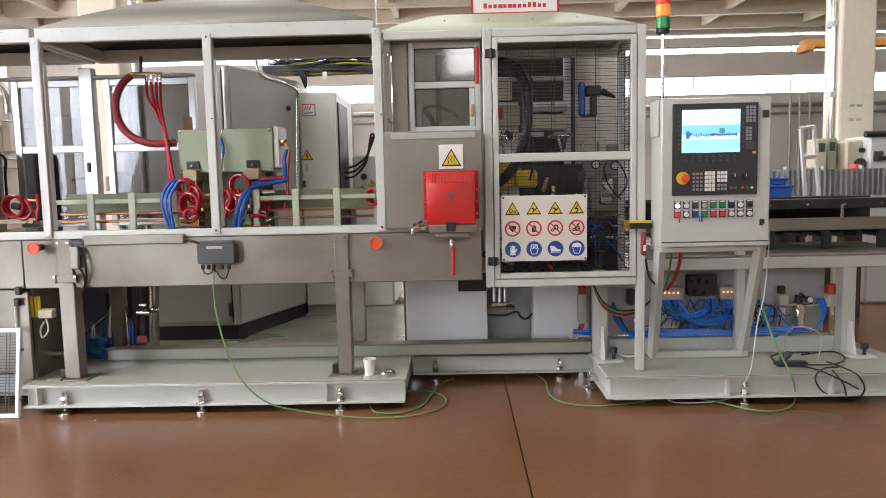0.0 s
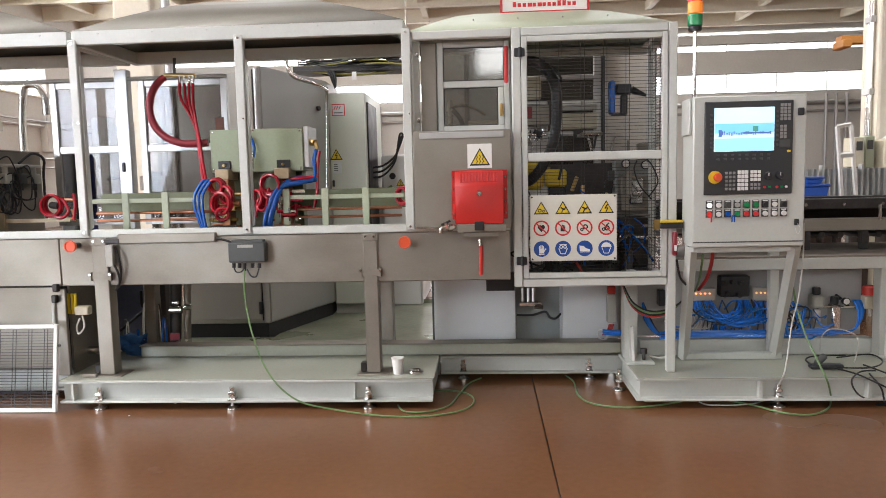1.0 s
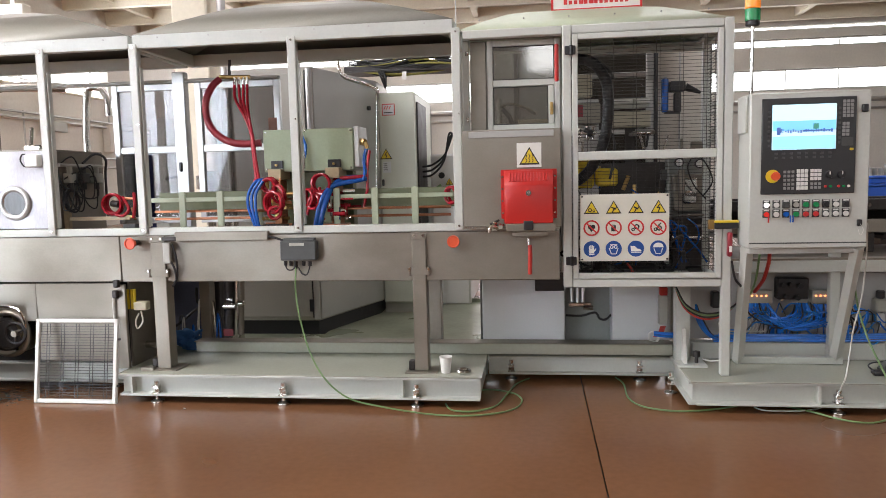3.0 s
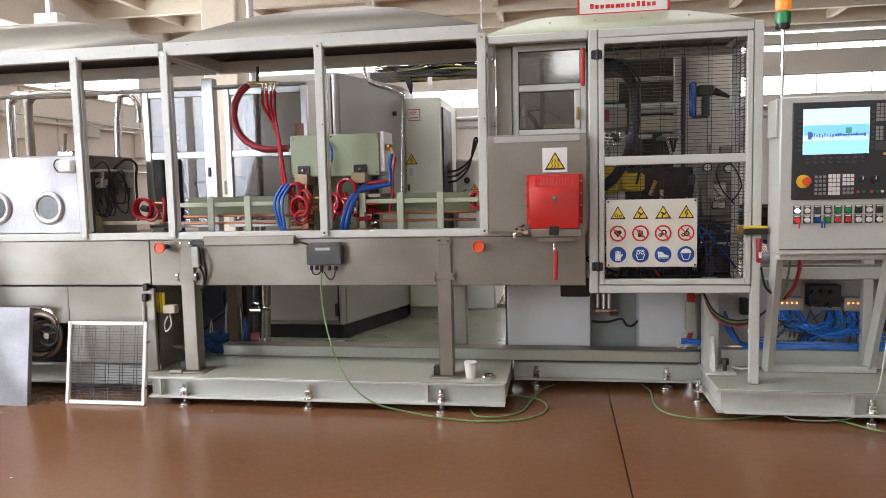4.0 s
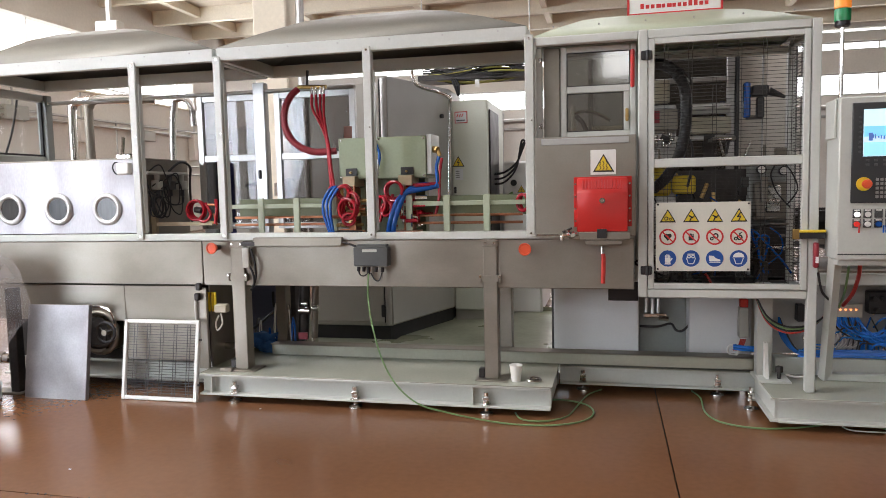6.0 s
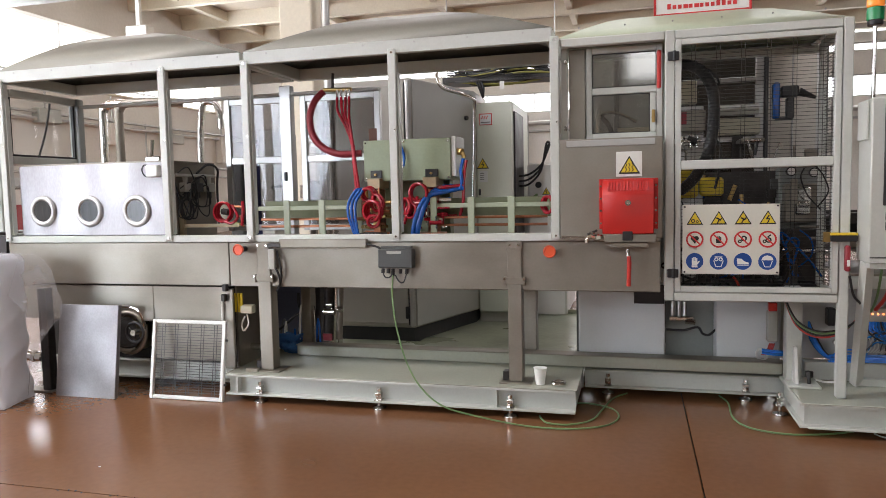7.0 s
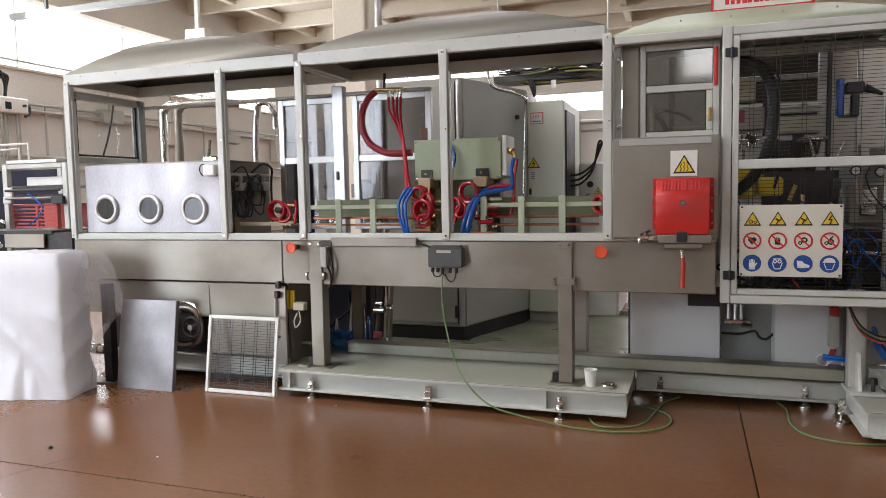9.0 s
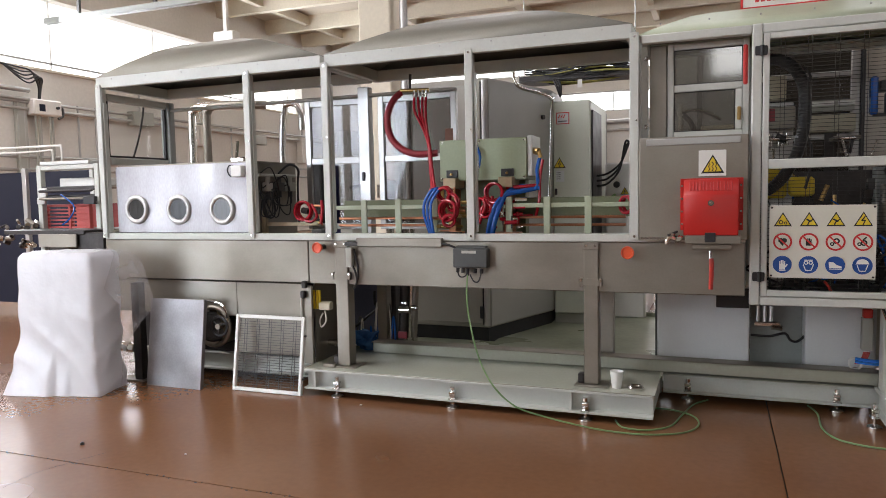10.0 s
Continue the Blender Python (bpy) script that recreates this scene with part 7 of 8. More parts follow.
# ---- right end of the line ----
def right_unit():
    Y = 4.20
    xa, xb = 0.773, 2.305
    t = thing("pneumatic_station", ((xa + xb) / 2, Y, 0.262), "pale grey back panel of valves, air tubes and regulators", "pneumatic panel")
    zt = 0.640
    part("back_panel", Mesh().box(0.813, 2.154, Y, Y + 0.008, 0.2625, zt, 0.002), GREYLIGHT, t)
    for a, b in ((1.182, 1.314), (1.522, 1.647)):
        k = part("valve_island", Mesh().box(a, b, Y - 0.06, Y - 0.001, 0.476, 0.550, 0.004), CABINET, t)
        for i in range(4):
            x = a + (b - a) * (i + 0.8) / 5.2
            part("led", Mesh().cyl((x, Y - 0.063, 0.520), (x, Y - 0.0605, 0.520), 0.0055, 10), LED, k)
    part("connector_block", Mesh().box(1.337, 1.501, Y - 0.07, Y - 0.001, 0.500, 0.621, 0.006), BLACK, t)
    for p in ((1.353, 4.120, 0.583), (1.398, 4.120, 0.588), (1.444, 4.120, 0.581), (1.373, 4.120, 0.523), (1.432, 4.120, 0.515)):
        part("plug", Mesh().cyl(p, (p[0], p[1] - 0.03, p[2]), 0.014, 10), RUBBER, t)
    part("busbar", Mesh().box(1.186, 1.698, Y - 0.02, Y - 0.001, 0.638, 0.698, 0.004), CABINET, t)
    for i in range(9):
        x = 1.207 + i * 0.052
        part("tray_slot", Mesh().box(x, x + 0.028, Y - 0.0235, Y - 0.0205, 0.661, 0.681, 0.001), GREYBOX, t)
    rng = random.Random(17)
    # air tubes: bundles between blocks and the floor of the panel
    xl, xr = 1.174, 1.618
    zc, zf = 0.419, 0.265
    for i in range(16):
        o, d = rng.uniform(-0.025, 0.02), rng.uniform(0.01, 0.07)
        part("air_tube", Mesh().tube([(xl + 0.01 + i * 0.007, 4.14, 0.478), (xl + 0.01 + i * 0.009, 4.11 + o, zc + 0.02 - d * 0.3), (xl + 0.12 + i * 0.006, 4.09 + o, zc - d), (xl + 0.22 + i * 0.007, 4.10 + o, zc + 0.01 - d * 0.4), (xl + 0.26 + i * 0.004, 4.14, zc + 0.06)], 0.0045, 6, 6), BLUETUBE if i % 8 else RUBBER, t)
    for i in range(16):
        o, d = rng.uniform(-0.025, 0.02), rng.uniform(0.02, 0.10)
        part("air_tube", Mesh().tube([(xr - 0.10 + i * 0.008, 4.14, 0.472), (xr - 0.10 + i * 0.006, 4.11 + o, zc - d * 0.4), (xr - 0.15 - d * 0.6, 4.09 + o, zc - 0.03 - d * 0.5), (xr - 0.22 - d, 4.10 + o, zc - 0.04 + rng.uniform(-0.04, 0.02)), (xr - 0.20 - d * 1.2, 4.13, zf + 0.01)], 0.0045, 6, 6), BLUETUBE if i % 8 else RUBBER, t)
    for i in range(10):
        x = xl + rng.uniform(0.0, xr - xl)
        part("air_tube", Mesh().tube([(x, 4.15, zc + 0.06), (x + rng.uniform(-0.04, 0.04), 4.11, zc), (x + rng.uniform(-0.08, 0.08), 4.12, zf + 0.02)], 0.0038, 6, 6), (RUBBER, BLUEHOSE, GREYBOX)[i % 3], t)
    for i in range(26):
        x, z = rng.uniform(xl - 0.03, xr + 0.30), rng.uniform(zf + 0.03, zc + 0.02)
        L, h = rng.choice((-1, 1)) * rng.uniform(0.06, 0.16), rng.uniform(-0.05, 0.06)
        part("air_tube", Mesh().tube([(x, 4.15, z), (x + L * 0.3, 4.08 + rng.random() * 0.03, z + h), (x + L * 0.8, 4.08 + rng.random() * 0.03, z + h * 0.7), (x + L, 4.14, max(zf, z - 0.05))], rng.uniform(0.003, 0.005), 6, 6), (SKYTUBE, BLUETUBE, SKYTUBE, RUBBER)[i % 4], t)
    for i in range(16):
        x, z = rng.uniform(xl, xr + 0.45), rng.uniform(zc - 0.03, zc + 0.12)
        part("fitting", Mesh().cyl((x, 4.198, z), (x + rng.uniform(-0.008, 0.008), 4.15, z - 0.01), rng.uniform(0.006, 0.011), 8), (RUBBER, GREYBOX, CHROME, RUBBER)[i % 4], t)
    for i in range(7):
        part("air_tube", Mesh().tube([(xl + 0.01 + i * 0.017, 4.13, zc - 0.02), (xl + 0.02 + i * 0.017, 4.12, zc - 0.07), (xl + 0.0 + i * 0.013, 4.11, zc - 0.10)], 0.0032, 6, 6), WHITECABLE, t)
    for i in range(9):
        z = zf + rng.uniform(0.0, 0.045)
        part("air_tube", Mesh().tube([(0.988, 4.11 + rng.uniform(-0.03, 0.02), z), (xl + 0.1, 4.10, z + rng.uniform(-0.008, 0.008)), (xr, 4.10, z + rng.uniform(-0.01, 0.012)), (1.922, 4.10, z + 0.01)], 0.0046, 6, 6), BLUETUBE, t)
    for i in range(5):
        part("air_tube", Mesh().tube([(0.907, 4.170, 0.467), (0.906 + i * 0.008, 4.14, 0.386), (0.958 + i * 0.006, 4.12, 0.305), (1.038, 4.11, 0.266 + i * 0.004)], 0.006, 6, 6), BLUETUBE if i < 4 else RUBBER, t)
    for i in range(10):
        x = 1.710 + rng.uniform(-0.02, 0.06)
        part("air_tube", Mesh().tube([(x, 4.12, zf), (x + rng.uniform(-0.05, 0.05), 4.08, zf + 0.06 + rng.random() * 0.10), (x + rng.uniform(-0.05, 0.08), 4.13, zf + 0.13 + rng.random() * 0.10)], 0.005, 6, 6), (BLUETUBE, BLUETUBE, RUBBER)[i % 3], t)
    for i in range(6):
        part("air_tube", Mesh().tube([(1.938, 4.12, 0.279 + i * 0.004), (2.067, 4.10, 0.310), (2.104 + i * 0.006, 4.13, 0.402), (2.089 + i * 0.008, 4.16, 0.469)], 0.005, 6, 6), BLUETUBE, t)
    # service units
    for a, b, c0, c1, m in ((1.852, 1.921, 0.428, 0.501, CABINET), (1.962, 2.014, 0.305, 0.446, CHROME)):
        k = part("service_unit", Mesh().box(a, b, Y - 0.07, Y - 0.001, c0, c1, 0.010), m, t)
        xm = (a + b) / 2
        part("knob", Mesh().cyl((xm, Y - 0.035, c1), (xm, Y - 0.035, c1 + 0.045), 0.022, 16, bev=0.004), BLACK, k)
    part("bowl", Mesh().cyl((1.886, 4.150, 0.418), (1.888, 4.150, 0.347), 0.018, 14, bev=0.004), WHITE, t)
    p = (2.034, 4.140, 0.467)
    k = part("pressure_gauge", Mesh().cyl(p, (p[0], p[1] - 0.02, p[2]), 0.021, 20), BLACK, t)
    part("dial", Mesh().cyl((p[0], p[1] - 0.0205, p[2]), (p[0], p[1] - 0.022, p[2]), 0.017, 18), WHITE, k)
    p = (1.038, 4.160, 0.362)
    k = part("pressure_gauge", Mesh().cyl(p, (p[0], p[1] - 0.02, p[2]), 0.018, 20), CHROME, t)
    part("dial", Mesh().cyl((p[0], p[1] - 0.0205, p[2]), (p[0], p[1] - 0.022, p[2]), 0.014, 18), WHITE, k)
    part("solenoid", Mesh().box(0.991, 1.030, 4.14, 4.198, 0.450, 0.544, 0.005), BLACK, t)
    part("rail", Mesh().cyl((1.915, 4.150, 0.434), (2.177, 4.150, 0.429), 0.008, 8), CHROME, t)
    v = part("shut_off", Mesh().box(2.137, 2.216, 4.12, 4.18, 0.422, 0.496, 0.006), CREAMBOX, t)
    part("red_knob", Mesh().cyl((2.167, 4.140, 0.501), (2.165, 4.140, 0.554), 0.040, 20, 0.036, 0.006), REDWIRE, v)
    part("drain", Mesh().cyl((2.177, 4.150, 0.419), (2.179, 4.150, 0.375), 0.008, 8), WHITE, v)
    # table frame
    f = thing("transfer_table", (1.7, 4.35, 0.167), "light grey welded table frame with gusseted legs", "table frame")
    for a, b, g in ((0.768, 0.846, 1), (2.165, 2.240, 1)):
        l = part("leg", Mesh().box(a, b, 4.02, 4.10, 0.168, 0.672, 0.005), PAINT, f)
        part("gusset", Mesh().prism([(3.94, 0.168), (4.019, 0.168), (4.019, 0.36), (3.99, 0.36)], "x", (a + b) / 2 - 0.008, (a + b) / 2 + 0.008), WHITE, l)
        part("foot_plate", Mesh().box(a - 0.01, b + 0.07, 3.90, 4.11, 0.1675, 0.180, 0.003), PAINT, l)
        part("anchor_bolt", Mesh().cyl(((a + b) / 2 + 0.06, 3.96, 0.18), ((a + b) / 2 + 0.06, 3.96, 0.235), 0.010, 8).cyl(((a + b) / 2 + 0.06, 3.96, 0.215), ((a + b) / 2 + 0.06, 3.96, 0.245), 0.020, 6), DARKMETAL, l)
    zr0, zr1 = 0.667, 0.731
    part("front_rail", Mesh().box(1.04, 2.65, 4.015, 4.10, zr0, zr1, 0.005), PAINT, f)
    part("tabletop", Mesh().box(1.04, 2.65, 4.02, 4.75, zr1 + 0.001, zr1 + 0.012), STEEL, f)
    # roller conveyor on the table
    c = thing("roller_conveyor", (2.2, 4.5, zr1), "dark steel roller conveyor on the transfer table", "conveyor")
    za, zb = 0.855, 0.929
    part("side_beam", Mesh().box(1.05, 2.75, 4.30, 4.36, za, zb, 0.004), STEEL, c)
    part("upper_beam", Mesh().box(1.05, 2.75, 4.34, 4.40, 0.981, 1.043, 0.004), DARKMETAL, c)
    part("rear_beam", Mesh().box(1.05, 2.75, 4.80, 4.86, za, 1.043, 0.004), DARKMETAL, c)
    part("bed", Mesh().box(1.05, 2.75, 4.41, 4.79, 1.009, 1.022), DARKMETAL, c)
    for i in range(15):
        x = 1.12 + i * 0.11
        part("roller", Mesh().cyl((x, 4.37, za - 0.03), (x, 4.78, za - 0.03), 0.018, 10), DARKMETAL, c)
        if i % 3 == 1:
            part("support", Mesh().box(x - 0.02, x + 0.02, 4.31, 4.35, zr1 + 0.013, za - 0.001, 0.003), DARKMETAL, c)
        if i % 2:
            part("bolt", Mesh().cyl((x, 4.335, 1.009), (x, 4.339, 1.009), 0.010, 8), CHROME, c)
    part("stop", Mesh().cyl((2.287, 4.280, 0.915), (2.284, 4.280, 1.009), 0.010, 8), CHROME, c)
    part("lower_pipe", Mesh().cyl((1.854, 4.250, 0.724), (2.545, 4.250, 0.723), 0.012, 8), CHROME, c)
    # cables
    solid("earth_cable", Mesh().tube([(1.637, 3.900, 0.640), (1.630, 3.820, 0.497), (1.651, 3.750, 0.358), (1.682, 3.660, 0.228), (1.699, 3.600, 0.148), (1.780, 3.735, 0.010), (1.683, 3.588, 0.010), (1.568, 3.522, 0.010), (1.457, 3.563, 0.010), (1.357, 3.680, 0.010), (1.240, 3.775, 0.010)], 0.0047, 8, 8), GREENCABLE, "green earth cable hanging to the floor by the panel", "cable")
    solid("white_cable", Mesh().tube([(1.571, 3.620, 0.952), (1.588, 3.660, 0.790), (1.581, 3.680, 0.582), (1.541, 3.660, 0.439), (1.504, 3.620, 0.271), (1.475, 3.600, 0.173), (1.489, 3.792, 0.010), (1.331, 3.691, 0.010), (1.151, 3.681, 0.010), (1.106, 3.732, 0.010)], 0.0035, 8, 8), WHITECABLE, "pale cable hanging from the panel to the floor", "cable")
    solid("red_cable", Mesh().tube([(1.202, 3.850, 0.794), (1.212, 3.900, 0.726), (1.218, 4.000, 0.628), (1.204, 4.100, 0.549)], 0.010, 8, 7), REDWIRE, "thick red cable running into the valve block", "cable")
    solid("green_cable", Mesh().tube([(1.168, 3.900, 0.780), (1.166, 3.950, 0.642), (1.184, 4.100, 0.539)], 0.006, 8, 7), GREENCABLE, "thin green cable beside the red one", "cable")
    for k, m in enumerate((RUBBER, GREENCABLE, RUBBER, REDWIRE)):
        d = 0.009 * k
        solid("guard_cable", Mesh().tube([(0.753, 3.95 + d, 0.603), (0.796, 3.90 + d, 0.515 - d), (0.880, 3.86 + d, 0.474 - d * 1.3), (0.982, 3.84 + d, 0.491 - d), (1.084, 3.9 + d, 0.541)], 0.0048, 8, 7), m, "coloured control cable sagging below the guard cell", "cable", "sagging control cables")
    solid("black_cable", Mesh().tube([(0.980, 3.720, 0.767), (1.006, 3.750, 0.673), (1.055, 3.800, 0.619), (1.119, 3.950, 0.548)], 0.006, 8, 6), RUBBER, "thin black cable from the latch", "cable")
    # plug box and loose cables on the deck
    x, y, z = (1.763, 3.789, 0.168)
    k = thing("cable_socket", (x, y, 0.168), "dark trailing socket with a coil of black cable", "socket")
    part("socket_body", Mesh().box(x - 0.07, x + 0.10, y - 0.02, y + 0.03, 0.1685, 0.194, 0.008), BLACK, k)
    part("plug", Mesh().cyl((x - 0.03, y + 0.02, 0.190), (x + 0.02, y + 0.03, 0.232), 0.018, 14, bev=0.004), GREYBOX, k)
    for pts in ([(1.911, 3.956, 0.186), (2.117, 4.021, 0.186), (2.104, 3.866, 0.186), (1.972, 3.742, 0.186), (1.771, 3.756, 0.186)],
                [(1.785, 3.755, 0.186), (1.846, 3.637, 0.186), (1.863, 3.477, 0.186), (1.931, 3.500, 0.150), (2.168, 3.815, 0.010), (2.060, 3.730, 0.010), (1.989, 3.764, 0.010), (1.793, 3.500, 0.123), (1.758, 3.490, 0.190), (1.890, 3.667, 0.186), (1.972, 3.684, 0.186)],
                [(1.973, 3.801, 0.186), (1.999, 3.627, 0.186), (1.967, 3.477, 0.190), (2.007, 3.500, 0.120), (2.063, 3.681, 0.010), (1.978, 3.685, 0.010)],
                [(1.709, 3.820, 0.186), (1.728, 3.918, 0.186), (1.804, 3.990, 0.186), (1.981, 4.004, 0.186)],
                [(1.915, 3.632, 0.186), (1.903, 3.500, 0.150), (2.036, 3.712, 0.010)]):
        part("cable", Mesh().tube(pts, 0.0042, 8, 7), RUBBER, k)
    part("pale_cable", Mesh().tube([(1.887, 4.111, 0.175), (1.850, 4.000, 0.300), (1.912, 4.000, 0.338), (1.999, 3.950, 0.314), (1.991, 3.900, 0.256), (1.962, 3.875, 0.180)], 0.003, 8, 7), WHITECABLE, k)
    solid("green_cable", Mesh().tube([(0.897, 3.950, 0.206), (0.948, 3.950, 0.195), (1.014, 3.900, 0.216)], 0.005, 6, 6), WHITECABLE, "thin pale cable on the deck", "cable")


# ---- the hall behind ----
def cabinets():
    t = thing("electrical_cabinet", (-1.97, 6.1, 0.0), "tall beige electrical cabinet with a slanting steel side", "electrical cabinet")
    xl, xr = -2.36, -1.69
    plan = [(xl, 5.39), (xr, 5.39), (-1.38, 6.34), (-1.40, 6.90), (xl, 6.90)]
    part("body", Mesh().prism(plan, "z", 0.125, 2.10, 0.010), CABMETAL, t)
    part("side_sheet", Mesh().prism([(xr + 0.012, 5.405), (-1.380, 6.320), (-1.386, 6.326), (xr + 0.006, 5.409)], "z", 0.14, 2.09), CABSIDE, t, "satin steel side sheet")
    part("plinth", Mesh().prism([(xl + 0.02, 5.42), (xr - 0.02, 5.42), (-1.40, 6.33), (-1.42, 6.88), (xl + 0.02, 6.88)], "z", 0.0, 0.124), BLACK, t)
    part("door", Mesh().box(xl + 0.02, -1.745, 5.375, 5.389, 0.16, 2.05, 0.004), CABMETAL, t)
    part("door_gap", Mesh().box(-1.744, -1.736, 5.384, 5.3895, 0.15, 2.07), BLACK, t)
    part("corner_post", Mesh().cyl((-1.712, 5.392, 0.14), (-1.712, 5.392, 2.08), 0.024, 20), ALU, t, "rounded aluminium corner profile")
    for z in (0.251, 1.319):
        part("door_hinge", Mesh().box(-1.765, -1.735, 5.360, 5.374, z - 0.05, z + 0.05, 0.006), BLACK, t)
    part("lock", Mesh().cyl((-1.440, 6.166, 1.847), (-1.410, 6.156, 1.847), 0.02, 10), BLACK, t)
    b = thing("electrical_cabinet", (-1.21, 6.8, 0.0), "grey-green electrical cabinet with a high voltage sign", "electrical cabinet")
    xc, y0 = -1.047, 6.36
    part("body", Mesh().box(-1.378, xc, y0, 7.3, 0.10, 2.0, 0.012), CABGREEN, b)
    part("plinth", Mesh().box(-1.376, xc - 0.02, y0 + 0.03, 7.28, 0.0, 0.099), CABINET, b)
    part("edge_strip", Mesh().box(xc + 0.002, xc + 0.016, y0 + 0.04, 6.9, 0.12, 1.914, 0.004), DARKMETAL, b)
    part("logo_plate", Mesh().box(-1.346, -1.231, y0 - 0.007, y0 - 0.0005, 1.797, 1.900), SIGNRED, b, "small red and white plate")
    part("plate_field", Mesh().box(-1.339, -1.238, y0 - 0.010, y0 - 0.0072, 1.803, 1.892), WHITECAB, b)
    for i in range(3):
        part("plate_mark", stroke(Mesh(), (-1.327 + i * 0.022, 1.850), (-1.312 + i * 0.022, 1.880), 0.008, y0 - 0.0105), SIGNRED, b)
    part("plate_bar", Mesh().box(-1.330, -1.250, y0 - 0.012, y0 - 0.0102, 1.818, 1.826), GREYBOX, b)
    warning_triangle(-1.322, y0 - 0.0005, 1.457, 0.113, b, "bolt")
    part("notice", Mesh().box(-1.354, -1.279, y0 - 0.005, y0 - 0.0005, 1.288, 1.387), WHITECAB, b)
    for i in range(4):
        part("notice_line", Mesh().box(-1.347, -1.312, y0 - 0.007, y0 - 0.0052, 1.365 - i * 0.018, 1.371 - i * 0.018), GREYBOX, b)
    part("handle", Mesh().box(-1.362, -1.342, y0 - 0.026, y0 - 0.0005, 1.169, 1.229, 0.006), BLACK, b)
    solid("conduit_pipe", Mesh().tube([(-1.417, 5.200, 2.166), (-1.421, 5.200, 2.078), (-1.377, 5.200, 1.978), (-1.248, 5.300, 1.936), (-1.211, 5.500, 1.920), (-1.224, 5.600, 1.838), (-1.255, 5.600, 0.983)], 0.014, 10, 6), CHROME, "polished conduit bending down beside the cabinet", "conduit")
    # overhead cable tray
    y = 6.4
    k = thing("cable_tray", (-1.203, y, 2.072), "overhead cable tray heaped with dark and yellow cables", "cable tray")
    xa, xb2, z = -1.694, -0.663, 2.194
    part("tray", Mesh().box(xa, xb2, y, y + 0.3, z, z + 0.01).box(xa, xb2, y, y + 0.006, z + 0.011, z + 0.05), DARKMETAL, k)
    rng = random.Random(41)
    for i in range(44):
        zz = z + 0.02 + rng.random() * 0.14
        part("cable", Mesh().tube([(xa + rng.uniform(0, 0.2), y + 0.15 * rng.random(), zz), (xa + 0.35, y + 0.2 * rng.random() - 0.04, zz + rng.uniform(-0.06, 0.05)), (xa + 0.7, y + 0.2 * rng.random() - 0.04, zz + rng.uniform(-0.06, 0.05)), (xb2 - rng.uniform(0, 0.1), y + 0.15 * rng.random(), zz)], rng.uniform(0.005, 0.010), 6, 5), (RUBBER, YELLOWC, RUBBER, DARKMETAL, GREYBOX)[i % 5], k)
    for i in range(3):
        x = -1.317 + i * 0.02
        part("drop_cable", Mesh().tube([(x - 0.06, y, z), (x - 0.03, y - 0.03, z - 0.06), (x - 0.02 * i, y, z - 0.15)], 0.010, 6, 6), RUBBER, k)
    part("hanger", Mesh().cyl((xa + 0.02, y + 0.12, z + 0.01), (xa + 0.02, y + 0.12, 6.98), 0.006, 8), ALU, k)
    part("hanger", Mesh().cyl((xb2 - 0.02, y + 0.12, z + 0.01), (xb2 - 0.02, y + 0.12, 6.98), 0.006, 8), ALU, k)
    part("white_tag", Mesh().box(-1.160, -1.120, 6.376, 6.38, 2.112, 2.180), WHITE, k)
    # low tray on the floor under the line
    d = thing("drip_tray", (-0.459, 5.66, 0.002), "low grey-green drip tray on the floor", "tray")
    part("side_sheet", Mesh().box(-2.70, -1.669, 4.42, 5.425, 0.002, 0.012, 0.002), TRAY, d)
    part("sheet", Mesh().box(-1.668, 0.75, 4.42, 6.9, 0.002, 0.012, 0.002), TRAY, d)
    part("rim", Mesh().box(-1.668, 0.75, 4.42, 4.43, 0.012, 0.05), TRAY, d)
    part("rim", Mesh().box(-1.668, 0.75, 6.89, 6.9, 0.012, 0.05), TRAY, d)
    # white machine behind, with black cables
    m = thing("white_machine", (-0.888, 7.2, 0.0), "pale blue-white machine housing with black cable loops", "machine")
    part("housing", Mesh().box(-0.985, -0.619, 6.8, 7.8, 0.0, 1.46, 0.02), WHITE, m)
    part("lower_housing", Mesh().box(-1.087, -0.990, 6.9, 7.6, 0.0, 1.141, 0.02), WHITE, m)
    part("knob", Mesh().cyl((-0.878, 6.790, 1.256), (-0.872, 6.740, 1.255), 0.03, 14), BLACK, m)
    warning_triangle(-0.805, 6.797, 1.196, 0.08, m, "bolt")
    for k2 in range(3):
        d = 0.045 * k2
        part("cable", Mesh().tube([(-1.034, 6.6, 1.336 - d), (-0.934, 6.6, 1.355 - d), (-0.827, 6.6, 1.435 - d * 0.5), (-0.777, 6.6, 1.537 + d), (-0.743, 6.6, 1.628)], 0.010, 8, 6), HOSEBLACK, m)
    part("yellow_green_lead", Mesh().tube([(-0.875, 6.700, 1.166), (-0.984, 6.700, 1.089), (-1.029, 6.700, 1.010)], 0.012, 6, 6), GREENCABLE, m)
    # things seen through the rear doors
    solid("blue_drum", Mesh().cyl((-3.604, 6.2, 0.0), (-3.604, 6.2, 1.523), 0.16, 24, bev=0.02), NAVYBLUE, "dark blue drum standing behind the line", "drum")
    solid("grey_locker", Mesh().box(-3.367, -3.223, 6.0, 6.5, 0.0, 1.813, 0.015), CABINET, "tall grey locker behind the line", "locker")
    solid("dark_locker", Mesh().box(-3.690, -3.555, 6.0, 6.4, 0.0, 1.525, 0.015), GREYBOX, "dark cabinet behind the line", "locker")
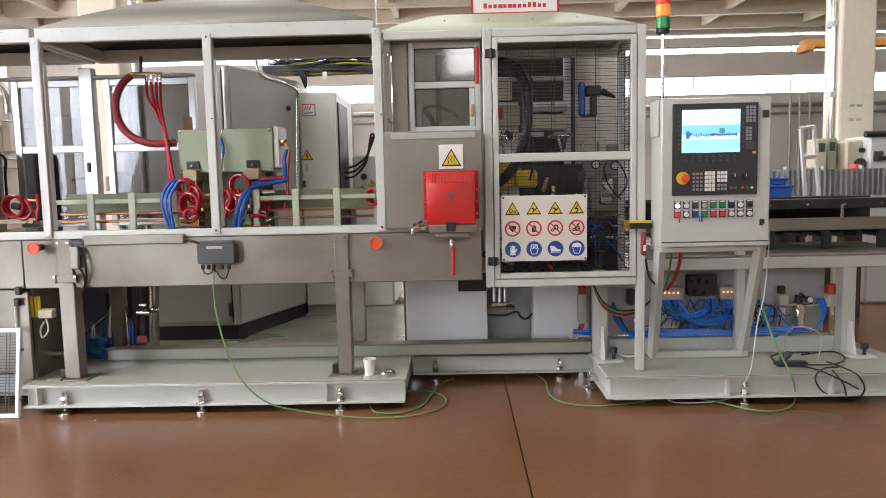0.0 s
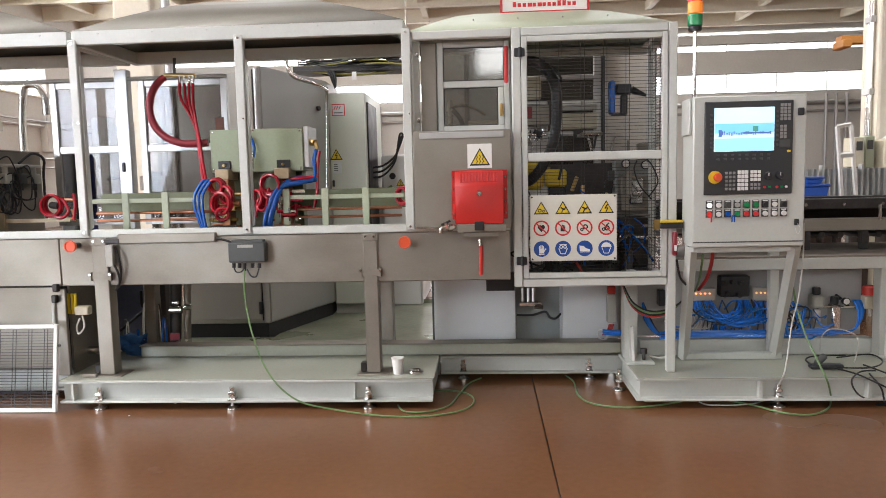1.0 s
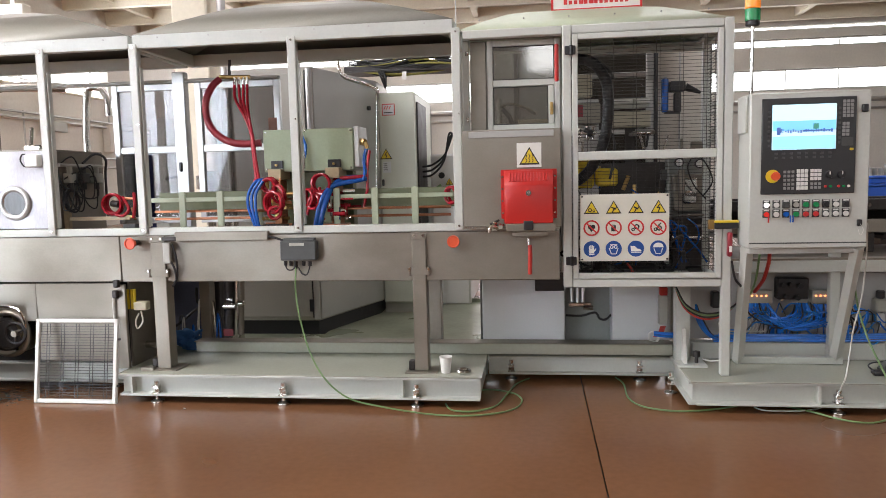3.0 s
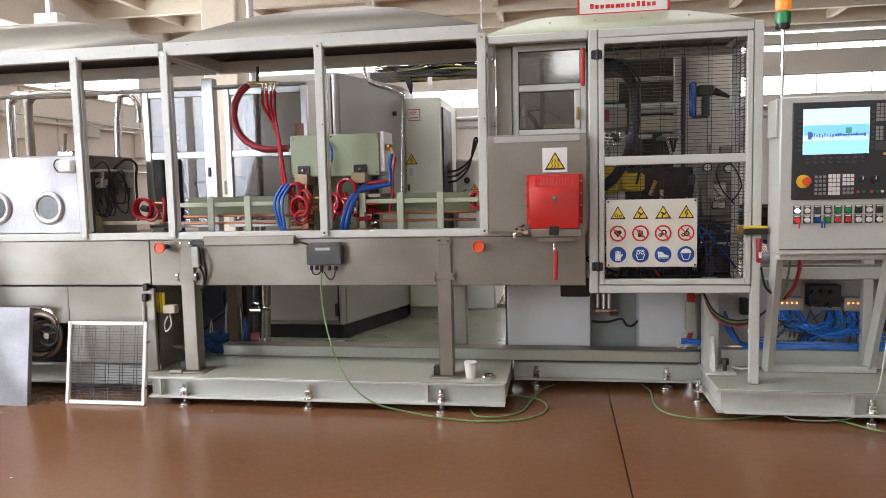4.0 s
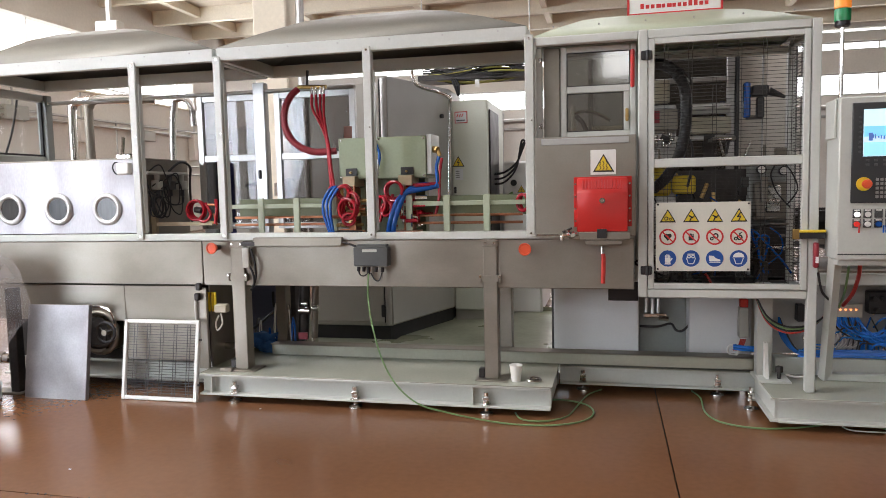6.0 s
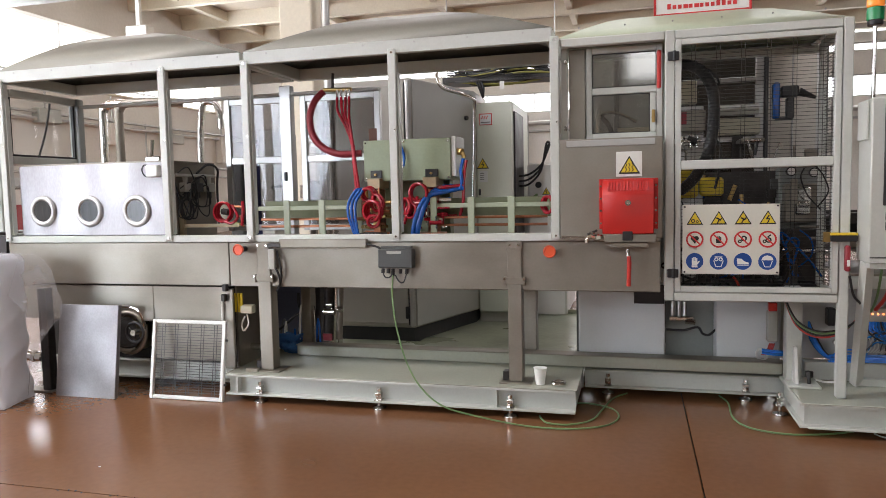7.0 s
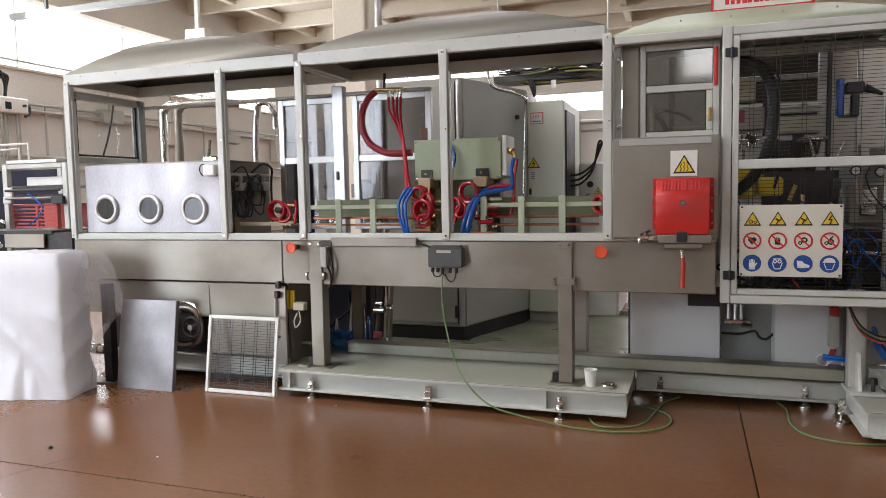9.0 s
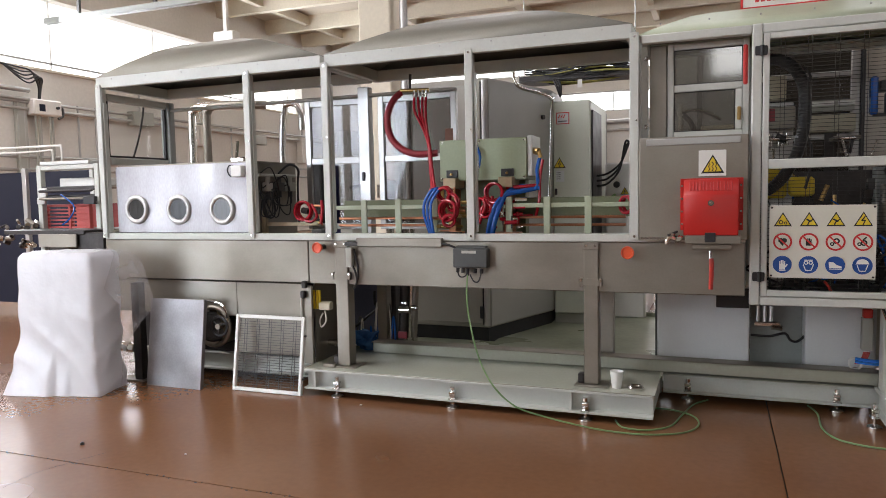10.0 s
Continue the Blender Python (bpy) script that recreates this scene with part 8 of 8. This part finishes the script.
    for x, y2, z in ((-2.277, 5.000, 1.836), (-2.229, 5.000, 1.835), (-2.200, 5.050, 1.840)):
        solid("upright_pipe", Mesh().cyl((x, y2, 0.0), (x, y2, 1.95), 0.022, 12), CHROME, "polished upright pipe behind the line", "pipe", "upright pipes")
    solid("pale_filter", Mesh().cyl((-2.294, 4.85, 1.152), (-2.294, 4.85, 1.309), 0.09, 24, bev=0.03).cyl((-2.294, 4.85, 0.0), (-2.294, 4.85, 1.152), 0.03, 12), CHROME, "polished round filter housing on a stem", "filter")
    hose("black_cable", [(-3.244, 6.01, 1.280), (-3.079, 5.900, 1.295), (-3.020, 5.900, 1.331), (-3.015, 5.900, 1.275), (-3.046, 5.900, 1.295)], 0.014, RUBBER, "black cable curling from the locker", "cable")
    for pts in ([(-3.250, 4.9, 0.0), (-3.250, 4.900, 1.468), (-3.222, 4.900, 1.868), (-3.193, 4.900, 1.932), (-3.115, 4.900, 1.927), (-3.066, 4.900, 1.859), (-3.061, 4.900, 1.726)],):
        solid("bent_pipe", Mesh().tube(pts, 0.026, 10, 6), CHROME, "polished pipe bent over at the top", "pipe")


def right_background():
    # galvanised fence sheets behind the conveyor
    y = 6.2
    g = thing("galvanised_fence", (3.0, y, 0.0), "low fence of ribbed galvanised sheets", "fence")
    xa, xb = 2.668, 3.844
    zt = 1.227
    n, zq = 26, 0.999
    for i in range(n):
        x = xa + (xb - xa) * i / n
        part("sheet_rib", Mesh().prism([(x, y), (x + 0.012, y - 0.03), (x + (xb - xa) / n - 0.018, y - 0.03), (x + (xb - xa) / n - 0.006, y), (x + (xb - xa) / n - 0.006, y + 0.004), (x, y + 0.004)], "z", zq, zt + (0.03 if i % 7 == 3 else 0.0)), GALV, g)
    for i, (a, b, c0, c1) in enumerate(((2.411, 2.611, 0.999, 1.109), (2.440, 2.568, 1.109 + 0.002, 1.167))):
        b0 = thing("storage_bin", ((a + b) / 2, 5.72, c0), "bright blue stacking plastic bin with a rolled rim", "storage bin", "blue bins")
        m = Mesh().prism([(a + 0.015, c0), (b - 0.015, c0), (b, c1 - 0.02), (a, c1 - 0.02)], "y", 5.60, 5.85, 0.006)
        part("body", m, BIN, b0)
        part("bin_rim", Mesh().box(a - 0.008, b + 0.008, 5.592, 5.858, c1 - 0.0195, c1, 0.006), BIN, b0)
    s = solid("work_table", Mesh().box(2.327, 3.417, 5.5, 6.3, 0.971, 0.999 - 0.002, 0.004).box(2.352, 2.378, 5.52, 5.56, 0.0, 0.966).box(3.381, 3.406, 5.52, 5.56, 0.0, 0.966), STEEL, "long steel work table behind the conveyor", "table")
    for a, b in ((2.688, 2.765), (2.792, 2.837), (2.960, 3.050), (3.164, 3.299), (2.538, 2.642)):
        solid("stock_box", Mesh().box(a, b, 5.85, 6.0, 0.0, 0.799, 0.01), BROWNSTOCK, "dark brown bar stock stored under the table", "stock", "stored stock")
    # white frame leaning
    f = thing("leaning_door_surround", (2.748, 5.600, 1.007), "white painted door frame leaning at a slant", "frame")
    q = [(2.656, 5.600, 1.539), (2.755, 5.600, 1.554), (2.809, 5.600, 1.006), (2.704, 5.600, 1.000)]
    for i in range(4):
        part("bar", Mesh().tube([q[i], q[(i + 1) % 4]], 0.016, 4, 0), WHITE, f)
    part("bar", Mesh().tube([(2.679, 5.600, 1.323), (2.778, 5.600, 1.329)], 0.022, 4, 0), WHITE, f)
    # control boxes beside the column
    for a, b, c0, c1, yy, m, lab in ((3.280, 3.372, 1.238, 1.504, 6.6, CREAMBOX, "cream control box with a dark screen by the column"), (3.426, 3.514, 1.226, 1.516, 6.7, GREEN, "green-grey control box by the column")):
        k = thing("control_box", ((a + b) / 2, yy + 0.1, c0), lab, "control box")
        part("body", Mesh().box(a, b, yy, yy + 0.2, c0, c1, 0.01), m, k)
        part("display", Mesh().box(a + 0.02, b - 0.02, yy - 0.006, yy - 0.0005, c1 - 0.12, c1 - 0.04), GREYBOX, k)
        part("stand", Mesh().box((a + b) / 2 - 0.03, (a + b) / 2 + 0.03, yy + 0.08, yy + 0.14, 0.0, c0 - 0.001), GREYBOX, k)
    k = thing("machine_tool", (3.777, 7.0, 0.0), "cream machine tool housing with a control unit", "machine tool")
    part("housing", Mesh().box(3.543, 3.747, 6.6, 6.95, 0.0, 1.487, 0.02), CREAMBOX, k)
    part("head", Mesh().box(3.695, 4.120, 6.5, 6.95, 0.0, 1.518, 0.02), WHITECAB, k)
    part("control_face", Mesh().box(3.730, 3.815, 6.48, 6.499, 1.287, 1.377, 0.006), GREYBOX, k)
    part("top_pipe", Mesh().cyl((3.655, 6.500, 1.530), (3.889, 6.500, 1.530), 0.03, 10), BLACK, k)
    part("orange_part", Mesh().box(3.509, 3.588, 6.4, 6.5, 1.200, 1.270, 0.02), ORANGE, k)
    part("chuck", Mesh().cyl((3.646, 6.550, 1.271), (3.618, 6.500, 1.270), 0.05, 16), DARKMETAL, k)
    for x, y2, z in ((3.716, 6.600, 1.393), (3.835, 6.480, 1.315)):
        part("handle", Mesh().cyl((x - 0.06, y2 - 0.02, z), (x + 0.05, y2 - 0.02, z), 0.02, 8), BLACK, k)
    # pipes along the far wall
    for z, r in ((3.806, 0.09), (3.487, 0.05)):
        solid("wall_pipe", Mesh().cyl((-13.5, 27.8, z), (26.5, 27.8, z), r, 10), ALU, "grey service pipe along the far wall", "pipe", "wall pipes")
    for x in (12.734, 13.097, 13.481, -4.0, -7.5, -2.0):
        solid("wall_conduit", Mesh().cyl((x, 27.75, 0.0), (x, 27.75, 4.1), 0.06, 8), ALU, "vertical grey conduit on the far wall", "conduit", "wall conduits")
    # pipes and boxes on the side wall
    for z in (2.179 * 1.0, 3.2, 3.35, 1.9):
        solid("wall_pipe", Mesh().cyl((-13.85, 9.0, z), (-13.85, 26.0, z), 0.035, 10), ALU, "grey service pipe along the hall wall", "pipe", "wall pipes")
    for y2 in (11.2, 11.6, 12.6, 13.1, 15.5, 18.2, 21.0):
        solid("wall_conduit", Mesh().cyl((-13.87, y2, 0.0), (-13.87, y2, 3.4), 0.024, 8), ALU, "vertical grey conduit on the side wall", "conduit", "wall conduits")
    t = thing("wall_unit", (-13.7, 12.2, 3.0), "grey service box on the hall wall", "service box")
    part("case", Mesh().box(-13.99, -13.66, 11.30, 12.0, 3.08, 3.42, 0.03), CREAM, t)
    part("window", Mesh().box(-13.66, -13.65, 11.42, 11.56, 3.16, 3.31), NAVY, t)
    part("knob", Mesh().cyl((-13.66, 11.86, 3.26), (-13.60, 11.86, 3.26), 0.03, 10), BLACK, t)
    part("elbow", Mesh().tube([(-13.8, 12.0, 3.3), (-13.8, 12.12, 3.28), (-13.8, 12.12, 3.12), (-13.8, 12.0, 3.05)], 0.03, 8, 6), GREYBOX, t)
    solid("wall_duct", Mesh().box(-13.99, -13.85, 11.05, 11.27, 0.0, 3.45, 0.01), CABINET, "grey vertical cable duct on the hall wall", "duct")
    for y2, w in ((10.98, 0.02), (11.42, 0.022), (11.5, 0.022), (11.78, 0.022), (11.85, 0.022)):
        solid("wall_conduit", Mesh().cyl((-13.8, y2, 0.0), (-13.8, y2, 3.08), w, 8), CABINET, "grey vertical conduit below the service box", "conduit", "service box conduits")
    for z, r in ((3.59, 0.05), (3.40, 0.035)):
        solid("wall_pipe", Mesh().cyl((-13.8, 9.0, z), (-13.8, 11.3, z), r, 10), ALU, "grey service pipe meeting the service box", "pipe", "wall pipes")
    solid("cable_channel", Mesh().box(-13.99, -13.84, 12.02, 26.0, 3.16, 3.24, 0.008), CREAM, "cream cable channel along the hall wall", "cable channel")
    for k in range(5):
        o = 0.05 * k
        hose("loose_cable", [(-13.93, 10.75 + o * 0.3, 4.11), (-13.7, 10.98 + o, 4.04 - o * 1.5), (-13.6, 11.2 + o, 3.98 - o * 0.6), (-13.65, 11.36 + o * 0.8, 3.82), (-13.75, 11.5 + o * 0.3, 3.66), (-13.8, 11.52 + o * 0.2, 3.40)], 0.017, (BLACK, GREYBOX)[k % 2], "dark cable looping down to the service box", "cable", "loose wall cables")
    # pale handrail tubes above the partition
    for z0, z1 in ((260, 1), ):
        h = thing("tube_rail", (-6.793, 5.600, 1.765), "pale tube rail above the navy partition", "rail")
        part("tube", Mesh().tube([(-7.472, 5.600, 1.793), (-6.791, 5.600, 1.789), (-6.482, 5.600, 1.788), (-6.420, 5.600, 1.762), (-6.431, 5.600, 1.539)], 0.012, 8, 5), WHITE, h)
        part("tube", Mesh().tube([(-7.477, 5.600, 1.738), (-6.796, 5.600, 1.736), (-6.582, 5.600, 1.745), (-6.552, 5.600, 1.720), (-6.559, 5.600, 1.543)], 0.010, 8, 5), WHITE, h)
    rng = random.Random(77)
    for i, (y2, z, w, h) in enumerate(((14.2, 3.1, 0.7, 0.35), (16.6, 2.7, 0.5, 0.6), (19.0, 2.9, 0.9, 0.3), (22.0, 2.4, 0.5, 0.9))):
        t = thing("wall_cabinet", (-13.8, y2, z), "small grey service cabinet on the hall wall", "service box", "wall service boxes")
        part("case", Mesh().box(-13.995, -13.75, y2, y2 + w, z, z + h, 0.02), (CABINET, CREAM)[i % 2], t)
        part("conduit", Mesh().cyl((-13.9, y2 + w / 2, z + h), (-13.9, y2 + w / 2, 4.05), 0.025, 8), ALU, t)
    for x, z, w, h in ((-9.5, 2.6, 0.8, 0.5), (-6.2, 2.2, 0.6, 0.9), (-11.8, 2.8, 1.0, 0.4), (6.5, 2.4, 0.7, 0.6)):
        t = thing("wall_cabinet", (x, 27.9, z), "small grey service cabinet on the hall wall", "service box", "wall service boxes")
        part("case", Mesh().box(x, x + w, 27.75, 27.995, z, z + h, 0.02), CABINET, t)
        part("conduit", Mesh().cyl((x + w / 2, 27.9, z + h), (x + w / 2, 27.9, 4.35), 0.03, 8), ALU, t)
    hose("hanging_cable", [(-6.140, 6.500, 2.349), (-6.169, 6.500, 2.165), (-6.244, 6.500, 1.912), (-6.344, 6.500, 1.676)], 0.011, RUBBER, "dark cable hanging at a slant beyond the end pane", "cable")
    # crane rail
    r = thing("crane_rail", (-10.0, 12.0, 5.2), "pale overhead rail crossing the hall before the clerestory", "rail")
    part("rail", Mesh().box(-13.99, -7.0, 11.92, 12.08, 5.14, 5.26, 0.01), GREYPANEL, r)
    for x in (-13.0, -10.9, -8.2):
        part("hanger", Mesh().box(x - 0.03, x + 0.03, 11.97, 12.03, 5.261, 6.99), GREYBOX, r)
    solid("wall_lamp", Mesh().box(-11.854, -11.258, 15.0, 15.3, 5.048, 5.364, 0.02).box(-11.616, -11.514, 15.1, 15.2, 5.378, 6.9), WHITE, "pale box hung from the roof on a bracket", "duct box")
    # orange hoist beam on the right
    k = thing("hoist_beam", (4.5, 13.0, 4.4), "orange overhead hoist beam", "hoist")
    part("beam", Mesh().box(6.189, 8.943, 13.0, 13.2, 3.404, 3.541, 0.01), HOIST, k)
    part("trolley", Mesh().box(6.181, 6.338, 12.9, 13.3, 3.331, 3.467, 0.02), HOIST, k)
    part("hanger", Mesh().box(7.034, 7.084, 13.05, 13.15, 3.541, 6.95), HOIST, k)


def floor_bits():
    x, y, z = (-2.921, 2.564, 0.000)
    solid("rubber_stopper", Mesh().cyl((x, y, 0.0), (x, y, 0.014), 0.011, 14, 0.008, 0.002), RUBBER, "small black rubber stopper lying on the floor", "stopper")
    for x, y, z in ((-2.332, 2.617, 0.000), (-1.903, 3.571, 0.000), (-1.741, 3.776, 0.000)):
        solid("paper_scrap", Mesh().box(x - 0.006, x + 0.006, y - 0.003, y + 0.004, 0.0005, 0.003, 0.001), WHITE, "tiny white scrap on the floor", "scrap", "floor scraps")
    rng = random.Random(12)
    chips = Mesh()
    for i in range(70):
        x = -3.2 + 4.6 * rng.random() ** 1.6
        w, d = rng.uniform(0.003, 0.014), rng.uniform(0.002, 0.007)
        y = 2.369 + rng.choice((-1, 1)) * (0.003 + d * 0.6)
        chips.cyl((x, y, -0.006), (x + 0.001, y, 0.0008), d, rng.choice((5, 6, 7)), d * 0.8)
        if i % 3 == 0:
            chips.box(x, x + w, y - d * 0.5, y + d * 0.5, -0.006, 0.0007)
    solid("joint_chips", chips, JOINT, "dark chipped edges along the floor joint", "joint", kind="structure")
    p = [Vector(q) for q in ((-2.809, 2.052, 0.000), (-2.820, 2.222, 0.000), (-2.777, 2.362, 0.000), (-2.718, 2.516, 0.000))]
    solid("floor_crack", Mesh().tube([q + Vector((0.004 * math.sin(40 * i), 0, -0.0012)) for i, q in enumerate(spline(p, 8))], 0.0018, 5, 0), JOINT, "hairline crack in the resin floor", "crack", kind="structure")


floor_bits()
cell_inside()
underside()
right_unit()
cabinets()
right_background()
